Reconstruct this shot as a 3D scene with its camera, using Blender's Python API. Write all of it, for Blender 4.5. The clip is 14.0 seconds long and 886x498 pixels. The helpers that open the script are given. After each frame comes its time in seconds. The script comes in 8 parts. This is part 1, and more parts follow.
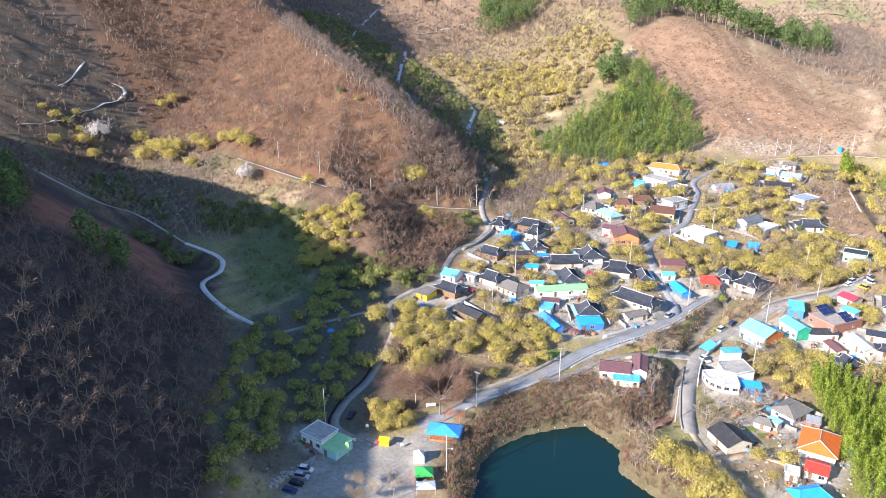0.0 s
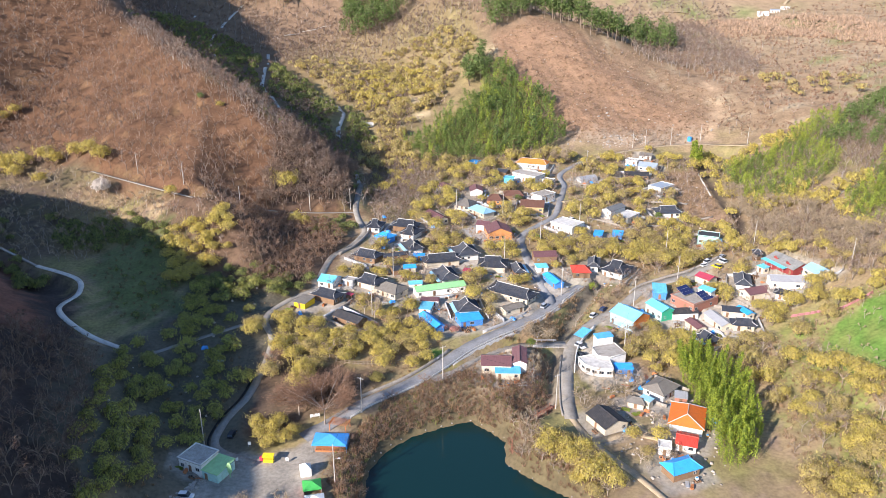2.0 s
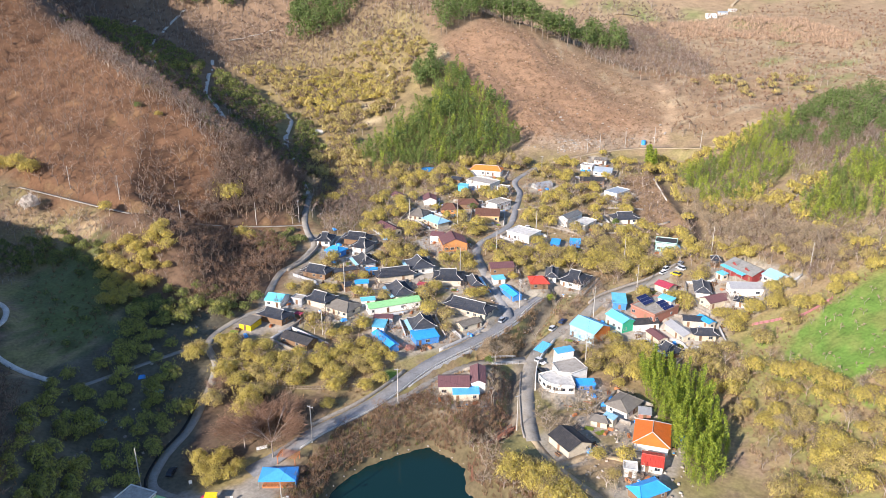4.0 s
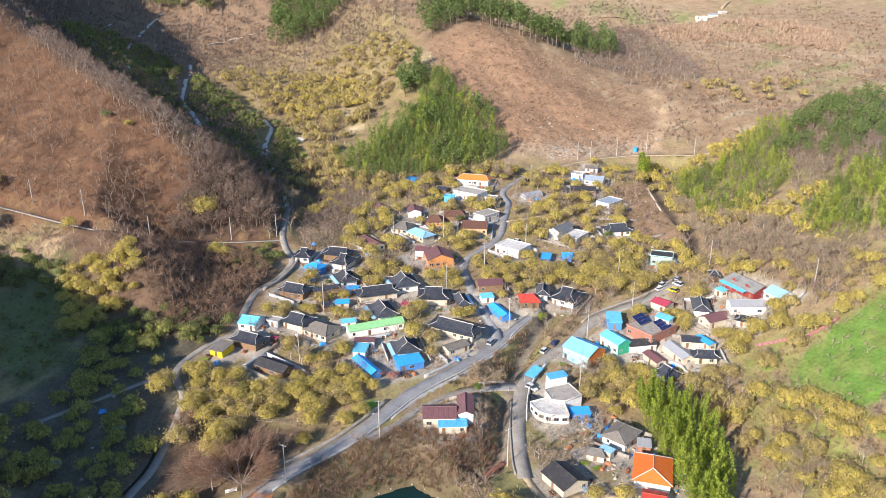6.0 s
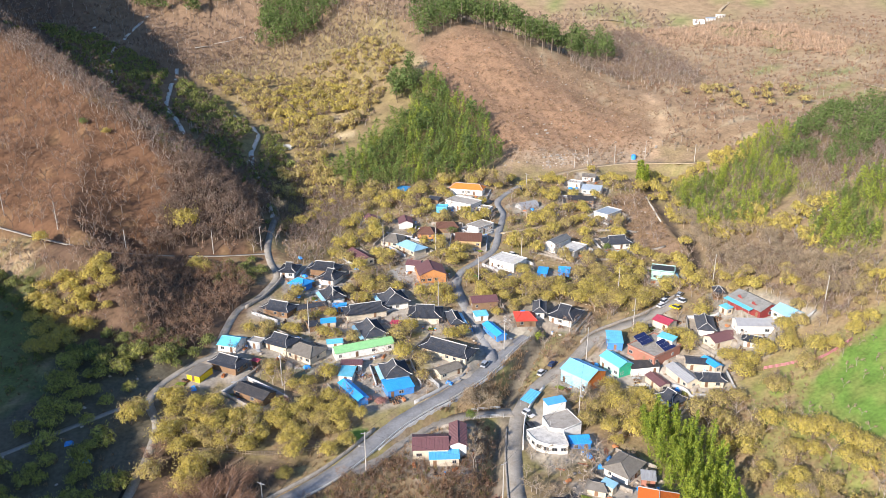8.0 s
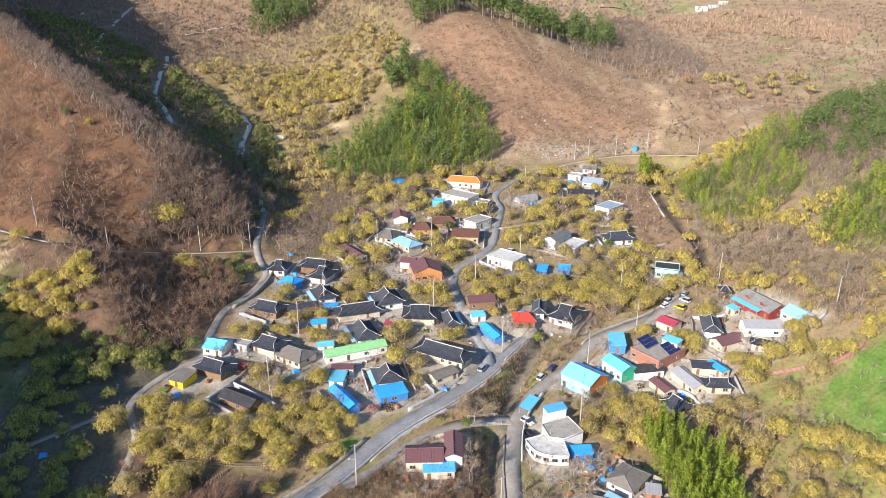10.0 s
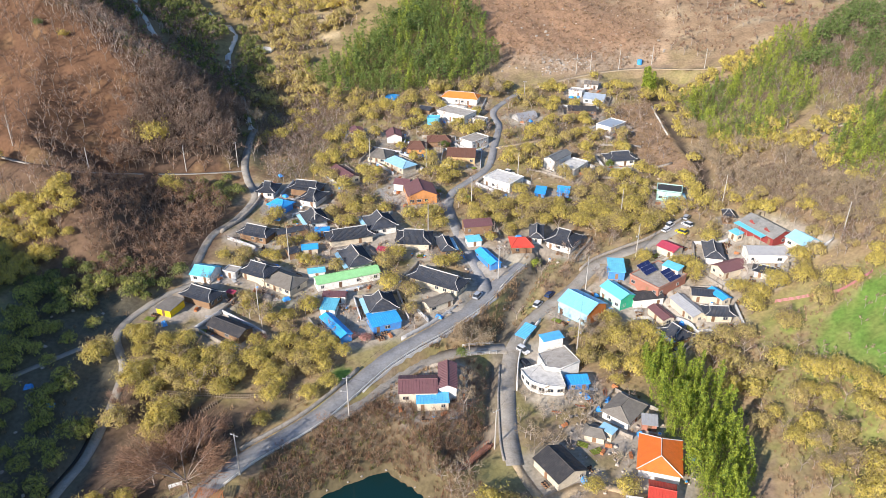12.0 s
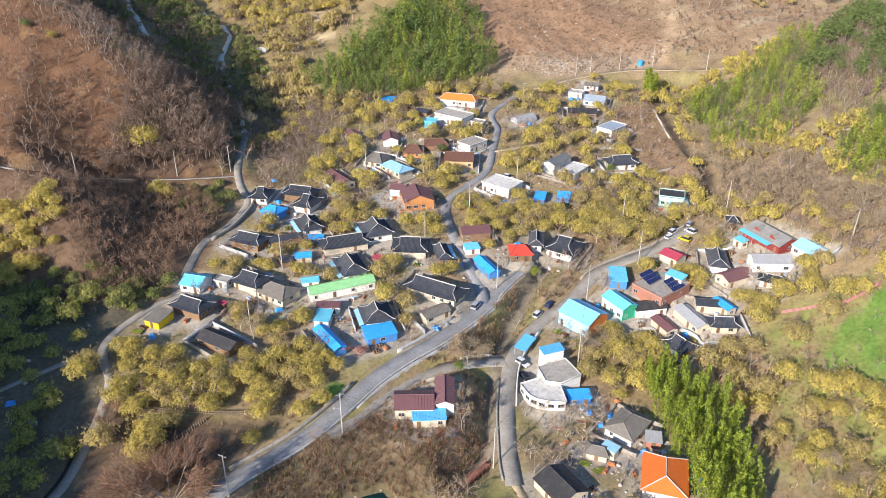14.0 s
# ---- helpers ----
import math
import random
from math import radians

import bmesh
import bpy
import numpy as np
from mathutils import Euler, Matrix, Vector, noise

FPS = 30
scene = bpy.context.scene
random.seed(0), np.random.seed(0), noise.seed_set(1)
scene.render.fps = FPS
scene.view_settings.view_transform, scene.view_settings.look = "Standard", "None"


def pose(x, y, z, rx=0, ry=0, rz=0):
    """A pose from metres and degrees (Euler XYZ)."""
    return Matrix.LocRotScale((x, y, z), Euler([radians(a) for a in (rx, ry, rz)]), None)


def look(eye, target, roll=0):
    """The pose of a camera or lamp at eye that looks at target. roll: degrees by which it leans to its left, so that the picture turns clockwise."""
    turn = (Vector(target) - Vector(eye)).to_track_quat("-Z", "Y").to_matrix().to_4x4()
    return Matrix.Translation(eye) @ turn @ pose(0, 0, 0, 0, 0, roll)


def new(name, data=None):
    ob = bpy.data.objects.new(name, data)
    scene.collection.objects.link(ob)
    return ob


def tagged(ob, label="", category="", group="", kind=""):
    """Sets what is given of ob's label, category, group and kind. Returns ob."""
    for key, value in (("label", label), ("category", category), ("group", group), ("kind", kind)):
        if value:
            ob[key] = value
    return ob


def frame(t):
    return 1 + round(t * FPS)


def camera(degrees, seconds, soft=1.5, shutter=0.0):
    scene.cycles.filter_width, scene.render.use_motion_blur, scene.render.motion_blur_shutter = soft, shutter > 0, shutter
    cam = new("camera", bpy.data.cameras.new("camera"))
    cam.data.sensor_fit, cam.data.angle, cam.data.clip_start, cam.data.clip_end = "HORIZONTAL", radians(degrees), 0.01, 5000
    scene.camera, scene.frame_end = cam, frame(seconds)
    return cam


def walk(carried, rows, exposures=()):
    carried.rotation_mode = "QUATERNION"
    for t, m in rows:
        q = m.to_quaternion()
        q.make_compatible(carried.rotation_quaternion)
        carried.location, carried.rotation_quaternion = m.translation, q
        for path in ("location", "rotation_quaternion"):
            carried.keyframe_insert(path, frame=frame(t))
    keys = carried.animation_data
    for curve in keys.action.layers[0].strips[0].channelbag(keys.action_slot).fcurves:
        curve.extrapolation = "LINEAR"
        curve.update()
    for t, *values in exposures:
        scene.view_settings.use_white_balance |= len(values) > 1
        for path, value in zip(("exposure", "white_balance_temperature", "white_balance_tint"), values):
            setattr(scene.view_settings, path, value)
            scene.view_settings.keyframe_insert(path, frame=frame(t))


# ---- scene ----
cam = camera(61.5, 14.0, soft=0.55)
METRES, EYE, TILT, LEAN, TURN = 80.0, 140.0, -20.5, 0.0, 0.0
ROWS = [
    (0.0, 0.0, 0.0, 0.0, -0.0, 0.0, 0.0),
    (0.5, 0.0096, -0.0031, 0.0006, -1.39, -0.0, 0.52),
    (1.0, 0.0098, -0.0047, -0.0, -4.49, -0.06, 1.63),
    (1.5, 0.0094, 0.001, 0.003, -7.34, -0.17, 2.71),
    (2.0, 0.0123, 0.0181, 0.0096, -9.33, -0.25, 3.45),
    (2.5, 0.0197, 0.0424, 0.0188, -10.53, -0.3, 3.9),
    (3.0, 0.0309, 0.0772, 0.0318, -11.48, -0.32, 4.26),
    (5.5, 0.1108, 0.3166, 0.1206, -13.41, -0.26, 5.0),
    (6.0, 0.1289, 0.3655, 0.1392, -13.58, -0.25, 5.08),
    (6.5, 0.144, 0.41, 0.1549, -13.73, -0.21, 5.11),
    (7.0, 0.1598, 0.4559, 0.1713, -13.85, -0.18, 5.12),
    (7.5, 0.1739, 0.4962, 0.186, -13.94, -0.14, 5.12),
    (8.0, 0.1892, 0.5378, 0.2016, -14.02, -0.12, 5.12),
    (10.5, 0.2503, 0.7075, 0.2597, -14.29, -2.05, 5.01),
    (11.0, 0.2622, 0.7369, 0.2702, -14.33, -4.08, 4.99),
    (11.5, 0.2717, 0.7626, 0.2803, -14.37, -6.01, 4.96),
    (12.0, 0.2814, 0.7893, 0.2954, -14.42, -7.92, 4.95),
    (12.5, 0.2893, 0.8127, 0.3064, -14.46, -8.09, 4.93),
    (13.0, 0.2974, 0.8361, 0.3154, -14.5, -8.11, 4.92),
    (13.5, 0.3039, 0.8561, 0.3215, -14.54, -8.11, 4.92),
    (14.0, 0.3114, 0.8758, 0.3277, -14.55, -8.11, 4.95),
]
EXPOSURE = ((0.0, 1.17, 6350, 14), (1.0, 0.99, 6540, 14), (2.0, 0.85, 6740, 15), (3.0, 0.79, 6860, 15), (6.0, 0.72, 6840, 13), (14.0, 0.65, 6880, 12))
walk(cam, [(t, pose(0, 0, EYE, TILT, LEAN, TURN) @ pose(METRES * x, METRES * y, METRES * z, 90 + pitch, roll, yaw)) for t, x, y, z, yaw, pitch, roll in ROWS], EXPOSURE)


# ---------------------------------------------------------------- daylight
SUN_AZ = (-0.80, -0.60)
SUN_EL = radians(25.0)
world = bpy.data.worlds.new("world")
scene.world = world
world.use_nodes = True
sky = world.node_tree.nodes.new("ShaderNodeTexSky")
sky.sky_type = "NISHITA"
sky.sun_disc = False
sky.sun_elevation = SUN_EL
sky.sun_rotation = math.atan2(SUN_AZ[0], SUN_AZ[1])
sky.altitude = 300
sky.dust_density = 0.0
sky.ozone_density = 4.0
background = world.node_tree.nodes["Background"]
background.inputs["Strength"].default_value = 0.137
world.node_tree.links.new(sky.outputs[0], background.inputs["Color"])
sun_data = bpy.data.lights.new("sun", "SUN")
sun_data.energy = 5.0
sun_data.angle = radians(0.6)
sun_data.color = (1.0, 0.93, 0.85)
sun = new("sun", sun_data)
sun.matrix_world = look((SUN_AZ[0] * 300, SUN_AZ[1] * 300, math.tan(SUN_EL) * 300 + 200), (0, 0, 200))


# ---------------------------------------------------------------- materials
def material(name, colour, rough=0.85, vary=0.18, scale=1.2, grain=6.0, bump=0.0, metal=0.0, island=0.0, each=0.0, attribute="", through_light=0.0, stain=None, second=None):
    """A procedural surface: colour varied by two noises, per object and per loose piece, with a fine bump."""
    m = bpy.data.materials.new(name)
    m.use_nodes = True
    n, l = m.node_tree.nodes, m.node_tree.links
    p = n["Principled BSDF"]
    p.inputs["Roughness"].default_value = rough
    p.inputs["Metallic"].default_value = metal
    p.inputs["Specular IOR Level"].default_value = 0.25
    where = n.new("ShaderNodeNewGeometry").outputs["Position"]
    if attribute:
        a = n.new("ShaderNodeAttribute")
        a.attribute_name = attribute
        base = a.outputs["Color"]
    else:
        rgb = n.new("ShaderNodeRGB")
        rgb.outputs[0].default_value = (*colour, 1)
        base = rgb.outputs[0]
    big = n.new("ShaderNodeTexNoise")
    big.inputs["Scale"].default_value = 1 / scale
    big.inputs["Detail"].default_value = 5
    small = n.new("ShaderNodeTexNoise")
    small.inputs["Scale"].default_value = grain
    small.inputs["Detail"].default_value = 3
    l.new(where, big.inputs["Vector"])
    l.new(where, small.inputs["Vector"])
    add = n.new("ShaderNodeMath")
    add.operation = "ADD"
    l.new(big.outputs["Fac"], add.inputs[0])
    l.new(small.outputs["Fac"], add.inputs[1])
    level = n.new("ShaderNodeMapRange")
    level.inputs["From Min"].default_value = 0.6
    level.inputs["From Max"].default_value = 1.4
    level.inputs["To Min"].default_value = 1 - vary * 2
    level.inputs["To Max"].default_value = 1 + vary * 2
    l.new(add.outputs[0], level.inputs["Value"])
    value = level.outputs["Result"]
    if island or each:
        source = n.new("ShaderNodeNewGeometry").outputs["Random Per Island"] if island else n.new("ShaderNodeObjectInfo").outputs["Random"]
        r = n.new("ShaderNodeMapRange")
        k = island or each
        r.inputs["To Min"].default_value = 1 - k
        r.inputs["To Max"].default_value = 1 + k
        l.new(source, r.inputs["Value"])
        mul = n.new("ShaderNodeMath")
        mul.operation = "MULTIPLY"
        l.new(value, mul.inputs[0])
        l.new(r.outputs["Result"], mul.inputs[1])
        value = mul.outputs[0]
    if second:
        pick = n.new("ShaderNodeMath")
        pick.operation = "MULTIPLY"
        pick.inputs[1].default_value = 7.31
        l.new(n.new("ShaderNodeNewGeometry").outputs["Random Per Island"], pick.inputs[0])
        part_ = n.new("ShaderNodeMath")
        part_.operation = "FRACT"
        l.new(pick.outputs[0], part_.inputs[0])
        share = n.new("ShaderNodeMath")
        share.operation = "LESS_THAN"
        share.inputs[1].default_value = second[1]
        l.new(part_.outputs[0], share.inputs[0])
        tones = n.new("ShaderNodeMix")
        tones.data_type = "RGBA"
        l.new(share.outputs[0], tones.inputs["Factor"])
        l.new(base, tones.inputs["A"])
        tones.inputs["B"].default_value = (*second[0], 1)
        base = tones.outputs["Result"]
    if stain:
        patch = n.new("ShaderNodeTexNoise")
        patch.inputs["Scale"].default_value = 1 / stain[1]
        patch.inputs["Detail"].default_value = 6
        patch.inputs["Roughness"].default_value = 0.65
        l.new(where, patch.inputs["Vector"])
        cut = n.new("ShaderNodeMapRange")
        cut.inputs["From Min"].default_value = 0.5
        cut.inputs["From Max"].default_value = 0.68
        cut.inputs["To Max"].default_value = stain[2]
        l.new(patch.outputs["Fac"], cut.inputs["Value"])
        mixer = n.new("ShaderNodeMix")
        mixer.data_type = "RGBA"
        l.new(cut.outputs["Result"], mixer.inputs["Factor"])
        l.new(base, mixer.inputs["A"])
        mixer.inputs["B"].default_value = (*stain[0], 1)
        base = mixer.outputs["Result"]
    scaled = n.new("ShaderNodeVectorMath")
    scaled.operation = "SCALE"
    l.new(base, scaled.inputs[0])
    l.new(value, scaled.inputs["Scale"])
    l.new(scaled.outputs[0], p.inputs["Base Color"])
    if bump:
        b = n.new("ShaderNodeBump")
        b.inputs["Strength"].default_value = bump
        b.inputs["Distance"].default_value = 0.15
        l.new(add.outputs[0], b.inputs["Height"])
        l.new(b.outputs[0], p.inputs["Normal"])
    if through_light:
        t = n.new("ShaderNodeBsdfTranslucent")
        l.new(scaled.outputs[0], t.inputs["Color"])
        mixed = n.new("ShaderNodeMixShader")
        mixed.inputs["Fac"].default_value = through_light
        l.new(p.outputs[0], mixed.inputs[1])
        l.new(t.outputs[0], mixed.inputs[2])
        l.new(mixed.outputs[0], n["Material Output"].inputs["Surface"])
    return m


ROOF = {}
for key, colour, rough in (
    ("slate", (0.045, 0.052, 0.068), 0.55), ("dark", (0.05, 0.05, 0.055), 0.6), ("oldgrey", (0.19, 0.175, 0.155), 0.85), ("blue", (0.035, 0.36, 0.80), 0.45),
    ("skyblue", (0.10, 0.45, 0.82), 0.45), ("cyan", (0.14, 0.53, 0.70), 0.45), ("barnblue", (0.21, 0.53, 0.79), 0.45), ("paleblue", (0.28, 0.52, 0.68), 0.5),
    ("green", (0.26, 0.55, 0.26), 0.5), ("lime", (0.36, 0.62, 0.30), 0.5), ("maroon", (0.165, 0.082, 0.09), 0.5), ("steel", (0.12, 0.13, 0.14), 0.5), ("crimson", (0.42, 0.06, 0.10), 0.5), ("red", (0.55, 0.07, 0.05), 0.5),
    ("brown", (0.15, 0.075, 0.055), 0.6), ("orange", (0.72, 0.22, 0.05), 0.55), ("orangered", (0.74, 0.17, 0.035), 0.55), ("greymetal", (0.33, 0.34, 0.36), 0.4),
    ("bluegrey", (0.30, 0.36, 0.43), 0.45), ("grey57", (0.24, 0.24, 0.23), 0.7), ("concrete", (0.40, 0.37, 0.33), 0.9), ("whiteroof", (0.66, 0.64, 0.60), 0.7)):
    grimy = key in ("slate", "dark", "oldgrey", "concrete", "whiteroof", "grey57")
    ROOF[key] = material("roof_" + key, colour, rough, 0.14 if grimy else 0.07, 1.6, 5.0, 0.25, stain=((0.13, 0.11, 0.09), 1.5, 0.35 if grimy else 0.14), each=0.10)
WALL = {}
for key, colour in (("cream", (0.60, 0.53, 0.42)), ("white", (0.78, 0.76, 0.72)), ("wood", (0.24, 0.15, 0.09)), ("blue", (0.06, 0.25, 0.62)), ("yellow", (0.80, 0.56, 0.03)),
                    ("orange", (0.60, 0.27, 0.10)), ("barn", (0.36, 0.60, 0.76)), ("barnend", (0.68, 0.21, 0.05)), ("tan", (0.55, 0.38, 0.20)), ("cyan", (0.10, 0.45, 0.62)), ("green", (0.45, 0.66, 0.58)), ("greenend", (0.03, 0.42, 0.25)), ("brick", (0.40, 0.18, 0.13)),
                    ("crimson", (0.29, 0.05, 0.05)), ("mint", (0.42, 0.68, 0.62)), ("greywall", (0.46, 0.47, 0.48))):
    WALL[key] = material("wall_" + key, colour, 0.9, 0.08, 1.4, 7.0, 0.15, stain=((0.26, 0.21, 0.16), 0.9, 0.30), each=0.06)
M_RIDGE = material("ridge_plaster", (0.46, 0.46, 0.45), 0.9, 0.12, 0.8, 6)
M_WINDOW = material("window_glass", (0.035, 0.045, 0.06), 0.12, 0.05, 2, 1)
M_FRAME = material("window_frame", (0.42, 0.41, 0.39), 0.5, 0.05)
M_DOOR = material("door_paint", (0.22, 0.13, 0.08), 0.7, 0.1, 0.6, 4, each=0.3)
M_ASPHALT = material("asphalt", (0.25, 0.255, 0.265), 0.95, 0.14, 5.0, 1.5, 0.1, stain=((0.31, 0.30, 0.28), 4.0, 0.4))
M_PALE_PATH = material("pale_concrete_path", (0.60, 0.57, 0.52), 0.95, 0.12, 3.0, 2.5, 0.1, stain=((0.32, 0.27, 0.2), 2.5, 0.35))
M_CONCRETE_PATH = material("concrete_path", (0.31, 0.29, 0.26), 0.95, 0.14, 3.0, 2.5, 0.1, stain=((0.22, 0.18, 0.13), 2.5, 0.5))
M_DIRT_PATH = material("dirt_path", (0.42, 0.33, 0.22), 1.0, 0.15, 2.0, 2.5)
M_STONE = material("stone", (0.30, 0.27, 0.235), 0.95, 0.2, 0.9, 5, 0.4, island=0.3)
M_CONCRETE_WALL = material("weathered_concrete_wall", (0.42, 0.42, 0.42), 0.95, 0.12, 1.5, 4, 0.2, stain=((0.2, 0.18, 0.16), 1.6, 0.5))
M_STEEL = material("galvanised_steel", (0.55, 0.56, 0.57), 0.45, 0.05, metal=0.4)
M_POLE = material("concrete_pole", (0.47, 0.45, 0.42), 0.9, 0.08, 0.8, 5)
M_GROUND = material("ground", (0.2, 0.2, 0.2), 1.0, 0.20, 7.0, 0.9, 0.5, attribute="zone")
M_BARK = material("bark", (0.23, 0.18, 0.14), 1.0, 0.15, 0.5, 5, each=0.2)
M_GREYBARK = material("grey_bark", (0.40, 0.34, 0.295), 1.0, 0.15, 0.5, 5, island=0.3)
# Twig copy with the left hill's shade put into its colour.
M_SHADETWIG = material("shade_twigs", (0.15, 0.105, 0.085), 1.0, 0.14, 9.0, 0.4, island=0.3, through_light=0.2, second=((0.27, 0.20, 0.155), 0.2))
M_SPURBARK = material("brown_grey_bark", (0.27, 0.215, 0.18), 1.0, 0.15, 0.5, 5, island=0.45)
M_TWIG = material("twigs", (0.22, 0.15, 0.115), 1.0, 0.12, 9.0, 0.4, island=0.3, through_light=0.25, second=((0.34, 0.27, 0.22), 0.25))
M_PALEBLOSSOM = material("pale_blossom", (0.62, 0.52, 0.20), 0.9, 0.12, 4.0, 0.5, island=0.10, through_light=0.5, second=((0.47, 0.38, 0.20), 0.45))
M_BLOSSOM = material("yellow_blossom", (0.68, 0.575, 0.165), 0.9, 0.12, 4.0, 0.5, island=0.10, through_light=0.5, second=((0.50, 0.42, 0.17), 0.4))
M_PINE = material("pine_needles", (0.135, 0.19, 0.06), 0.8, 0.15, 6.0, 0.6, island=0.35, through_light=0.25)
M_BAMBOO = material("bamboo_leaves", (0.165, 0.235, 0.065), 0.7, 0.16, 6.0, 0.6, island=0.22, through_light=0.45, second=((0.26, 0.31, 0.09), 0.3))
M_BRUSH = material("dry_brush", (0.33, 0.23, 0.14), 1.0, 0.15, 5.0, 0.6, island=0.4, through_light=0.2)
# Blossom and leaf tone greened and darkened for hill shade; bank grass shares it.
M_SHADE_OLIVE = material("shade_olive_blossom", (0.30, 0.33, 0.10), 0.9, 0.14, 7.0, 0.4, island=0.2, through_light=0.4, second=((0.155, 0.165, 0.085), 0.4))
# Yellow blossom with the orchard's shade mixed into its colour.
M_SHADE_ORCHARD = material("shade_orchard_blossom", (0.47, 0.47, 0.125), 0.9, 0.14, 7.0, 0.4, island=0.15, through_light=0.4, second=((0.22, 0.21, 0.10), 0.36))
M_RUSTTWIG = material("rust_twigs", (0.27, 0.155, 0.095), 1.0, 0.14, 9.0, 0.4, island=0.3, through_light=0.25, second=((0.33, 0.25, 0.20), 0.3))
M_LIME = material("lime_bamboo_leaves", (0.40, 0.46, 0.085), 0.7, 0.16, 6.0, 0.6, island=0.18, through_light=0.5, second=((0.27, 0.345, 0.075), 0.3))
M_WHITEBLOOM = material("white_blossom", (0.72, 0.66, 0.60), 0.9, 0.1, 5, 0.5, island=0.2, through_light=0.3)
M_PINKBLOOM = material("pink_blossom", (0.50, 0.27, 0.24), 0.9, 0.1, 5, 0.5, island=0.3, through_light=0.3)
M_GREYTWIG = material("grey_twigs", (0.36, 0.285, 0.195), 1.0, 0.12, 9.0, 0.4, island=0.3, through_light=0.15)
M_TANTWIG = material("tan_twigs", (0.28, 0.17, 0.115), 1.0, 0.12, 9.0, 0.4, island=0.3, through_light=0.2)
M_REED = material("pale_dry_reeds", (0.46, 0.33, 0.235), 1.0, 0.15, 8.0, 0.4, island=0.3, through_light=0.2)
M_NETTING = material("black_netting", (0.045, 0.045, 0.05), 0.8, 0.25, 1.2, 6, 0.5)
M_THATCH = material("grey_straw", (0.33, 0.28, 0.235), 1.0, 0.2, 0.6, 6, 0.5)
M_RUBBLE = material("rubble", (0.40, 0.35, 0.30), 0.9, 0.1, 1.0, 4, island=0.4)
M_FRESH = material("fresh_bamboo_leaves", (0.36, 0.43, 0.065), 0.7, 0.18, 4.0, 0.6, island=0.25, through_light=0.5, second=((0.17, 0.25, 0.05), 0.3))

# ---------------------------------------------------------------- terrain
LAKE_Z = -1.0


def along(px, py, line):
    """Distance from points to a polyline of (x, y, z), the z of its nearest point, and the side (left positive)."""
    best = np.full(px.shape, 1e9)
    zed = np.zeros(px.shape)
    side = np.zeros(px.shape)
    for (ax, ay, az), (bx, by, bz) in zip(line[:-1], line[1:]):
        dx, dy = bx - ax, by - ay
        u = np.clip(((px - ax) * dx + (py - ay) * dy) / (dx * dx + dy * dy), 0, 1)
        ex, ey = px - ax - u * dx, py - ay - u * dy
        d = np.hypot(ex, ey)
        near = d < best
        best = np.where(near, d, best)
        zed = np.where(near, az + u * (bz - az), zed)
        side = np.where(near, np.sign(dx * ey - dy * ex), side)
    return best, zed, side


def smax(a, b, k):
    h = np.clip(0.5 + 0.5 * (a - b) / k, 0, 1)
    return b + (a - b) * h + k * h * (1 - h)


def smin(a, b, k):
    return -smax(-a, -b, k)


def step01(v, lo, hi):
    u = np.clip((v - lo) / (hi - lo), 0, 1)
    return u * u * (3 - 2 * u)


def waves(x, y, s, seed=0.0):
    """Soft rolling noise from a few turned sines, about -1 to 1, with features near s metres."""
    out = 0
    for n, (f, a) in enumerate(((1.0, 0.5), (1.9, 0.3), (3.7, 0.2))):
        t = seed + 1.7 * n
        out = out + a * np.sin((x * math.cos(t) + y * math.sin(t)) * f * 6.28 / s + 3 * n + seed) * np.cos(
            (y * math.cos(t + 0.6) - x * math.sin(t + 0.6)) * f * 5.1 / s + seed * 2)
    return out


RIDGE_BROWN = [(22, 362, 24), (0, 390, 46), (-30, 420, 70), (-56, 450, 84), (-90, 510, 96), (-112, 545, 107), (-185, 610, 172), (-300, 720, 256), (-380, 900, 322)]
RIDGE_NOSE = [(-56, 450, 80), (-60, 365, 48), (-36, 324, 38), (-22, 294, 19)]
GULLY = [(66, 206, 0.6), (72, 209, 0.7), (78, 215, 0.9), (84, 231, 1.4), (90, 246, 2.4), (100, 263, 5), (118, 284, 10), (150, 315, 19)]
DITCH = [(196, 304, 19.2), (203, 314, 20.4), (209, 325, 21.3), (214, 350, 22.6), (221.5, 375, 23.6), (229, 401, 25.4), (236, 418, 28)]
RIDGE_DARK = [(-200, -160, 108), (-208, 20, 112), (-212, 80, 118.5), (-214, 180, 134), (-250, 262, 126), (-360, 300, 138)]
RIDGE_FAR = [(-560, 120, 205), (-500, 350, 218), (-440, 560, 285), (-360, 760, 345), (-300, 1000, 430)]
VALLEY = [(40, 400, 25), (36, 450, 33), (35, 506, 41), (22, 555, 44), (0, 615, 54), (-34, 674, 67), (-81, 718, 87), (-170, 830, 124), (-260, 960, 170)]
RIDGE_RIGHT = [(268, 20, 70), (272, 150, 62), (270, 235, 57), (292, 310, 62), (330, 370, 66), (400, 420, 72)]
SHORE = [(47, 210), (52, 203), (55.5, 197), (53, 186), (58, 178), (66, 168), (85, 150), (95, 120), (60, 95), (25, 100), (8, 130), (7, 160), (9, 178), (11, 189), (17, 198), (27, 205), (40, 209)]


def inside(px, py, ring):
    """Signed distance to a closed ring: negative inside."""
    d, _, _ = along(px, py, [(x, y, 0) for x, y in ring + ring[:1]])
    odd = np.zeros(px.shape, bool)
    for (ax, ay), (bx, by) in zip(ring, ring[1:] + ring[:1]):
        cross = ((ay > py) != (by > py)) & (px < (bx - ax) * (py - ay) / (by - ay + 1e-9) + ax)
        odd ^= cross
    return np.where(odd, -d, d)


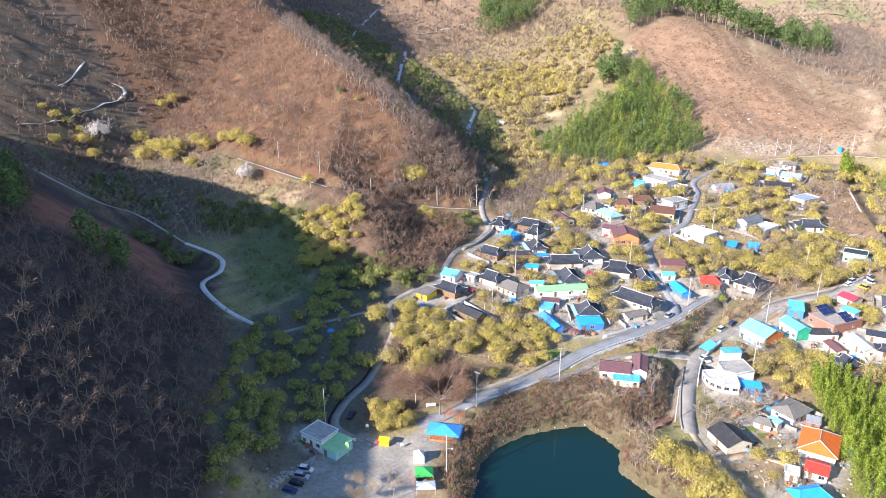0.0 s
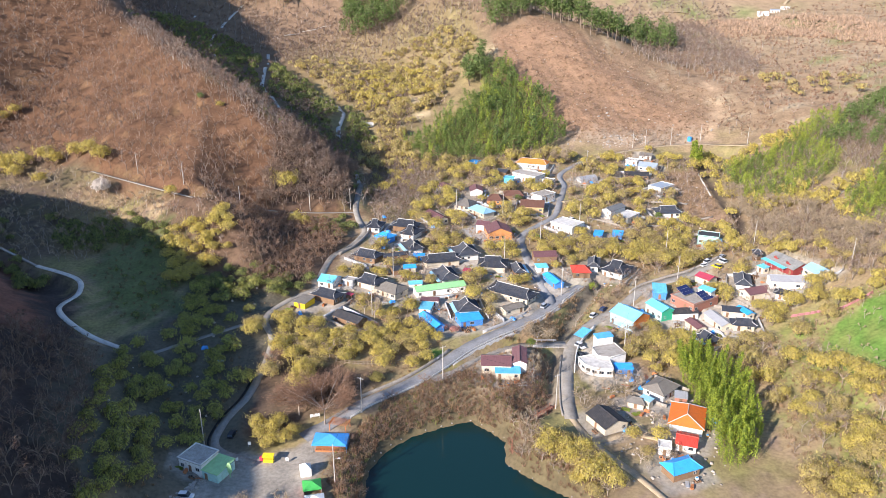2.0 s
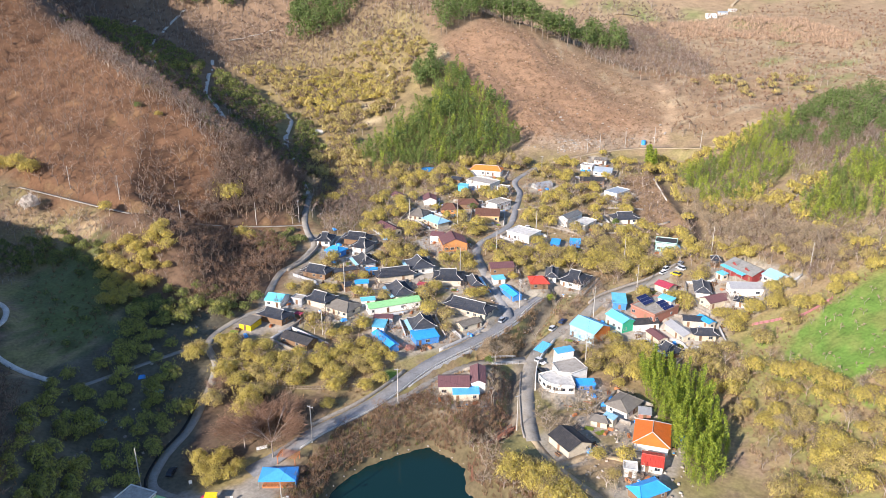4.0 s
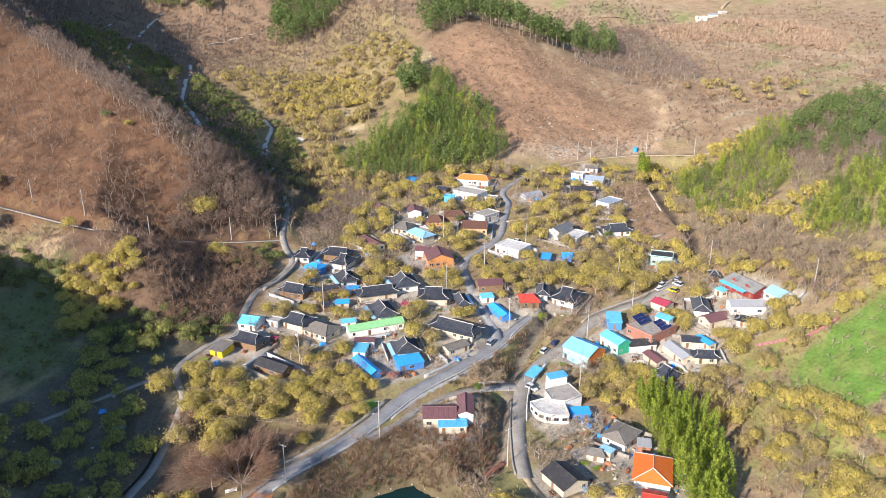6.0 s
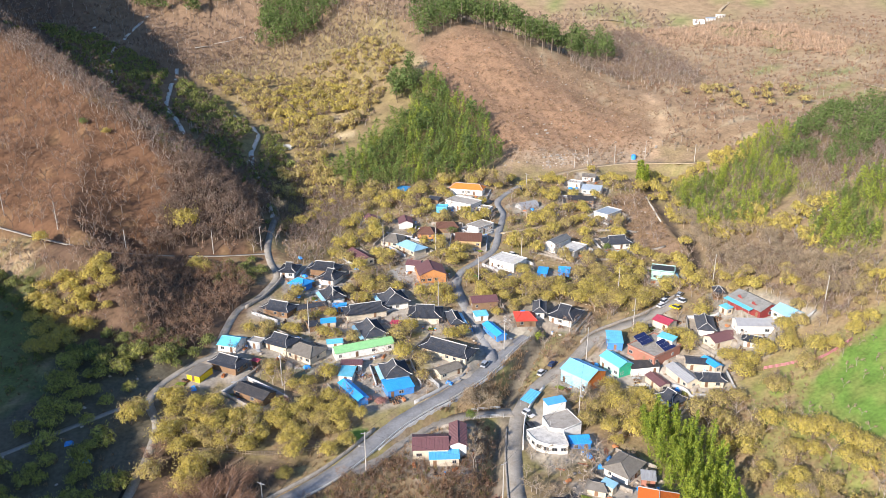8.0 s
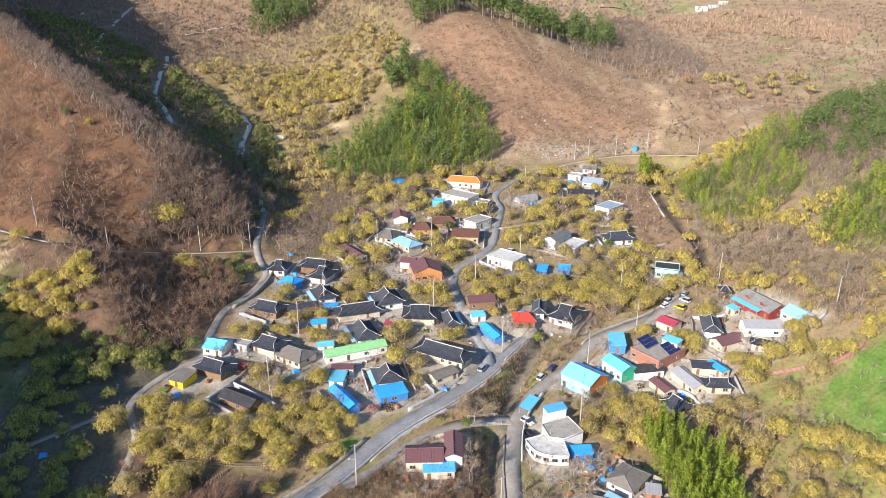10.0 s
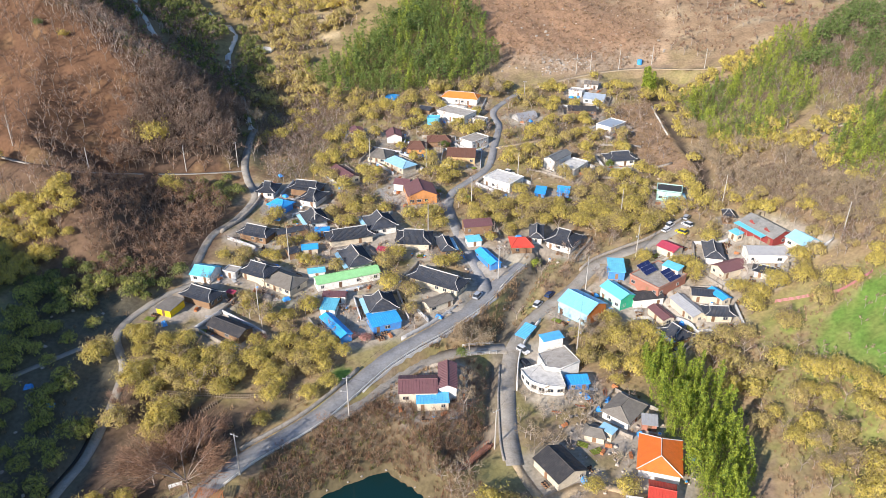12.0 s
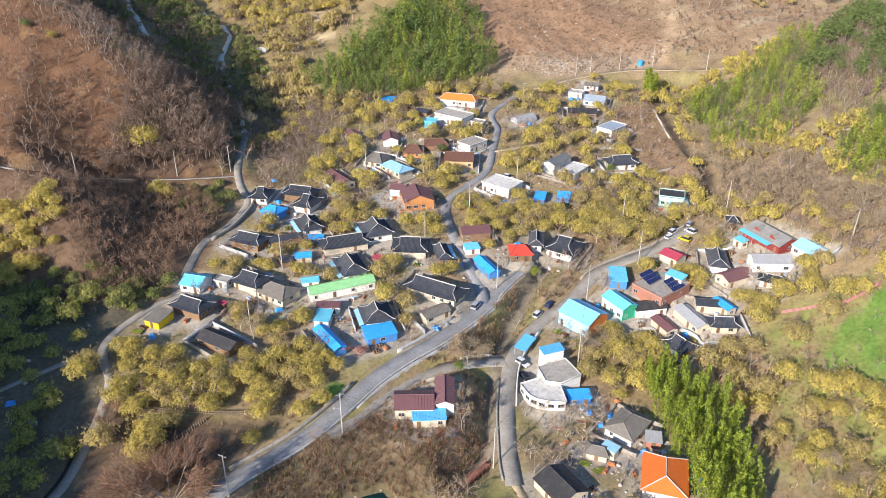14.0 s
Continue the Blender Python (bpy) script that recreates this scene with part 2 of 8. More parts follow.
def land_z(x, y):
    """The bare land: valley floor, spurs and the hills behind."""
    floor = np.interp(y, [-400, 150, 200, 223, 262, 340, 400, 438], [-30, 2.5, 3.6, 7.6, 11.7, 21, 27, 32])
    floor = floor + 0.07 * np.clip(25 - x, 0, 70) * step01(y, 222, 262)
    low = step01(x, 80, 90) * (1 - step01(x, 135, 165)) * (1 - step01(y + 0.25 * (x - 90), 258, 282)) * step01(y, 190, 225)
    floor = floor - 4.2 * low
    back = 32 + 0.35 * np.maximum(0, y - 438)
    gentle = 37 + 0.10 * (x - 260) + 0.15 * (y - 397)
    back = np.where(y > 438, back, floor)
    mix = step01(x + 0.25 * (y - 440), 225, 330)
    back = back * (1 - mix) + np.maximum(floor, gentle) * mix
    # the pine-topped swell above the cleared slope, and the mountains behind
    back = back + 14 * np.exp(-(((x - 225) / 90) ** 2 + ((y - 610) / 60) ** 2))
    back = back + 0.12 * np.maximum(0, y - 700)
    d, z, side = along(x, y, VALLEY)
    cut = z + np.where(side > 0, 0.28, 0.18) * d + 0.36 * np.maximum(0, d - 60)
    back = np.where(y > 400, smin(back, np.where(y > 400, cut, 999), 8), back)
    d, z, side = along(x, y, RIDGE_BROWN)
    spur = z - np.where(side > 0, 0.46, 0.62 + 0.28 * step01(y, 430, 480)) * np.maximum(0, d - 4)
    out = smax(back, spur, 6)
    d, z, side = along(x, y, RIDGE_NOSE)
    out = smax(out, z - np.where(side > 0, 0.62, 0.5) * np.maximum(0, d - 3), 4)
    d, z, _ = along(x, y, RIDGE_DARK)
    crown = np.interp(y, [60, 110, 170, 230, 300], [170, 132, 120, 115.5, 115])
    out = smax(out, smin(z - 0.76 * d, crown, 5), 8)
    d, z, _ = along(x, y, RIDGE_FAR)
    out = smax(out, z - (0.80 + 0.32 * step01(y, 540, 700)) * d, 14)
    d, z, _ = along(x, y, RIDGE_RIGHT)
    out = smax(out, z - 0.46 * d, 10)
    wild = step01(np.hypot(x - 90, y - 290), 110, 260)
    return out + wild * (3.0 * waves(x, y, 90, 1) + 1.2 * waves(x, y, 31, 2)) + 0.35 * waves(x, y, 23, 4)


def smooth_line(line, gap=2.0):
    """A Catmull-Rom curve through the points of a line, resampled."""
    p = np.array([line[0], *line, line[-1]], float)
    out = []
    for i in range(1, len(p) - 2):
        a, b, c, d = p[i - 1 : i + 3]
        n = max(2, int(np.linalg.norm(c - b) / gap))
        for t in np.arange(n) / n:
            out.append(0.5 * (2 * b + (c - a) * t + (2 * a - 5 * b + 4 * c - d) * t * t + (3 * b - a - 3 * c + d) * t ** 3))
    return np.array(out + [p[-2]])


# roads: width, and the line of the middle
MAIN_ROAD = (5.6, [(-8, 203, 4.0), (2, 209, 5.0), (13, 216, 6.4), (28, 223, 7.7), (38, 230, 8.5), (51, 241, 9.4), (62, 248, 10.1), (72, 253, 10.6), (83, 260, 11.0), (90.5, 265.5, 11.4), (96, 270.2, 11.9)])
SPUR_ROAD = (4.2, [(94, 268.4, 11.7), (98.6, 272.6, 12.15), (105, 278.4, 12.7), (110.6, 282.4, 13.1)])
UPPER_ROAD = (4.3, [(91, 266.2, 11.45), (93.6, 271.8, 12.0), (94.4, 281, 13.1), (94, 294, 15), (94, 310, 17.3), (95, 324, 19), (97.2, 329, 19.7)])
HIGH_LANE = (3.3, [(95.3, 325, 19.1), (100, 334, 20.3), (110, 342, 21.3), (121, 352, 22.3), (130, 371, 24.2), (139, 391, 26.3), (143, 410, 28.2), (166, 431, 31)])
LOWER_ROAD = (4.8, [(36, 223.5, 8.4), (41.5, 226.5, 8.2), (47, 231, 7.8), (56, 238, 7.2), (65, 243, 6.8), (74, 245.6, 6.3), (83, 246.3, 5.8), (92, 245.5, 5.3)])
POND_TRACK = (2.4, [(96, 140, 3.2), (88, 167, 3.2), (83, 179, 3.3), (79.5, 191, 3.4), (78.5, 201, 3.6)])
RIGHT_ROAD = (4.6, [(78.2, 199, 3.6), (79.5, 206, 3.8), (81.5, 213, 4), (86, 227, 4.5), (93, 243, 5.2), (102, 254, 6.2), (111, 261, 7.4), (123, 267, 9.3), (137, 277, 11.8), (149, 280, 13.5), (163, 283, 15), (180, 289, 18)])
ORCHARD_LANE = (2.6, [(-22, 193, 3.5), (-34, 202, 4.2), (-32.5, 214, 5.4), (-26, 224.5, 7.4), (-22.3, 235, 9.7), (-19.6, 245, 11.7), (-18.5, 254, 13.5), (-21.3, 264.5, 15.2), (-20, 272.5, 15.6), (-14.5, 280, 16.1), (-7, 287, 16.5), (2, 291, 16.8)])
ORCHARD_TRACK = (2.0, [(-60, 247, 14.7), (-45, 255.5, 15.0), (-37.8, 259.5, 15.1), (-30, 263.8, 15.15), (-21.6, 265.8, 15.25)])
BOWL_PATH = (1.3, [(-182, 316, 61), (-152, 314, 45), (-138, 319, 37.5), (-113, 307, 28), (-109, 305, 27.1)])
WINDING_PATH = (2.1, [(-113, 307, 28), (-96.5, 299.5, 24.3), (-93, 288, 22.5), (-97, 276, 21.3), (-84, 261, 17.7), (-71, 253, 15)])
HILL_PATH = (1.5, [(-111, 394, 45.2), (-90, 379, 43), (-65, 357, 42), (-42, 347, 38.5), (-21, 361, 29.6), (-1, 362, 27.2), (19, 363, 26)])
VILLAGE_LANE = (3.0, [(26, 402, 30.5), (23.5, 392, 29.5), (20, 369, 27), (20.5, 356, 24.5), (22.5, 344, 22.2), (15, 329, 20.6), (6, 319, 19.6), (0, 300, 17.6)])
POLE_TRACK = (2.6, [(166, 431, 31), (206, 441, 34), (240, 443, 35), (272, 425, 37.5), (300, 424, 43)])
ROADS = [HILL_PATH, POND_TRACK, ORCHARD_TRACK, BOWL_PATH, WINDING_PATH, POLE_TRACK, VILLAGE_LANE, ORCHARD_LANE, LOWER_ROAD, RIGHT_ROAD, HIGH_LANE, UPPER_ROAD, SPUR_ROAD, MAIN_ROAD]
for n_, (w_, l_) in enumerate(ROADS):
    ROADS[n_] = (w_, [tuple(v) for v in smooth_line(l_, 7.0)])



PADS = []


def site_z(x, y):
    """The ground before the house plots are levelled: the land with the pond's basin, the stream and the roads cut in."""
    z = land_z(x, y)
    near = (x > -260) & (x < 420) & (y > 60) & (y < 480)
    if near.any():
        d = inside(x[near], y[near], SHORE)
        bank = np.where(d < 0, LAKE_Z - 0.3 - 0.25 * np.minimum(-d, 12), LAKE_Z + 0.2 + 0.75 * d)
        z[near] = np.where(d < 14, smin(z[near], bank, 0.6), z[near])
        d, gz, _ = along(x[near], y[near], GULLY)
        z[near] = np.where(d < 12, smin(z[near], gz - 0.6 + 0.9 * np.maximum(0, d - 1.5), 0.6), z[near])
        d, gz, _ = along(x[near], y[near], DITCH)
        z[near] = np.where(d < 9, smin(z[near], gz + 1.0 * np.maximum(0, d - 0.9), 0.5), z[near])
        for width, line in ROADS:
            d, rz, _ = along(x[near], y[near], line)
            w = 1 - step01(d, width * 0.5 + 0.6, width * 0.5 + (1.7 if width > 5 else 4.0))
            z[near] = z[near] * (1 - w) + (rz - 0.12) * w
    return z


def ground_z(x, y):
    """The finished ground, with the house plots levelled."""
    z = site_z(x, y)
    for px, py, length, depth, turn, pz in PADS:
        near = (np.abs(x - px) < length + 8) & (np.abs(y - py) < length + 8)
        if near.any():
            c, s = math.cos(radians(turn)), math.sin(radians(turn))
            dx, dy = x[near] - px, y[near] - py
            d = np.maximum(np.abs(c * dx + s * dy) - length / 2, np.abs(c * dy - s * dx) - depth / 2)
            w = 1 - step01(d, 0.2, 2.6)
            z[near] = z[near] * (1 - w) + (pz - 0.06) * w
    return z

# ---------------------------------------------------------------- mesh helpers
def mesh_of(name, verts, faces, mat_):
    me = bpy.data.meshes.new(name)
    verts = np.asarray(verts, dtype=np.float32)
    if isinstance(faces, np.ndarray):
        n, k = faces.shape
        me.vertices.add(len(verts))
        me.vertices.foreach_set("co", verts.ravel())
        me.loops.add(n * k)
        me.loops.foreach_set("vertex_index", faces.astype(np.int32).ravel())
        me.polygons.add(n)
        me.polygons.foreach_set("loop_start", np.arange(0, n * k, k, dtype=np.int32))
        me.update(calc_edges=True)
    else:
        me.from_pydata(verts.tolist(), [], faces)
        me.update()
    me.materials.append(mat_)
    return me


class Soup:
    """Gathers boxes, prisms and slabs into one mesh."""

    def __init__(self):
        self.v, self.f = [], []

    def put(self, verts, faces):
        n = len(self.v)
        self.v += [tuple(v) for v in verts]
        self.f += [tuple(i + n for i in f) for f in faces]
        return self

    def box(self, x0, y0, z0, x1, y1, z1, m=None):
        vs = [(x0, y0, z0), (x1, y0, z0), (x1, y1, z0), (x0, y1, z0), (x0, y0, z1), (x1, y0, z1), (x1, y1, z1), (x0, y1, z1)]
        if m is not None:
            vs = [tuple(m @ Vector(v)) for v in vs]
        return self.put(vs, [(3, 2, 1, 0), (4, 5, 6, 7), (0, 1, 5, 4), (1, 2, 6, 5), (2, 3, 7, 6), (3, 0, 4, 7)])

    def slab(self, corners, t):
        """A plate with its upper face at the corners (in order round it), t thick downwards."""
        k = len(corners)
        low = [(x, y, z - t) for x, y, z in corners]
        sides = [(i, i + k, (i + 1) % k + k, (i + 1) % k) for i in range(k)]
        return self.put(list(corners) + low, [tuple(range(k)), tuple(range(2 * k - 1, k - 1, -1))] + sides)

    def rod(self, a, b, r0, r1, sides=5):
        a, b = Vector(a), Vector(b)
        d = (b - a).normalized()
        u = d.orthogonal().normalized()
        w = d.cross(u)
        vs = []
        for c, r in ((a, r0), (b, r1)):
            for i in range(sides):
                t = 2 * math.pi * i / sides
                vs.append(tuple(c + (u * math.cos(t) + w * math.sin(t)) * r))
        fs = [(i, (i + 1) % sides, (i + 1) % sides + sides, i + sides) for i in range(sides)]
        return self.put(vs, fs + [tuple(range(sides))[::-1], tuple(range(sides, 2 * sides))])

    def mesh(self, name, mat_):
        return mesh_of(name, self.v, self.f, mat_)


def part(name, soup, mat_, parent, label=""):
    ob = new(name, soup.mesh(name, mat_) if isinstance(soup, Soup) else soup)
    ob.parent = parent
    return tagged(ob, label)


def thing(name, x, y, z, turn, label, category, group="", kind=""):
    ob = new(name)
    ob.empty_display_size = 0.3
    ob.matrix_world = pose(x, y, z, 0, 0, turn)
    return tagged(ob, label, category, group, kind)


def gz(x, y):
    return float(ground_z(np.array([x], float), np.array([y], float))[0])

# ---------------------------------------------------------------- house plots: kind, middle, length along the ridge, depth, turn, eaves, roof, wall, storey below
PLANS = []


def plan(kind, x, y, length, depth, turn, eaves, roof, wall, above=0.0):
    z = float(site_z(np.array([x], float), np.array([y], float))[0])
    PLANS.append((kind, x, y, z + above, length, depth, turn, eaves, roof, wall, above))
    if not above:
        PADS.append((x, y, length, depth, turn, z))


plan("giwa", 21.0, 291.6, 11.0, 8.7, -43, 2.8, "slate", "cream")
plan("hip", 29.0, 285.0, 12.0, 9.3, -47, 2.6, "oldgrey", "cream")
plan("gable", 38.9, 302.9, 5.9, 4.6, -3, 2.4, "blue", "cream")
plan("gable", 32.8, 301.8, 4.1, 5.1, 14, 2.4, "slate", "wood")
plan("giwa", 53.4, 292.8, 13.5, 9.1, -81, 2.9, "slate", "white")
plan("gable", 48.9, 283.4, 21.9, 5.9, 8, 2.8, "green", "white")
plan("gable", 39.4, 288.3, 6.0, 3.9, -1, 2.5, "cyan", "white")
plan("lean", 43.4, 274.2, 7.7, 3.3, -15, 2.4, "maroon", "white")
plan("lean", 41.2, 269.2, 5.1, 6.5, -22, 2.4, "cyan", "white")
plan("gable", 41.6, 258.9, 14.1, 4.3, -70, 2.6, "blue", "blue")
plan("giwa", 57.0, 266.2, 10.4, 9.6, -88, 3.0, "slate", "white")
plan("lean", 56.5, 259.1, 9.6, 7.7, 7, 2.6, "blue", "blue")
plan("giwa", 2.9, 280.9, 12.1, 7.6, -41, 2.8, "slate", "wood")
plan("lean", -6.6, 277.2, 5.7, 7.3, -36, 2.4, "oldgrey", "yellow")
plan("gable", 3.9, 293.8, 7.6, 8.0, -30, 2.5, "cyan", "white")
plan("gable", 10.6, 263.9, 13.5, 6.4, -46, 2.4, "dark", "wood")
plan("giwa", 78.2, 274.9, 19.5, 9.0, -45, 2.8, "slate", "cream")
plan("gable", 75.1, 264.4, 9.6, 5.3, 20, 2.3, "oldgrey", "cream")
plan("giwa", 75.9, 300.3, 12.7, 10.6, -18, 2.7, "slate", "cream")
plan("giwa", 85.8, 294.5, 11.1, 5.5, 88, 2.6, "slate", "wood")
plan("giwa", 65.9, 313.2, 12.0, 10.8, -83, 2.9, "slate", "white")
plan("giwa", 53.8, 307.5, 16.8, 8.2, 4, 2.7, "slate", "cream")
plan("hip", 31.5, 333.8, 7.8, 7.4, -45, 2.8, "blue", "blue")
plan("giwa", 42.9, 344.9, 12.8, 8.1, -29, 2.8, "slate", "wood")
plan("giwa", 44.3, 337.3, 8.4, 10.4, -36, 2.6, "slate", "white")
plan("giwa", 28.0, 346.3, 7.7, 9.4, -22, 2.6, "slate", "white")
plan("giwa", 42.9, 321.5, 11.0, 8.5, -80, 2.7, "slate", "white")
plan("giwa", 21.8, 315.6, 12.4, 7.9, -37, 2.7, "slate", "wood")
plan("gable", 33.9, 314.9, 11.6, 4.3, 10, 2.4, "slate", "wood")
plan("gable", 85.8, 331.4, 12.0, 11.9, 86, 3.6, "maroon", "orange")
plan("gable", 80.8, 340.8, 6.5, 6.7, -29, 2.8, "maroon", "white")
plan("gable", 59.2, 353.5, 15.1, 6.2, -69, 2.6, "maroon", "cream")
plan("hip", 83.7, 358.2, 13.0, 8.1, -64, 2.6, "paleblue", "cream")
plan("hip", 77.2, 368.6, 9.3, 10.4, -35, 2.4, "oldgrey", "cream")
plan("gable", 86.8, 386.6, 10.1, 7.2, 82, 2.8, "maroon", "white")
plan("gable", 70.9, 394.3, 7.0, 6.7, -85, 2.6, "maroon", "white")
plan("hip", 105.8, 377.8, 11.1, 8.0, -14, 2.6, "brown", "wood")
plan("hip", 94.8, 373.5, 8.9, 9.7, -23, 2.2, "brown", "orange")
plan("gable", 111.6, 361.2, 12.6, 10.6, -20, 3.0, "brown", "tan")
plan("flat", 121.5, 374.5, 11.0, 7.5, 30, 3.2, "concrete", "white")
plan("flat", 108.8, 399.0, 5.3, 4.5, -23, 3.6, "cyan", "cyan")
plan("flat", 121.6, 404.2, 16.0, 10.0, -51, 3.6, "concrete", "white")
plan("flat", 131.0, 395.6, 5.6, 4.6, -40, 2.6, "concrete", "white")
plan("hip", 129.2, 421.9, 19.0, 9.0, -30, 3.2, "orange", "white")
plan("lean", 94.4, 428.3, 6.4, 8.4, -31, 2.2, "blue", "cream")
plan("gable", 108.9, 412.8, 6.9, 6.0, -45, 2.2, "slate", "wood")
plan("flat", 122.0, 335.3, 12.7, 10.3, -53, 3.4, "whiteroof", "white")
plan("gable", 100.9, 304.8, 10.8, 6.9, -5, 3.0, "maroon", "wood")
plan("lean", 97.2, 296.8, 5.6, 4.3, -1, 2.2, "cyan", "white")
plan("gable", 98.9, 285.0, 12.0, 4.6, -80, 2.2, "blue", "blue")
plan("hip", 113.0, 290.0, 8.3, 8.5, -12, 2.6, "red", "wood")
plan("giwa", 129.7, 289.7, 10.9, 11.8, -47, 2.9, "slate", "white")
plan("giwa", 121.1, 295.4, 11.1, 5.6, 67, 2.7, "slate", "white")
plan("gable", 121.5, 255.0, 12.3, 10.6, -62, 4.6, "barnblue", "barn")
plan("gable", 135.0, 257.0, 10.5, 6.6, -75, 4.2, "cyan", "green")
plan("lean", 140.2, 268.9, 5.9, 9.3, -22, 3.0, "cyan", "blue")
plan("flat", 151.7, 260.2, 11.7, 15.1, -67, 3.4, "concrete", "brick")
plan("lean", 156.7, 260.2, 6.3, 4.1, -59, 2.6, "cyan", "white", 3.4)
plan("gable", 144.1, 254.3, 11.1, 5.9, -4, 2.8, "dark", "white")
plan("gable", 145.4, 245.9, 8.9, 4.8, -84, 2.5, "maroon", "cream")
plan("giwa", 144.7, 235.7, 8.2, 8.1, -74, 2.6, "slate", "wood")
plan("gable", 153.9, 244.2, 12.9, 5.9, -86, 2.7, "greymetal", "cream")
plan("gable", 161.4, 248.0, 8.0, 5.8, -24, 2.7, "slate", "cream")
plan("gable", 165.3, 245.0, 7.7, 4.1, -81, 2.6, "blue", "cream")
plan("giwa", 160.0, 237.2, 9.2, 6.3, -19, 2.6, "slate", "cream")
plan("gable", 165.0, 275.7, 7.5, 6.5, -65, 2.8, "crimson", "cream")
plan("giwa", 176.6, 266.8, 12.8, 7.1, 63, 2.7, "slate", "white")
plan("gable", 177.4, 256.2, 14.2, 6.6, 10, 2.7, "maroon", "cream")
plan("gable", 189.5, 255.0, 15.8, 7.1, -17, 3.2, "greymetal", "white")
plan("gable", 196.9, 266.8, 16.5, 10.5, -81, 2.9, "grey57", "crimson")
plan("lean", 188.9, 272.0, 4.4, 3.6, -80, 2.6, "cyan", "cream")
plan("gable", 199.6, 251.8, 8.0, 8.6, -80, 2.8, "paleblue", "white")
plan("pavilion", 193.1, 283.8, 4.5, 5.5, -27, 3.4, "slate", "wood")
plan("giwa", 183.2, 246.8, 8.3, 5.3, -43, 2.5, "slate", "white")
plan("lean", 106.4, 224.2, 6.8, 4.0, -10, 2.6, "blue", "blue")
plan("lean", 104.9, 240.9, 7.2, 3.6, 6, 5.5, "skyblue", "white")
PADS.append((99.5, 229.0, 15.0, 12.0, -74, 4.3))
plan("hip", 114.2, 210.3, 10.6, 9.0, 34, 2.7, "oldgrey", "white")
plan("hip", 102.6, 204.0, 6.4, 4.9, -33, 2.2, "oldgrey", "cream")
plan("lean", 105.9, 203.4, 4.3, 2.9, -57, 2.9, "paleblue", "cream")
plan("lean", 118.8, 204.3, 4.4, 4.3, -26, 2.2, "greymetal", "brick")
plan("hip", 114.0, 190.6, 13.6, 11.2, 59, 2.9, "orangered", "white")
plan("gable", 108.2, 179.4, 6.6, 7.4, -31, 2.4, "red", "white")
plan("gable", 88.2, 194.3, 10.5, 9.4, -74, 2.6, "dark", "cream")
plan("hip", 100.4, 167.7, 10.3, 6.7, 12, 2.8, "blue", "wood")
plan("flat", 100.2, 177.9, 3.6, 3.6, -25, 2.6, "whiteroof", "white")
plan("flat", -37.8, 193.9, 8.4, 7.4, -35, 3.3, "concrete", "white")
plan("lean", -31.9, 189.8, 6.2, 8.0, -35, 3.0, "lime", "mint")
plan("gable", 59.8, 227.8, 10.8, 8.2, -13, 3.2, "maroon", "cream")
plan("gable", 68.5, 228.6, 11.7, 5.5, 75, 3.8, "maroon", "white")
plan("lean", 62.5, 222.1, 9.0, 4.2, -11, 2.6, "skyblue", "cream")
plan("quonset", 154.5, 397.6, 11.5, 6.0, 15, 2.6, "greymetal", "greywall")
plan("gable", 198.3, 411.3, 11.0, 9.0, -35, 2.6, "bluegrey", "white")
plan("gable", 185.3, 398.5, 14.1, 7.0, -20, 2.2, "dark", "wood")
plan("flat", 190.6, 376.8, 12.5, 8.0, 30, 3.2, "bluegrey", "white")
plan("gable", 150.8, 347.2, 13.5, 6.0, 33, 4.4, "steel", "white")
plan("flat", 155.6, 340.6, 12.0, 7.0, 38, 3.1, "whiteroof", "white")
plan("giwa", 178.7, 344.0, 12.9, 8.8, -5, 2.7, "slate", "white")
plan("flat", 184.6, 311.3, 9.4, 7.2, -32, 4.0, "dark", "mint")
plan("lean", 185.6, 307.4, 7.2, 5.7, -23, 2.2, "paleblue", "mint")
plan("flat", 193.0, 422.3, 7.0, 6.0, -40, 2.6, "whiteroof", "white")
plan("gable", 204.5, 428.8, 7.8, 7.0, -30, 2.6, "oldgrey", "white")
plan("lean", 44.6, 313.2, 5.5, 2.8, -12, 2.4, "blue", "blue")
plan("lean", 63.4, 296.4, 3.6, 2.8, -30, 2.3, "crimson", "wood")
plan("flat", 12.4, 293.2, 4.6, 3.6, -35, 2.4, "concrete", "greywall")
plan("lean", 11.6, 281.6, 3.2, 1.9, -41, 2.1, "crimson", "wood")
plan("lean", 134.1, 324.4, 4.5, 7.0, -29, 2.2, "blue", "blue")
plan("gable", 143.6, 323.1, 5.2, 7.2, -27, 2.4, "blue", "blue")
plan("flat", 438.0, 694.0, 10.0, 6.0, -20, 3.2, "whiteroof", "white")
plan("gable", 452.0, 697.0, 9.0, 6.0, -20, 3.0, "bluegrey", "white")
plan("flat", 468.0, 705.0, 7.0, 5.0, 10, 3.0, "whiteroof", "white")


# ---------------------------------------------------------------- ground, pond and roads
FIELD = [(201, 224), (185, 219), (176, 213), (172, 205), (174, 189), (215, 178), (240, 205), (226, 226)]
CLEARED = [(150, 600), (132, 562), (160, 488), (158, 460), (196, 446), (254, 447), (290, 500), (262, 575), (225, 585), (190, 612)]
RUST = [(20, 362), (-20, 415), (-58, 456), (-95, 520), (-190, 615), (-330, 700), (-300, 560), (-180, 460), (-112, 396), (-66, 352), (-40, 345), (-20, 360), (0, 358)]
MEADOW = [(-96, 314), (-90, 330), (-79, 338), (-66, 335), (-60, 318), (-59, 298), (-54, 278), (-70, 266), (-84, 281), (-88, 300)]
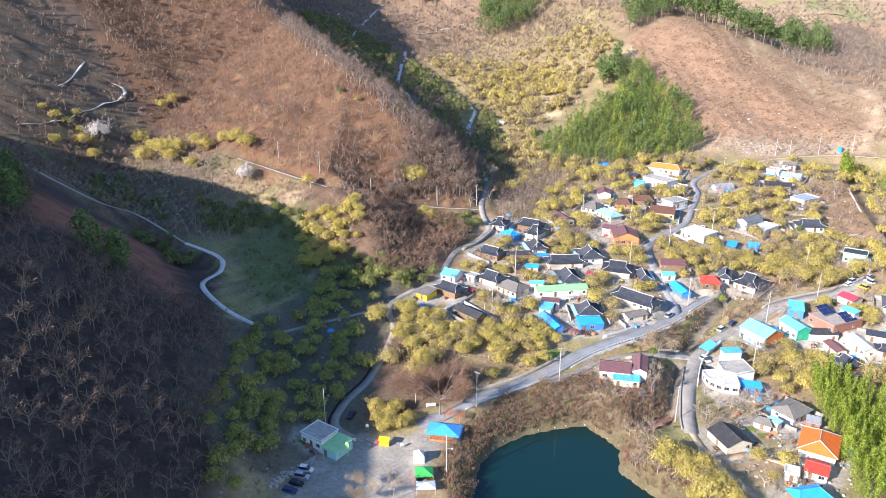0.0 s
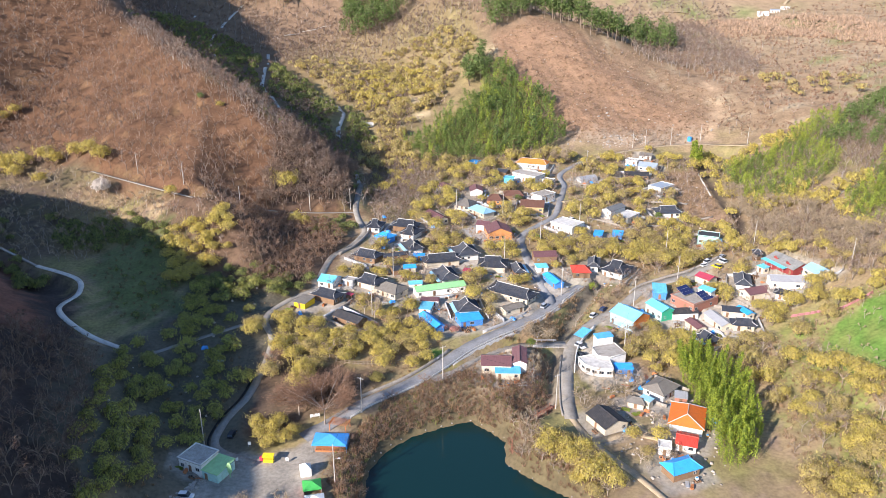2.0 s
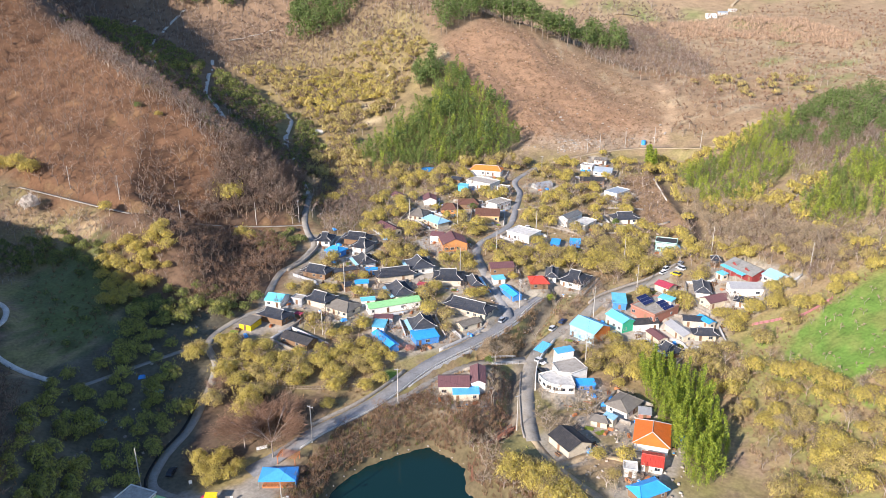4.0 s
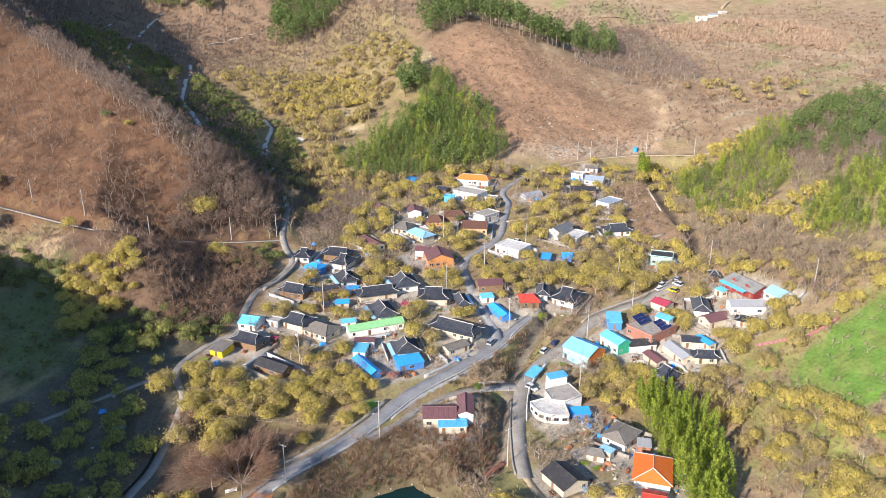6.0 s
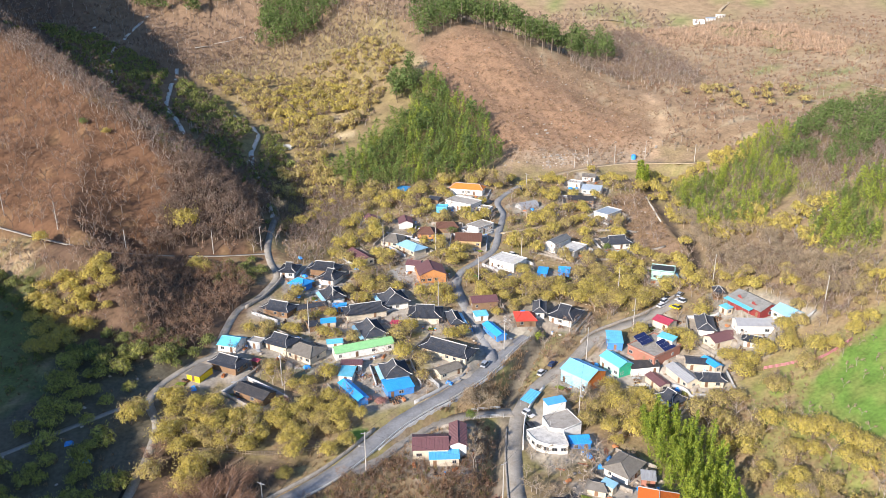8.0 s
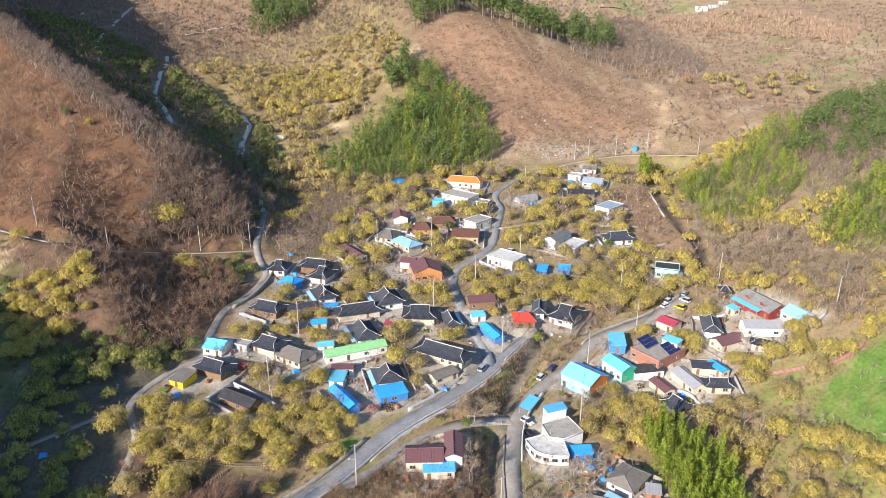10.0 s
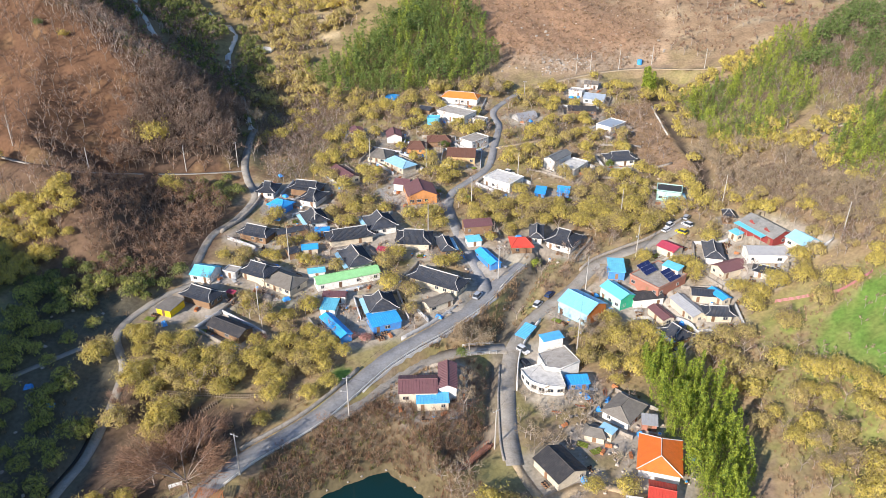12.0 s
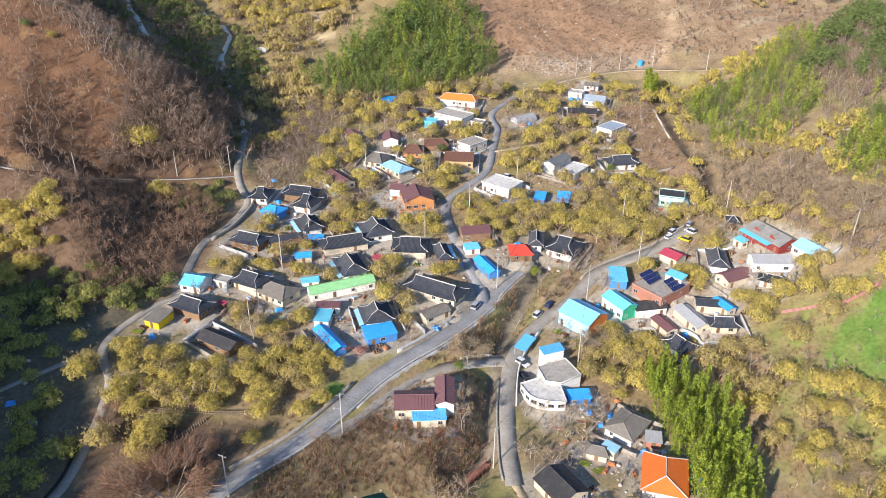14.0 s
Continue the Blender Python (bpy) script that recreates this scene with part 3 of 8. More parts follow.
PARKING = [(-46, 160), (-41, 178), (-32, 196), (-26, 199), (-20, 196.5), (-10, 198.5), (0, 207), (6, 203), (-2, 190), (-8, 170), (-14, 150)]
BAMBOO_MID = [(54, 456), (76, 470), (92, 494), (118, 508), (122, 534), (146, 548), (150, 520), (166, 496), (156, 470), (164, 458), (146, 442), (95, 430), (64, 436)]
BAMBOO_RIGHT = [(234, 390), (222, 350), (216, 324), (236, 316), (262, 330), (286, 366), (292, 398), (262, 404)]
BAMBOO_EAST = [(244, 296), (238, 262), (262, 246), (292, 276), (276, 306)]
BAMBOO_FRONT = [(128, 226), (139, 229), (143, 214), (138, 195), (132, 178), (122, 164), (114, 167), (117, 182), (121, 203)]


BANK = [(2, 166), (-1, 182), (2, 196), (10, 206), (20, 216), (34, 223), (48, 230), (54, 224), (70, 222), (77, 216), (72, 210), (60, 203), (53, 203), (48, 211), (38, 210), (26, 206), (15, 199), (10, 189), (8, 178), (8, 168)]
TILLED = [(200, 403), (226, 404), (222, 386), (211, 352), (204, 322), (196, 318), (192, 330), (186, 346), (197, 372)]
GREY_BAND = [(222, 364), (238, 350), (230, 327), (235, 293), (226, 275), (232, 258), (216, 239), (210, 263), (204, 278), (199, 295), (205, 313), (212, 335)]


def mixed(base, other, w):
    return base * (1 - w[..., None]) + np.array(other) * w[..., None]


def zone_colours(x, y):
    """Soil, litter and grass by place; some zones darkened for the shade there."""
    n1, n2 = waves(x, y, 37, 5), waves(x, y, 11, 6)
    col = np.ones((*x.shape, 3)) * np.array((0.29, 0.215, 0.125))
    col = mixed(col, (0.24, 0.24, 0.075), np.clip(0.22 + 0.6 * n1 + 0.3 * n2, 0, 0.6) * (1 - step01(y, 420, 470)))
    col = mixed(col, (0.26, 0.185, 0.135), step01(n2 - 0.4 * n1, 0.1, 0.7) * 0.8)
    hills = step01(y, 445, 520) * (1 - step01(x, 200, 330) * 0.4)
    col = mixed(col, (0.225, 0.15, 0.10), hills * (0.9 - 0.3 * step01(x, 120, 200)))
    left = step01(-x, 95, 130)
    # Wood litter of the far left, darkened further for its shade.
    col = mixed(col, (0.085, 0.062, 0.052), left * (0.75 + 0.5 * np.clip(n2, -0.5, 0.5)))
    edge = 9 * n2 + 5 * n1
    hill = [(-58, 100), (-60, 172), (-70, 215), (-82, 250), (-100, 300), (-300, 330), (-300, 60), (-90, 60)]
    # Left hill's shade deepened by a near-black litter colour.
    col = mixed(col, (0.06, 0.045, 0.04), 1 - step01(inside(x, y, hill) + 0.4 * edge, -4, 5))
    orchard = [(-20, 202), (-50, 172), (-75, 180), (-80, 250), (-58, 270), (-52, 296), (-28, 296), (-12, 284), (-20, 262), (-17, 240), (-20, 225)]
    # Grey orchard litter, toned down for the hill's shade.
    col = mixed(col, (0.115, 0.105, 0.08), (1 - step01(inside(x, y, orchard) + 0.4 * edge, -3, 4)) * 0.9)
    # Brown soil, its colour lowered again for shade over the lane side.
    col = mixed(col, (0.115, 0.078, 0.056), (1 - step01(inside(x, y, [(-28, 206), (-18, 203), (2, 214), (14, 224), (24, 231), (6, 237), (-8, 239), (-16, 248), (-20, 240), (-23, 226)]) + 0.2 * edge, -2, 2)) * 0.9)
    rust = 1 - step01(inside(x, y, RUST) + edge, -6, 10)
    col = mixed(col, (0.15, 0.082, 0.048), rust)
    col = mixed(col, (0.23, 0.135, 0.073), rust * step01(n1 + 0.6 * n2, 0.35, 0.8))
    cleared = 1 - step01(inside(x, y, CLEARED) + 0.6 * edge, -4, 6)
    col = mixed(col, (0.29, 0.18, 0.112), cleared)
    col = mixed(col, (0.36, 0.28, 0.20), cleared * step01(-y - 12 * n2, -475, -450) * 0.9)
    col = mixed(col, (0.125, 0.225, 0.045), 1 - step01(inside(x, y, FIELD) + 1.5 * n2, -1.5, 1.0))
    scar = [(-157, 273), (-148, 282), (-138, 298), (-125, 306), (-105, 268), (-90, 239), (-98, 236), (-116, 259), (-128, 245), (-134, 236), (-145, 250)]
    col = mixed(col, (0.21, 0.095, 0.065), 1 - step01(inside(x, y, scar) + 0.5 * edge, -3, 6))
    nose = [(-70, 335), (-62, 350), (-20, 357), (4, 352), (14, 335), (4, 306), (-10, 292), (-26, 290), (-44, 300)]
    # Litter darkened for the shade under the spur's trees.
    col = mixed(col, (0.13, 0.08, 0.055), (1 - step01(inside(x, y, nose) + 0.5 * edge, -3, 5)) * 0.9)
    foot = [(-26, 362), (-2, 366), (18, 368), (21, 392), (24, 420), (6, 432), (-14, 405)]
    # Slope above the lane coloured dark, as if in the ridge's shade.
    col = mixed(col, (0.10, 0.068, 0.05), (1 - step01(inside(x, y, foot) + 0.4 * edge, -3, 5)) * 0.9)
    col = mixed(col, (0.44, 0.33, 0.20), (1 - step01(np.hypot(x + 72, y - 346) + 1.5 * n2, 3, 6)) * 0.9)
    col = mixed(col, (0.095, 0.135, 0.045), (1 - step01(inside(x, y, MEADOW) + 0.8 * edge, -6, 8)) * 0.75)
    yard = [(69.5, 341), (77.5, 346), (84, 345), (83, 337), (79, 325), (72, 332)]
    col = mixed(col, (0.42, 0.40, 0.37), (1 - step01(inside(x, y, yard) + 0.5 * n2, -0.6, 0.8)) * 0.9)
    for gx, gy, gr in ((186, 190, 3.2), (178, 176, 3), (180, 170, 3.5), (58, 213, 2.5), (28, 277, 4), (175, 222, 3), (165, 213, 3), (40, 240, 4)):
        col = mixed(col, (0.15, 0.30, 0.045), (1 - step01(np.hypot(x - gx, y - gy) + 0.8 * n2, gr * 0.5, gr)) * 0.85)
    plateau = step01(x + 0.3 * (y - 500), 330, 400)
    upland = step01(x + 0.35 * (y - 440), 250, 300) * step01(y, 300, 420)
    col = mixed(col, (0.29, 0.20, 0.125), upland * 0.85)
    col = mixed(col, (0.40, 0.31, 0.20), upland * step01(n1 - n2, 0.35, 0.8))
    for gx, gy, gr in ((138, 578, 8), (352, 511, 10), (480, 540, 16), (455, 520, 12)):
        col = mixed(col, (0.52, 0.42, 0.27), (1 - step01(np.hypot(x - gx, y - gy) + 1.5 * n2, gr * 0.6, gr)) * 0.9)
    gully_d, _, _ = along(x, y, [(255, 447, 0), (276, 476, 0), (288, 500, 0), (292, 520, 0)])
    col = mixed(col, (0.47, 0.33, 0.21), 1 - step01(gully_d + 0.8 * n2, 1.5, 4))
    col = mixed(col, (0.36, 0.26, 0.16), plateau * 0.6)
    col = mixed(col, (0.22, 0.26, 0.09), plateau * step01(n1 + n2, 0.3, 0.7) * 0.8)
    tilled = 1 - step01(inside(x, y, TILLED) + 2.0 * n2, -2, 2)
    col = mixed(col, (0.30, 0.20, 0.13), tilled * 0.9)
    col = mixed(col, (0.27, 0.195, 0.125), (1 - step01(inside(x, y, GREY_BAND) + 3.0 * n2, -3, 3)) * 0.8)
    col = mixed(col, (0.21, 0.20, 0.09), (1 - step01(inside(x, y, [(86, 250), (98, 264), (108, 273), (120, 284), (128, 280), (114, 271), (102, 261), (92, 249)]) + 0.6 * n2, -1, 1)) * 0.8)
    col = mixed(col, (0.25, 0.252, 0.26), (1 - step01(inside(x, y, [(88, 264), (97, 270), (101, 276), (98.5, 279), (96, 284), (91, 283), (90.5, 272)]), -0.3, 0.6)) * 0.95)
    col = mixed(col, (0.155, 0.12, 0.078), (1 - step01(inside(x, y, BANK) + 1.0 * n2, -1, 2)) * 0.85)
    ditch_d, _, _ = along(x, y, DITCH)
    # Dark strip painted for the shade of plants along the ditch.
    col = mixed(col, (0.09, 0.07, 0.055), 1 - step01(ditch_d, 1.2, 3.2))
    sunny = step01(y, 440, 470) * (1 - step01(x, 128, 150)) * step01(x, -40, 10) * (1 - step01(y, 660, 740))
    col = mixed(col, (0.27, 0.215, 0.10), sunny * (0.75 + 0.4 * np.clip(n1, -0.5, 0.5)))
    for gx, gy, gr in ((79, 544, 10), (76, 510, 8)):
        col = mixed(col, (0.50, 0.40, 0.25), (1 - step01(np.hypot(x - gx, y - gy) + 1.5 * n2, gr * 0.6, gr)) * 0.9)
    meadow_right = step01(x, 140, 150) * (1 - step01(y, 226, 240)) * (1 - step01(x, 232, 246))
    col = mixed(col, (0.21, 0.235, 0.07), meadow_right * np.clip(0.35 + 0.9 * n1 + 0.6 * n2, 0, 0.85))
    shore = inside(x, y, SHORE)
    col = mixed(col, (0.13, 0.105, 0.06), (1 - step01(shore, 3, 8)) * 0.9)
    col = mixed(col, (0.34, 0.31, 0.27), (1 - step01(inside(x, y, PARKING) + 0.4 * n2, -1.0, 1.2)) * 0.9)
    for px, py, length, depth, turn, _ in PADS:
        near = (np.abs(x - px) < length) & (np.abs(y - py) < length)
        c, s = math.cos(radians(turn)), math.sin(radians(turn))
        dx, dy = x[near] - px, y[near] - py
        e = np.maximum(np.abs(c * dx + s * dy) - length / 2, np.abs(c * dy - s * dx) - depth / 2) + 1.2 * n2[near]
        col[near] = mixed(col[near], (0.37, 0.335, 0.29), (1 - step01(e, 2.4, 6.0)) * 0.8)
    d, _, _ = along(x, y, GULLY)
    col = mixed(col, (0.20, 0.17, 0.14), (1 - step01(d, 1.5, 4.0)) * 0.8)
    return col


def stretched(lo, hi, first, last, gap, grow=1.09):
    """Even steps from first to last, growing ones on to lo and hi."""
    mid = list(np.arange(first, last + 0.1, gap))
    g, v, down = gap, first, []
    while v > lo:
        g = min(g * grow, 26)
        v -= g
        down.append(v)
    g, v, up = gap, last, []
    while v < hi:
        g = min(g * grow, 26)
        v += g
        up.append(v)
    return np.array(down[::-1] + mid + up)


def make_ground():
    gx, gy = stretched(-1500, 1600, -100, 215, 1.6, 1.12), stretched(-700, 2300, 150, 445, 1.6, 1.12)
    x, y = np.meshgrid(gx, gy)
    z = ground_z(x.ravel(), y.ravel())
    ny, nx = x.shape
    v = np.stack([x.ravel(), y.ravel(), z], 1)
    i = np.arange(ny * nx).reshape(ny, nx)
    f = np.stack([i[:-1, :-1].ravel(), i[:-1, 1:].ravel(), i[1:, 1:].ravel(), i[1:, :-1].ravel()], 1)
    me = mesh_of("ground", v, f, M_GROUND)
    col = me.color_attributes.new("zone", "FLOAT_COLOR", "POINT")
    rgba = np.ones((len(v), 4), np.float32)
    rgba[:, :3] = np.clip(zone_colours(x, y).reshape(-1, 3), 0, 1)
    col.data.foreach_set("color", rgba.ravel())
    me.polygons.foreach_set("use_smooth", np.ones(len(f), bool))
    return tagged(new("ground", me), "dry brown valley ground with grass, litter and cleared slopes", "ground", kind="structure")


make_ground()


def make_water():
    m = bpy.data.materials.new("pond_water")
    m.use_nodes = True
    n, l = m.node_tree.nodes, m.node_tree.links
    p = n["Principled BSDF"]
    p.inputs["Base Color"].default_value = (0.004, 0.026, 0.027, 1)
    p.inputs["Roughness"].default_value = 0.06
    p.inputs["IOR"].default_value = 1.33
    noise_ = n.new("ShaderNodeTexNoise")
    noise_.inputs["Scale"].default_value = 1.4
    b = n.new("ShaderNodeBump")
    b.inputs["Strength"].default_value = 0.12
    b.inputs["Distance"].default_value = 0.05
    l.new(n.new("ShaderNodeNewGeometry").outputs["Position"], noise_.inputs["Vector"])
    l.new(noise_.outputs["Fac"], b.inputs["Height"])
    l.new(b.outputs[0], p.inputs["Normal"])
    s = Soup()
    s.slab([(-2, 85, LAKE_Z), (100, 85, LAKE_Z), (100, 150, LAKE_Z), (64, 206, LAKE_Z), (58, 216, LAKE_Z), (20, 216, LAKE_Z), (-2, 190, LAKE_Z)], 0.05)
    tagged(new("water", s.mesh("water", m)), "dark green still pond water", "water", kind="structure")


make_water()


def make_road(name, road, mat_, label, thick=0.16):
    width, line = road
    p = smooth_line(line, 1.5)
    d = np.gradient(p[:, :2], axis=0)
    d /= np.linalg.norm(d, axis=1)[:, None] + 1e-9
    nrm = np.stack([-d[:, 1], d[:, 0]], 1)
    k = len(p)
    wob = 0.06 * width * np.sin(np.arange(k) * 0.9 + width) * np.sin(np.arange(k) * 0.37)
    rows = []
    for off, dz in ((-0.5, -thick), (-0.5, 0), (0, 0.03), (0.5, 0), (0.5, -thick)):
        e = nrm * (width * off + (wob * np.sign(off))[:, None] * 0.5)
        rows.append(np.column_stack([p[:, :2] + e, p[:, 2] + dz + 0.02]))
    v = np.concatenate(rows)
    f = [(a * k + i, a * k + i + 1, (a + 1) * k + i + 1, (a + 1) * k + i) for a in range(4) for i in range(k - 1)]
    v = np.concatenate([v])
    ob = new(name, mesh_of(name, v, np.array(f)[:, ::-1], mat_))
    return tagged(ob, label, "road" if width > 3 else "path", kind="structure")


make_road("road_main", MAIN_ROAD, M_ASPHALT, "worn grey asphalt village road")
make_road("road_upper", UPPER_ROAD, M_ASPHALT, "narrow grey asphalt lane climbing through the village")
make_road("road_high", HIGH_LANE, M_ASPHALT, "narrow grey asphalt lane past the upper houses")
make_road("road_spur", SPUR_ROAD, M_ASPHALT, "short grey asphalt spur above the stream wall")
make_road("road_lower", LOWER_ROAD, M_CONCRETE_PATH, "grey concrete side road to the bridge")
make_road("road_stream", RIGHT_ROAD, M_CONCRETE_PATH, "pale concrete lane beside the stream")
make_road("path_orchard", ORCHARD_LANE, M_CONCRETE_PATH, "grey concrete lane through the orchard")
make_road("path_orchard_side", ORCHARD_TRACK, M_CONCRETE_PATH, "narrow grey orchard track")
make_road("path_winding", WINDING_PATH, M_PALE_PATH, "pale winding concrete footpath in the bowl")
make_road("path_bowl", BOWL_PATH, M_CONCRETE_PATH, "narrow grey footpath climbing the shaded bowl")
make_road("path_hill", HILL_PATH, M_CONCRETE_PATH, "thin pale footpath along the hillside")
make_road("path_village", VILLAGE_LANE, M_CONCRETE_PATH, "grey concrete lane along the village edge")
make_road("path_pond", POND_TRACK, M_DIRT_PATH, "pale dirt track above the pond")
make_road("path_poles", POLE_TRACK, M_DIRT_PATH, "pale dirt track below the cleared slope")


# ---------------------------------------------------------------- houses
ROOF_WORDS = {"slate": "dark slate-grey tiled", "dark": "black", "oldgrey": "weathered grey tiled", "blue": "bright blue metal", "skyblue": "sky-blue metal", "cyan": "turquoise metal", "barnblue": "light blue metal",
              "paleblue": "pale blue metal", "green": "pale green metal", "lime": "lime-green metal", "maroon": "maroon metal", "crimson": "crimson metal", "red": "red metal", "brown": "brown", "orange": "orange tiled",
              "orangered": "bright orange tiled", "greymetal": "grey metal", "steel": "dark grey metal", "bluegrey": "blue-grey metal", "grey57": "grey shingle", "concrete": "bare concrete", "whiteroof": "white-painted"}
WALL_WORDS = {"cream": "cream plaster", "white": "white plaster", "wood": "brown timber", "blue": "blue sheet", "yellow": "yellow painted", "orange": "orange brick", "barn": "blue-orange sheet", "tan": "tan plaster", "cyan": "turquoise",
              "green": "mint and green sheet", "brick": "red brick", "crimson": "dark red", "mint": "mint-green", "greywall": "grey"}
RIBBED = {"blue", "skyblue", "cyan", "barnblue", "paleblue", "green", "lime", "maroon", "crimson", "red", "greymetal", "steel", "bluegrey", "brown"}


def add_window(parent, x, y, z, turn, w, h):
    """A window set on a wall: a frame standing proud, and its pane, at the wall's outer face."""
    m = pose(x, y, z, 0, 0, turn)
    f = Soup()
    for a in ((-w / 2, -0.09, 0, w / 2, 0.0, 0.09), (-w / 2, -0.09, h - 0.09, w / 2, 0.0, h), (-w / 2, -0.09, 0.09, -w / 2 + 0.09, 0, h - 0.09), (w / 2 - 0.09, -0.09, 0.09, w / 2, 0, h - 0.09), (-0.04, -0.09, 0.09, 0.04, 0, h - 0.09)):
        f.box(*a, m)
    g = Soup().box(-w / 2 + 0.09, -0.04, 0.09, w / 2 - 0.09, -0.01, h - 0.09, m)
    win = part("window", f, M_FRAME, parent)
    part("pane", g, M_WINDOW, win)


def add_openings(house, length, depth, eaves, rng):
    """Doors and windows on all four sides."""
    for turn, half, span in ((0, depth / 2, length), (180, depth / 2, length), (90, length / 2, depth), (-90, length / 2, depth)):
        n = int(span // 2.7)
        if n < 1:
            continue
        at_door = rng.randrange(n) if turn == 0 else -1
        for i in range(n):
            a = (i + 0.5) / n * span - span / 2
            c, s = math.cos(radians(turn)), math.sin(radians(turn))
            x, y = c * a + s * half, s * a - c * half
            if i == at_door:
                part("door", Soup().box(-0.5, -0.06, 0.0, 0.5, 0.0, min(2.05, eaves - 0.35), pose(x, y, 0.02, 0, 0, turn)), M_DOOR, house)
            elif rng.random() < 0.5 and eaves > 2.1:
                add_window(house, x, y, 0.85, turn, 1.0 + 0.7 * rng.random(), min(1.15, eaves - 1.3))


def sheet(at, us, ts, bumps, thick):
    """One closed roof sheet over a grid of places at(u, t); bumps lifts each column, so ribs and tile rows belong to the sheet."""
    s, nu, nt = Soup(), len(us), len(ts)
    top = [(p[0], p[1], p[2] + h) for t in ts for u, h in zip(us, bumps) for p in (at(u, t),)]
    low = [(p[0], p[1], p[2] - thick) for t in ts for u in us for p in (at(u, t),)]
    k = nu * nt
    fs = []
    for j in range(nt - 1):
        for i in range(nu - 1):
            a = j * nu + i
            fs += [(a, a + 1, a + nu + 1, a + nu), (a + k, a + nu + k, a + nu + 1 + k, a + 1 + k)]
    for i in range(nu - 1):
        e = (nt - 1) * nu + i
        fs += [(i, i + k, i + 1 + k, i + 1), (e, e + 1, e + 1 + k, e + k)]
    for j in range(nt - 1):
        a, b = j * nu, j * nu + nu - 1
        fs += [(a, a + nu, a + nu + k, a + k), (b, b + k, b + nu + k, b + nu)]
    return s.put(top + low, fs)


def columns(length, gap, rib, height):
    """Places from -1 to 1 across a roof and their lift: a narrow raised rib every gap metres."""
    n = max(2, round(length / gap))
    us, hs = [], []
    for i in range(n):
        c, w = -1 + (2 * i + 1) / n, rib / length
        us += [c - 2 * w, c, c + 2 * w]
        hs += [0, height, 0]
    return [-1] + us + [1], [0] + hs + [0]


def cap_line(pts, r, lift):
    """One bent three-sided moulding along a row of places."""
    s, vs, fs = Soup(), [], []
    ps = [Vector(p) for p in pts]
    for i, p in enumerate(ps):
        d = (ps[min(i + 1, len(ps) - 1)] - ps[max(i - 1, 0)])
        side = Vector((-d.y, d.x, 0)).normalized() * r
        vs += [tuple(p - side), tuple(p + side), (p.x, p.y, p.z + lift)]
        if i:
            a = 3 * i - 3
            fs += [(a, a + 3, a + 5, a + 2), (a + 2, a + 5, a + 4, a + 1), (a + 1, a + 4, a + 3, a)]
    n = len(vs)
    return s.put(vs, fs + [(0, 2, 1), (n - 3, n - 2, n - 1)])


def gable_roof(house, length, depth, eaves, key, rise, curved):
    """Two pitched faces in one sheet with ribs or tile rows, and a ridge cap; curved ones sag and lift at their ends."""
    L, D = length / 2, depth / 2

    inner = max(0.35, 1 - 0.26 * depth / L / 1.0) if curved else 2.0

    def at(u, t):
        a = abs(t)
        lift = (0.28 * u ** 4 * (0.4 + 0.6 * a)) if curved else 0.0
        z = eaves + rise * ((1 - a) ** 1.35 if curved else (1 - a)) + lift
        if abs(u) > inner:
            z = min(z, eaves + lift + 1.05 * rise / D * (1 - abs(u)) * L)
        return (u * (L + (0.25 * u * u if curved else 0)), D * t, z)

    if curved:
        us, hs = columns(length, 0.42, 0.09, 0.11)
        pairs = sorted(list(zip(us, hs)) + [(e * (inner + o), 0) for e in (-1, 1) for o in (-0.002, 0.002)])
        us, hs = [a for a, _ in pairs], [b for _, b in pairs]
        ts = (-1, -0.7, -0.4, -0.18, 0, 0.18, 0.4, 0.7, 1)
    elif key in RIBBED:
        us, hs = columns(length, 0.75, 0.05, 0.07)
        ts = (-1, 0, 1)
    else:
        us, hs = columns(length, 0.5, 0.10, 0.05)
        ts = (-1, 0, 1)
    part("roof", sheet(at, us, ts, hs, 0.14), ROOF[key], house)
    span = inner - 0.01 if curved else 1
    pts = [at(span * (-1 + k / 4), 0) for k in range(9)]
    r = 0.15 if curved else 0.10
    part("ridge_cap", cap_line([(p[0], p[1], p[2] + 0.02) for p in pts], r, 1.7 * r), M_RIDGE if curved else ROOF[key], house, "whitish plastered ridge" if curved else "")
    if curved:
        foot = min(1.0, (1 - inner) * L / D) ** 0.9
        for end in (-1, 1):
            for sgn in (-1, 1):
                pts = [at(end * span, sgn * (1 - foot) * k / 4) for k in range(5)]
                pts += [at(end * (inner + (1 - inner) * k / 4), sgn * (1 - foot * (1 - k / 4))) for k in range(1, 5)]
                part("verge", cap_line([(p[0], p[1], p[2] + 0.05) for p in pts], 0.09, 0.16), M_RIDGE, house, "whitish plastered verge")


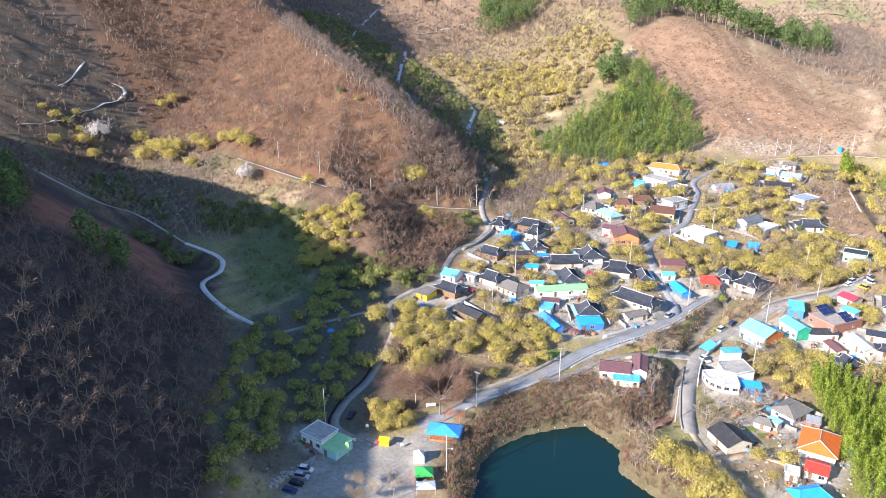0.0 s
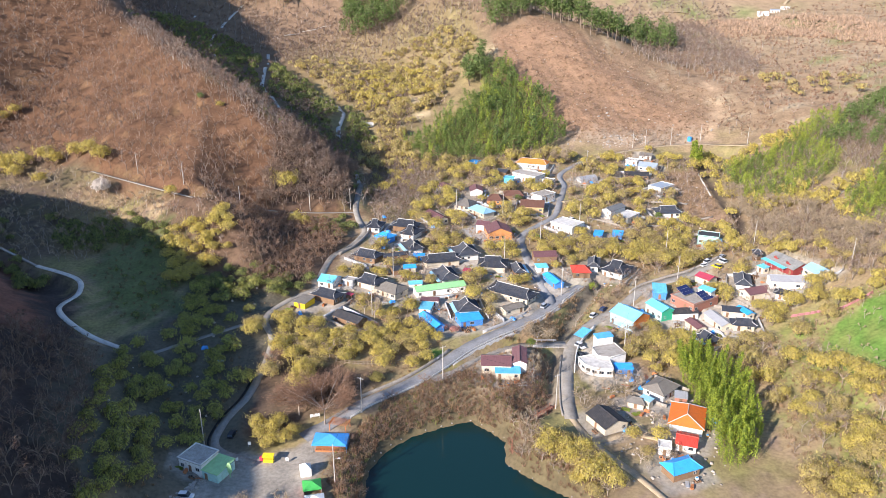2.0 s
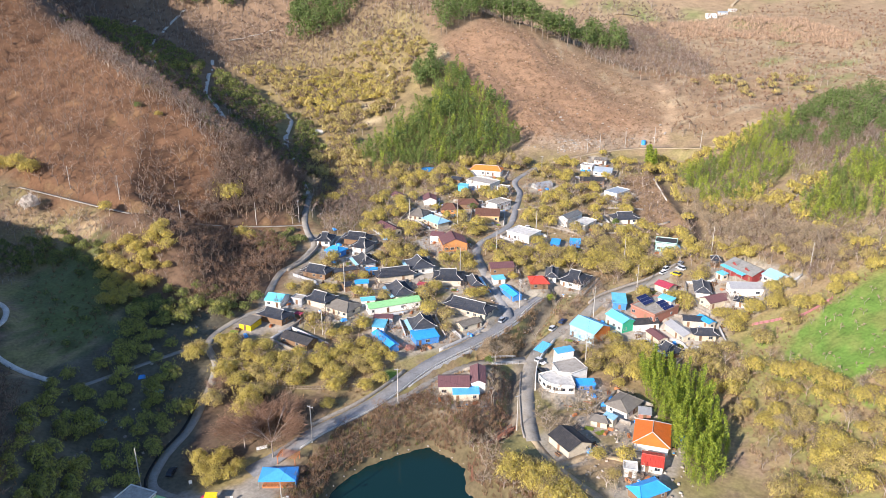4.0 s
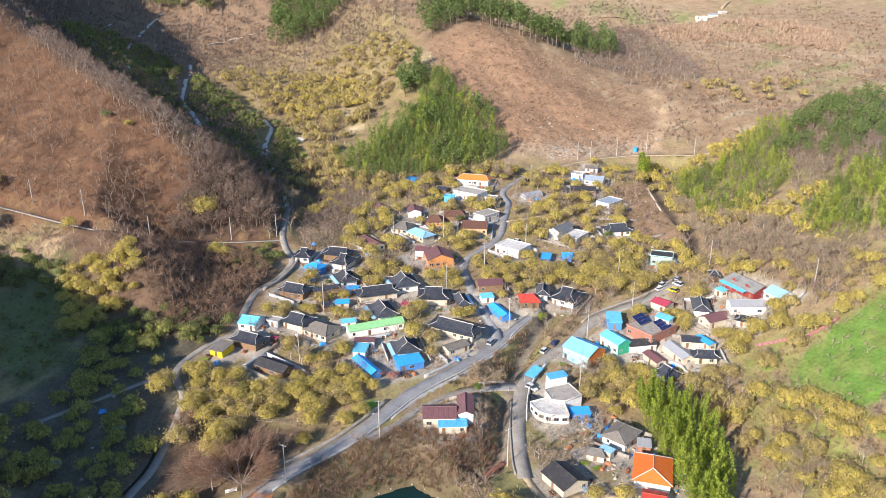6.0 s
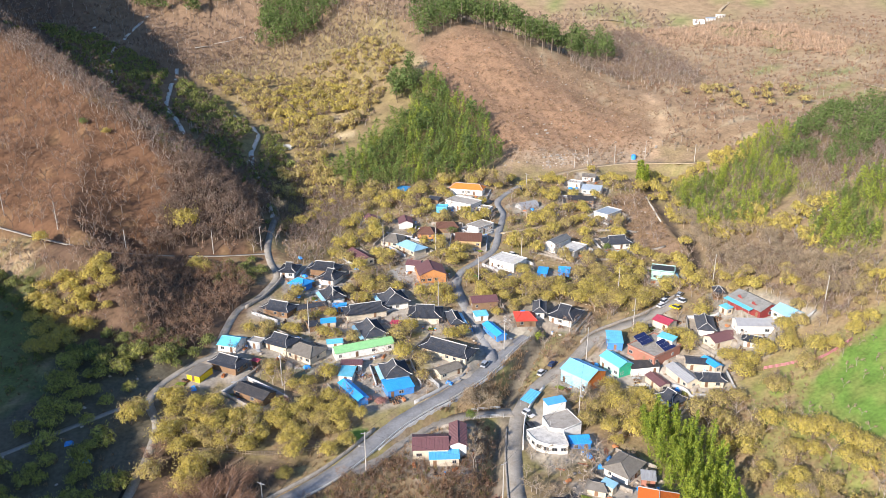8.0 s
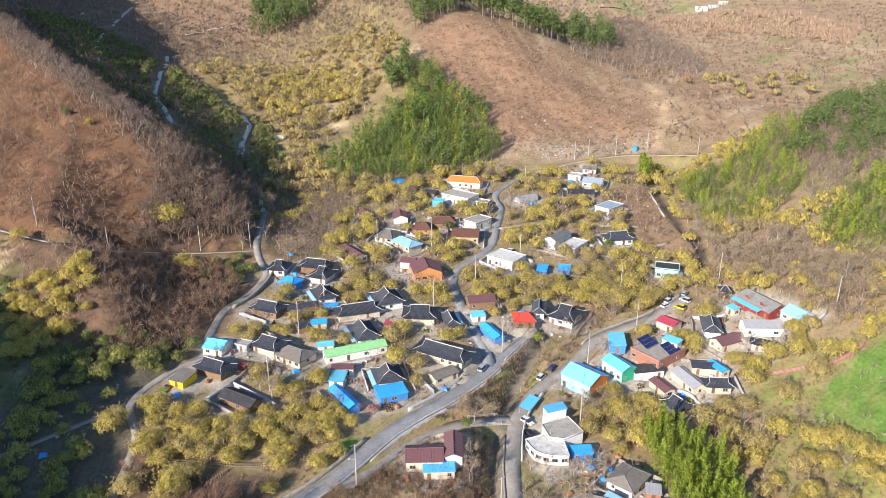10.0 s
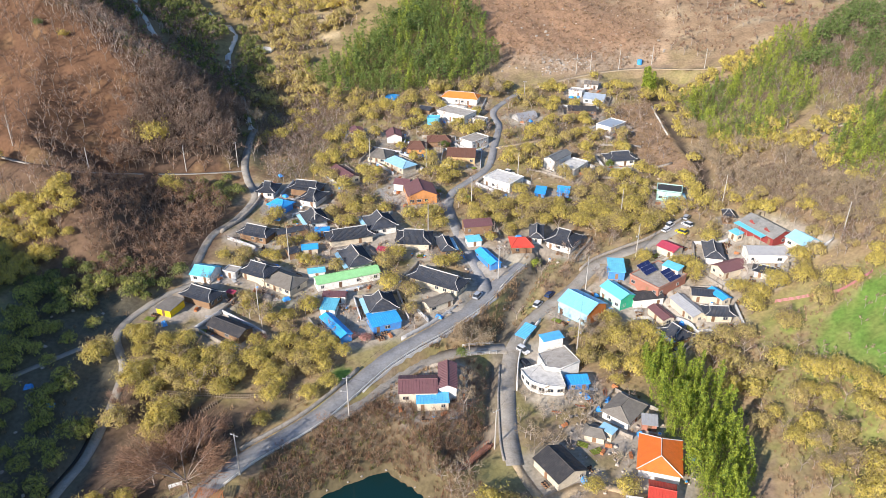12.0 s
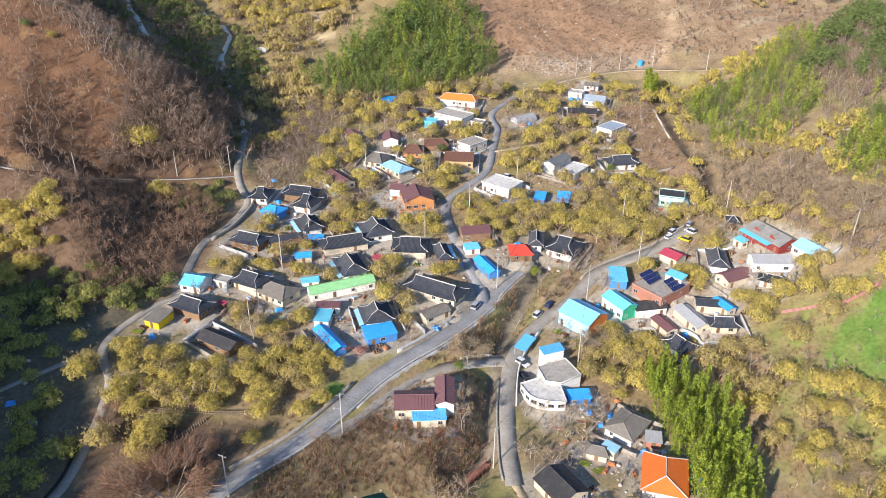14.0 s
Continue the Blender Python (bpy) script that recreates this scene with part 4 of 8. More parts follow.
def hip_roof(house, length, depth, eaves, key, rise, ridge_half):
    L, D, t = length / 2, depth / 2, 0.14
    top = [(-L, -D, eaves), (L, -D, eaves), (L, D, eaves), (-L, D, eaves), (-ridge_half, 0, eaves + rise), (ridge_half, 0, eaves + rise)]
    low = [(x, y, z - t) for x, y, z in top]
    fs = [(0, 1, 5, 4), (2, 3, 4, 5), (1, 2, 5), (3, 0, 4), (10, 11, 7, 6), (11, 10, 9, 8), (11, 8, 7), (10, 6, 9)] + [(i, i + 6, (i + 1) % 4 + 6, (i + 1) % 4) for i in range(4)]
    part("roof", Soup().put(top + low, fs), ROOF[key], house)
    lighter = M_RIDGE if key in ("slate", "orange", "orangered") else ROOF[key]
    a, b, c, d, e, f = top
    for p, q in ((e, f), (a, e), (d, e), (b, f), (c, f)):
        part("ridge_cap", cap_line([p, q], 0.13, 0.2), lighter, house)


def walls(house, length, depth, eaves, key, rise=0.0, inset=0.55, gable="", name="wall"):
    L, D = max(0.6, length / 2 - inset), max(0.6, depth / 2 - inset)
    top = eaves + (rise * (1 - D / (depth / 2)) if rise else -0.15) - 0.12
    s = Soup().box(-L, -D, -1.2, L, D, top)
    if rise:
        peak = eaves + rise - 0.2
        s.put([(-L, -D, top), (-L, D, top), (-L, 0, peak), (L, -D, top), (L, D, top), (L, 0, peak)], [(0, 2, 1), (3, 4, 5), (0, 3, 5, 2), (1, 2, 5, 4)])
    part(name, s, WALL[key], house)
    return 2 * L, 2 * D


def build_house(n, kind, x, y, z, length, depth, turn, eaves, roof, wall, above):
    rng = random.Random(n * 7 + 1)
    big = length * depth > 55
    word = {"giwa": "tile_roof_house", "hip": "hip_roof_house", "flat": "flat_roof_building", "lean": "lean_to_shed", "quonset": "arched_store", "pavilion": "garden_pavilion", "gable": "house" if big else "shed"}[kind]
    label = f"{'old house' if kind in ('giwa', 'hip') else 'building' if big else 'small shed'} with {ROOF_WORDS[roof]} roof and {WALL_WORDS[wall]} walls"
    house = thing(word, x, y, z, turn, label, "pavilion" if kind == "pavilion" else "house" if big or kind in ("giwa", "hip") else "shed")
    if kind == "giwa":
        rise = 0.62 * depth / 2
        gable_roof(house, length, depth, eaves, roof, rise, True)
        l, d = walls(house, length, depth, eaves, wall, 0, 0.85)
        if length > depth and abs(turn) > 70:
            us, hs = columns(length * 0.9, 0.75, 0.05, 0.05)
            side = sheet(lambda u, t: (u * length * 0.45, -(depth / 2 - 0.35 + 1.7 * t), eaves - 0.05 - 0.4 * t), us, (0, 1), hs, 0.05)
            part("side_awning", side, ROOF["paleblue"], house, "pale blue sheet awning along the eave")
        add_openings(house, l, d, eaves, rng)
    elif kind == "gable":
        rise = (0.42 if big else 0.34) * depth / 2
        gable_roof(house, length, depth, eaves, roof, rise, False)
        l, d = walls(house, length, depth, eaves, wall, rise, 0.35)
        if roof == "grey57":
            us, hs = columns(length * 0.8, 0.75, 0.05, 0.05)
            side = sheet(lambda u, t: (u * length * 0.4 - length * 0.1, -(depth / 2 - 0.25 + 2.4 * t), eaves - 0.05 - 0.45 * t), us, (0, 1), hs, 0.05)
            part("side_awning", side, ROOF["cyan"], house, "teal sheet awning along the eave")
            for k in range(5):
                part("awning_post", Soup().rod((length * (-0.48 + 0.19 * k), -(depth / 2 + 2.0), -0.5), (length * (-0.48 + 0.19 * k), -(depth / 2 + 2.0), eaves - 0.5), 0.05, 0.05, 6), M_STEEL, house)
            for dx in (-length * 0.22, length * 0.2):
                m = pose(dx, -depth * 0.25, eaves + rise * 0.5)
                part("dormer", Soup().put([tuple(m @ Vector(v)) for v in ((-1.1, -1.0, -0.6), (1.1, -1.0, -0.6), (1.1, -1.0, 0.3), (0, -1.0, 1.0), (-1.1, -1.0, 0.3), (0, 2.0, 1.0), (1.1, 1.0, 0.3), (-1.1, 1.0, 0.3), (1.1, 1.0, -0.6), (-1.1, 1.0, -0.6))],
                                      [(0, 1, 2, 3, 4), (1, 8, 6, 2), (9, 0, 4, 7)]), WALL["crimson"], house, "red dormer front")
                part("dormer_roof", Soup().slab([tuple(m @ Vector(v)) for v in ((-1.4, -1.3, 0.25), (0, -1.3, 1.15), (0, 2.1, 1.15), (-1.4, 1.2, 0.25))][::-1], 0.08).slab([tuple(m @ Vector(v)) for v in ((1.4, -1.3, 0.25), (1.4, 1.2, 0.25), (0, 2.1, 1.15), (0, -1.3, 1.15))][::-1], 0.08), ROOF[roof], house)
        if wall in ("barn", "green"):
            w, top, peak = d / 2, eaves + rise * (1 - d / depth) - 0.12, eaves + rise - 0.2
            face = [(l / 2 + 0.004, -w, -1.0), (l / 2 + 0.004, w, -1.0), (l / 2 + 0.004, w, top), (l / 2 + 0.004, 0, peak), (l / 2 + 0.004, -w, top)]
            part("gable_cladding", Soup().put(face + [(x + 0.05, y, z) for x, y, z in face], [(5, 6, 7, 8, 9), (4, 3, 2, 1, 0)] + [(i, (i + 1) % 5, (i + 1) % 5 + 5, i + 5) for i in range(5)]), WALL[wall + "end"], house, "orange sheet gable" if wall == "barn" else "green sheet gable")
        add_openings(house, l, d, eaves, rng)
    elif kind == "hip":
        rise = 0.45 * depth / 2
        hip_roof(house, length, depth, eaves, roof, rise, max(0.2, (length - depth) / 2 + 0.18 * depth))
        l, d = walls(house, length, depth, eaves, wall, 0, 0.6)
        add_openings(house, l, d, eaves, rng)
    elif kind == "lean":
        L, D = length / 2, depth / 2
        drop = min(0.5, 0.12 * depth)
        us, hs = columns(length, 0.75, 0.05, 0.07 if roof in RIBBED else 0.0)
        s = sheet(lambda u, t: (u * L, t * D, eaves + drop * (t + 1) / 2), us, (-1, 1), hs, 0.10)
        part("roof", s, ROOF[roof], house)
        l, d = walls(house, length, depth, eaves, wall, 0, 0.3)
        add_openings(house, l, d, eaves, rng)
    elif kind == "flat":
        L, D = length / 2, depth / 2
        s = Soup().box(-L, -D, -1.2, L, D, eaves)
        part("wall", s, WALL[wall], house)
        part("roof_slab", Soup().box(-L - 0.25, -D - 0.25, eaves, L + 0.25, D + 0.25, eaves + 0.18), ROOF[roof], house)
        for a in ((-L - 0.25, -D - 0.25, L + 0.25, -D), (-L - 0.25, D, L + 0.25, D + 0.25), (-L - 0.25, -D, -L, D), (L, -D, L + 0.25, D)):
            part("parapet", Soup().box(a[0], a[1], eaves + 0.18, a[2], a[3], eaves + 0.5), WALL[wall], house)
        add_openings(house, length, depth, eaves, rng)
    elif kind == "quonset":
        R = depth / 2
        us, hs = columns(length, 1.2, 0.05, 0.04)
        s = sheet(lambda u, t: (u * length / 2, -R * math.cos(math.pi * t), R * math.sin(math.pi * t)), us, [i / 14 for i in range(15)], hs, 0.04)
        part("roof", s, ROOF[roof], house)
        for e in (-1, 1):
            ring = [(e * (length / 2 - 0.3), R * 0.96 * math.cos(math.pi * i / 12), R * 0.96 * math.sin(math.pi * i / 12)) for i in range(13)]
            part("end_wall", Soup().put(ring, [tuple(range(13))]), WALL[wall], house)
    elif kind == "pavilion":
        hip_roof(house, length, depth, eaves, roof, 1.6, 0.3)
        for px, py in ((-1, -1), (1, -1), (1, 1), (-1, 1)):
            part("post", Soup().rod((px * (length / 2 - 0.7), py * (depth / 2 - 0.7), 0.4), (px * (length / 2 - 0.7), py * (depth / 2 - 0.7), eaves - 0.1), 0.12, 0.12, 6), WALL["wood"], house)
        part("deck", Soup().box(-length / 2 + 0.5, -depth / 2 + 0.5, -0.6, length / 2 - 0.5, depth / 2 - 0.5, 0.5), WALL["wood"], house)
    return house


for n_, row_ in enumerate(PLANS):
    build_house(n_, *row_)


def block(name, ring, low, high, mat_, parent, label=""):
    """An upright prism over a ring of (x, y), counter-clockwise."""
    k = len(ring)
    v = [(x, y, low) for x, y in ring] + [(x, y, high) for x, y in ring]
    f = [tuple(range(k - 1, -1, -1)), tuple(range(k, 2 * k))] + [(i, (i + 1) % k, (i + 1) % k + k, i + k) for i in range(k)]
    return part(name, Soup().put(v, f), mat_, parent, label)


def grown(ring, by):
    """The ring moved outward from its middle."""
    cx, cy = sum(p[0] for p in ring) / len(ring), sum(p[1] for p in ring) / len(ring)
    out = []
    for x, y in ring:
        d = math.hypot(x - cx, y - cy)
        out.append((cx + (x - cx) * (d + by) / d, cy + (y - cy) * (d + by) / d))
    return out


def corner_shop():
    """A two-level flat-roofed building with a rounded low front, and a carport beside it."""
    ox, oy, oz = 98.0, 229.0, 4.3
    shop = thing("corner_building", ox, oy, oz, 0, "white flat-roofed building with a rounded low front", "building")
    low = [(x - ox, y - oy) for x, y in ((91.7, 231.4), (91.9, 228.4), (92.5, 225.8), (93.9, 223.9), (95.9, 222.5), (98.4, 221.5), (101.1, 221.1), (102.2, 227.4), (98.4, 229.4), (98.4, 232.6))]
    high = [(x - ox, y - oy) for x, y in ((98.5, 229.7), (102.4, 227.7), (109.4, 229.7), (108.2, 238.2), (98.8, 236.2))]
    block("wall", low, -1.2, 3.0, WALL["white"], shop)
    block("wall", high, -1.2, 3.9, WALL["white"], shop)
    block("roof_slab", grown(low, 0.25), 3.0, 3.16, ROOF["whiteroof"], shop, "pale cement roof of the rounded front")
    block("roof_slab", grown(high, 0.2), 3.9, 4.06, ROOF["concrete"], shop, "bare grey concrete roof")
    for ring, z in ((grown(low, 0.1), 3.16), (grown(high, 0.05), 4.06)):
        line = np.array([(x, y, z) for x, y in ring + ring[:1]])
        band("parapet", line, 0.1, 0.0, 0.32, WALL["white"], "", "", parent=shop)
    for (ax, ay), (bx, by) in zip(low[:6], low[1:7]):
        ang = math.degrees(math.atan2(by - ay, bx - ax))
        span = math.hypot(bx - ax, by - ay)
        add_window(shop, (ax + bx) / 2, (ay + by) / 2, 1.0, ang, min(1.7, span - 0.3), 1.2)
    part("water_pipe", Soup().rod((1.5, 2.2, 4.06), (1.5, 2.2, 5.4), 0.06, 0.06, 6), M_STEEL, shop)
    port = thing("carport", 99.9, 249.4, 5.6, 44, "sky-blue sheet carport on thin steel posts", "carport")
    us, hs = columns(8.4, 0.75, 0.05, 0.06)
    part("roof", sheet(lambda u, t: (u * 4.2, t * 1.9, 2.5 + 0.2 * t), us, (-1, 1), hs, 0.06), ROOF["skyblue"], port)
    for px in (-3.9, 0, 3.9):
        for py in (-1.7, 1.7):
            part("post", Soup().rod((px, py, -0.5), (px, py, 2.46 + 0.1 * py), 0.05, 0.05, 6), M_STEEL, port)


def straw_dome(x, y, r):
    """A rounded stack under grey matting."""
    rng = random.Random(int(x * 10))
    dome = thing("straw_stack", x, y, gz(x, y), 0, "rounded grey straw stack in a yard", "straw stack")
    rings, k = [], 14
    for i in range(6):
        a = i / 6 * math.pi / 2
        rings.append([(r * math.cos(a) * math.cos(2 * math.pi * j / k) * rng.uniform(0.94, 1.06), r * math.cos(a) * math.sin(2 * math.pi * j / k) * rng.uniform(0.94, 1.06), -0.1 + 1.15 * r * math.sin(a)) for j in range(k)])
    v = [p for ring in rings for p in ring] + [(0, 0, 1.2 * r)]
    f = [(i * k + j, i * k + (j + 1) % k, (i + 1) * k + (j + 1) % k, (i + 1) * k + j) for i in range(5) for j in range(k)] + [(5 * k + j, 5 * k + (j + 1) % k, 6 * k) for j in range(k)]
    part("bale", Soup().put(v, f), M_THATCH, dome)


# ---------------------------------------------------------------- plants
RNG = np.random.default_rng(7)


def prism(a, b, r0, r1):
    """A three-sided tapered stick: 6 vertices, 6 triangles."""
    a, b = np.asarray(a, float), np.asarray(b, float)
    d = (b - a) / (np.linalg.norm(b - a) + 1e-9)
    u = np.cross(d, (0.31, 0.9, 0.2))
    u /= np.linalg.norm(u)
    w = np.cross(d, u)
    ring = [u * math.cos(t) + w * math.sin(t) for t in (0, 2.094, 4.189)]
    v = [a + r * r0 for r in ring] + [b + r * r1 for r in ring]
    return np.array(v), np.array([(0, 1, 4), (0, 4, 3), (1, 2, 5), (1, 5, 4), (2, 0, 3), (2, 3, 5)])


def joined(pieces):
    vs, fs, n = [], [], 0
    for v, f in pieces:
        vs.append(v)
        fs.append(f + n)
        n += len(v)
    return np.concatenate(vs), np.concatenate(fs)


def leaves_at(centres, size, rng, outward=None, long=1.0, loose=0.8, upward=False):
    """One triangle at each centre, facing roughly outward where that is given, else turned at random."""
    n = len(centres)
    face = rng.normal(size=(n, 3))
    if outward is not None:
        face = face * loose + outward / (np.linalg.norm(outward, axis=1)[:, None] + 1e-6)
    face /= np.linalg.norm(face, axis=1)[:, None]
    a = np.cross(face, rng.normal(size=(n, 3)))
    if upward:
        a = np.cross(np.cross(face, rng.normal(size=(n, 3)) * 0.5 + np.array((0, 0, 1.0))), face)
    a /= np.linalg.norm(a, axis=1)[:, None]
    b = np.cross(face, a)
    s = size * rng.uniform(0.6, 1.35, (n, 1))
    v = np.stack([centres + a * s * long, centres - a * s * 0.5 * long + b * s * 0.75 / long ** 0.5, centres - a * s * 0.5 * long - b * s * 0.75 / long ** 0.5], 1)
    return v.reshape(-1, 3), np.arange(3 * n).reshape(n, 3)


def branching(rng, height, spread, limbs, stems=1, rise=0.55, thick=0.16, forks=3):
    """Sticks of a tree and the ends of its boughs."""
    sticks, ends = [], []
    for s in range(stems):
        az0 = rng.uniform(0, 6.28)
        lean = 0.0 if stems == 1 else rng.uniform(0.15, 0.4) * spread
        foot = np.array([0.25 * math.cos(az0), 0.25 * math.sin(az0), -0.4]) * (1 if stems > 1 else 0) + np.array([0, 0, -0.3])
        fork = np.array([lean * math.cos(az0), lean * math.sin(az0), height * rng.uniform(0.25, 0.38)])
        sticks.append(prism(foot, fork, thick, thick * 0.75))
        for i in range(limbs):
            az = az0 + 6.28 * i / limbs + rng.uniform(-0.5, 0.5) if stems == 1 else az0 + rng.uniform(-1.1, 1.1)
            out = spread * rng.uniform(0.45, 0.8)
            p = fork + np.array([out * math.cos(az) * 0.6, out * math.sin(az) * 0.6, height * rise * rng.uniform(0.35, 0.65)])
            sticks.append(prism(fork, p, thick * 0.6, thick * 0.35))
            for _ in range(forks):
                az2 = az + rng.uniform(-0.9, 0.9)
                q = p + np.array([out * 0.65 * math.cos(az2), out * 0.65 * math.sin(az2), height * rng.uniform(0.02, 0.3)])
                sticks.append(prism(p, q, thick * 0.3, thick * 0.12))
                ends.append(q)
                ends.append((p + q) / 2)
    return sticks, np.array(ends)


def blossom_tree(seed, dense, size=0.18, limbs=3, stems=3, shoots_each=3, lobes=22):
    """A many-stemmed fruit tree: a broad soft crown of rounded boughs, thick with blossom on upright twigs, and fine shoots on top."""
    rng = np.random.default_rng(seed)
    sticks, ends = branching(rng, 4.6, 2.8, limbs, stems, 0.5, 0.10)
    wide, tall = rng.uniform(2.3, 2.9), rng.uniform(1.6, 2.1)
    c, out = [], []
    for i in range(lobes):
        az, up = i * 2.4 + rng.uniform(-0.4, 0.4), math.asin(min(1, (i + 0.5) / lobes * 1.1 - 0.08))
        away = np.array([math.cos(az) * math.cos(up), math.sin(az) * math.cos(up), math.sin(up)])
        mid = np.array([0, 0, 2.2]) + away * np.array([wide * 0.68, wide * 0.68, tall * 0.8]) * rng.uniform(0.72, 1.15)
        r = rng.uniform(0.75, 1.15)
        k = int(dense * 0.88 / lobes)
        d = rng.normal(size=(k, 3)) + away * 0.8
        d /= np.linalg.norm(d, axis=1)[:, None]
        c.append(mid + d * r * rng.uniform(0.35, 1.15, (k, 1)) * np.array([1, 1, 0.9]))
        out.append(d * 0.5 + away)
    k = int(dense * 0.12)
    spray = ends[rng.integers(0, len(ends), k)]
    c.append(spray + rng.normal(size=(k, 3)) * 0.45)
    out.append(spray - np.array([0, 0, 2.0]))
    c, out = np.concatenate(c), np.concatenate(out)
    n = len(ends) * shoots_each
    base = c[rng.integers(0, len(c), n)]
    tip = base + rng.normal(size=(n, 3)) * 0.3 + np.array((0, 0, 0.55)) + base * np.array((0.12, 0.12, 0))
    side = rng.normal(size=(n, 3)) * 0.025
    shoots = (np.stack([base - side, base + side, tip], 1).reshape(-1, 3), np.arange(3 * n).reshape(n, 3))
    return joined(sticks + [shoots]), leaves_at(c, size, rng, out, 1.9, 0.45, True)


def bare_tree(seed, twigs, height=7.0, spread=3.4, fine=0.055, limbs=5, forks=3, thick=0.17):
    rng = np.random.default_rng(seed)
    sticks, ends = branching(rng, height, spread, limbs, 1, 0.55, thick, forks)
    per = max(1, int(twigs / len(ends)))
    n = len(ends) * per
    base = np.repeat(ends, per, 0) + rng.normal(size=(n, 3)) * (0.1 * spread)
    way = rng.normal(size=(n, 3)) * 0.8 + np.array((0, 0, 0.55)) + base * np.array((0.25, 0.25, 0.02))
    way /= np.linalg.norm(way, axis=1)[:, None]
    tip = base + way * rng.uniform(0.7, 1.7, (n, 1))
    side = np.cross(way, rng.normal(size=(n, 3)))
    side /= np.linalg.norm(side, axis=1)[:, None]
    v = np.stack([base - side * fine, base + side * fine, tip], 1).reshape(-1, 3)
    return joined(sticks), (v, np.arange(3 * n).reshape(n, 3))


def bamboo_plume(seed, count, height=10.0, size=0.27, wide=1.3):
    """A clump of leaning culms that ends in a feathery, pointed plume."""
    rng = np.random.default_rng(seed)
    az, bend = rng.uniform(0, 6.28), rng.uniform(0.4, 1.9)
    t = np.linspace(0, 1, 6)
    spine = np.stack([bend * t ** 2.4 * math.cos(az), bend * t ** 2.4 * math.sin(az), height * (t - 0.06 * t ** 4) - 0.3], 1)
    sticks = [prism(p, q, 0.06, 0.04) for p, q in zip(spine[:-1], spine[1:])]
    u = rng.uniform(0.22, 1.02, count)
    turn = rng.uniform(0, 6.28, count)
    r = wide * (0.12 + np.clip(1.05 - u, 0, 1) ** 0.7) * rng.uniform(0.35, 1.1, count) * (0.8 + 0.35 * np.sin(u * 17 + 3 * np.sin(turn * 2)))
    d = np.stack([np.cos(turn), np.sin(turn), np.full(count, 0.45)], 1)
    c = np.stack([np.interp(u, t, spine[:, k]) for k in range(3)], 1) + d * r[:, None]
    return joined(sticks), leaves_at(c, size, rng, d, 1.5, 0.6)


def pine_tree(seed, count, height=10.0, needle=0.48):
    rng = np.random.default_rng(seed)
    sticks = [prism((0, 0, -0.5), (0.2, 0.1, height * 0.55), 0.2, 0.14), prism((0.2, 0.1, height * 0.55), (0.1, 0.3, height * 0.95), 0.14, 0.05)]
    c, faces = [], []
    tiers = 9
    for i in range(tiers):
        u = i / (tiers - 1)
        z = height * (0.42 + 0.55 * u)
        for k in range(4 if u < 0.8 else 2):
            az, out = rng.uniform(0, 6.28), (1 - u * 0.75) * rng.uniform(1.2, 2.9)
            p = np.array([out * math.cos(az), out * math.sin(az), z + rng.uniform(-0.3, 0.3)])
            if k < 2:
                sticks.append(prism((0.15, 0.1, z - 0.4), p, 0.06, 0.03))
            m = int(count / 34)
            puff = rng.normal(size=(m, 3))
            c.append(p + puff * np.array((0.8, 0.8, 0.3)))
            faces.append(puff * 0.5 + np.array((math.cos(az) * 0.5, math.sin(az) * 0.5, 0.7)))
    return joined(sticks), leaves_at(np.concatenate(c), needle, rng, np.concatenate(faces))


def brush_clump(seed, count, thick=0.10):
    rng = np.random.default_rng(seed)
    az, r = rng.uniform(0, 6.28, count), rng.uniform(0, 0.9, count) ** 0.7
    base = np.stack([r * np.cos(az), r * np.sin(az), np.full(count, -0.1)], 1)
    tip = base + np.stack([0.6 * np.cos(az) * rng.random(count), 0.6 * np.sin(az) * rng.random(count), rng.uniform(0.6, 1.7, count)], 1)
    side = np.stack([-np.sin(az), np.cos(az), np.zeros(count)], 1) * thick
    v = np.stack([base - side, base + side, tip], 1).reshape(-1, 3)
    return (v, np.arange(3 * count).reshape(count, 3))


FLANK_TRAIL = ((-34, 690), (-34, 620), (-34, 565), (-27.5, 536), (-21, 506), (-14, 489), (-8, 466))
VALLEY_TRAIL = ((4, 600), (11, 574), (18, 557), (22.2, 534), (21, 514.5), (17.5, 496.5), (17, 484), (17.8, 466), (22, 440), (24, 402))


def free_of(x, y, margin):
    """Which points stand clear of houses, roads and the water."""
    ok = np.ones(x.shape, bool)
    for px, py, length, depth, turn, _ in PADS:
        c, s = math.cos(radians(turn)), math.sin(radians(turn))
        dx, dy = x - px, y - py
        ok &= np.maximum(np.abs(c * dx + s * dy) - length / 2, np.abs(c * dy - s * dx) - depth / 2) > margin
    for width, line in ROADS:
        d, _, _ = along(x, y, line)
        ok &= d > width / 2 + margin
    ok &= inside(x, y, SHORE) > 1.0
    ok &= inside(x, y, PARKING) > 0.5
    for line in (FLANK_TRAIL, VALLEY_TRAIL):
        d, _, _ = along(x, y, [(px, py, 0) for px, py in line])
        ok &= (d > 4.2) | (y < 476)
    for brook in (GULLY, DITCH):
        d, _, _ = along(x, y, brook)
        ok &= d > 1.8
    return ok


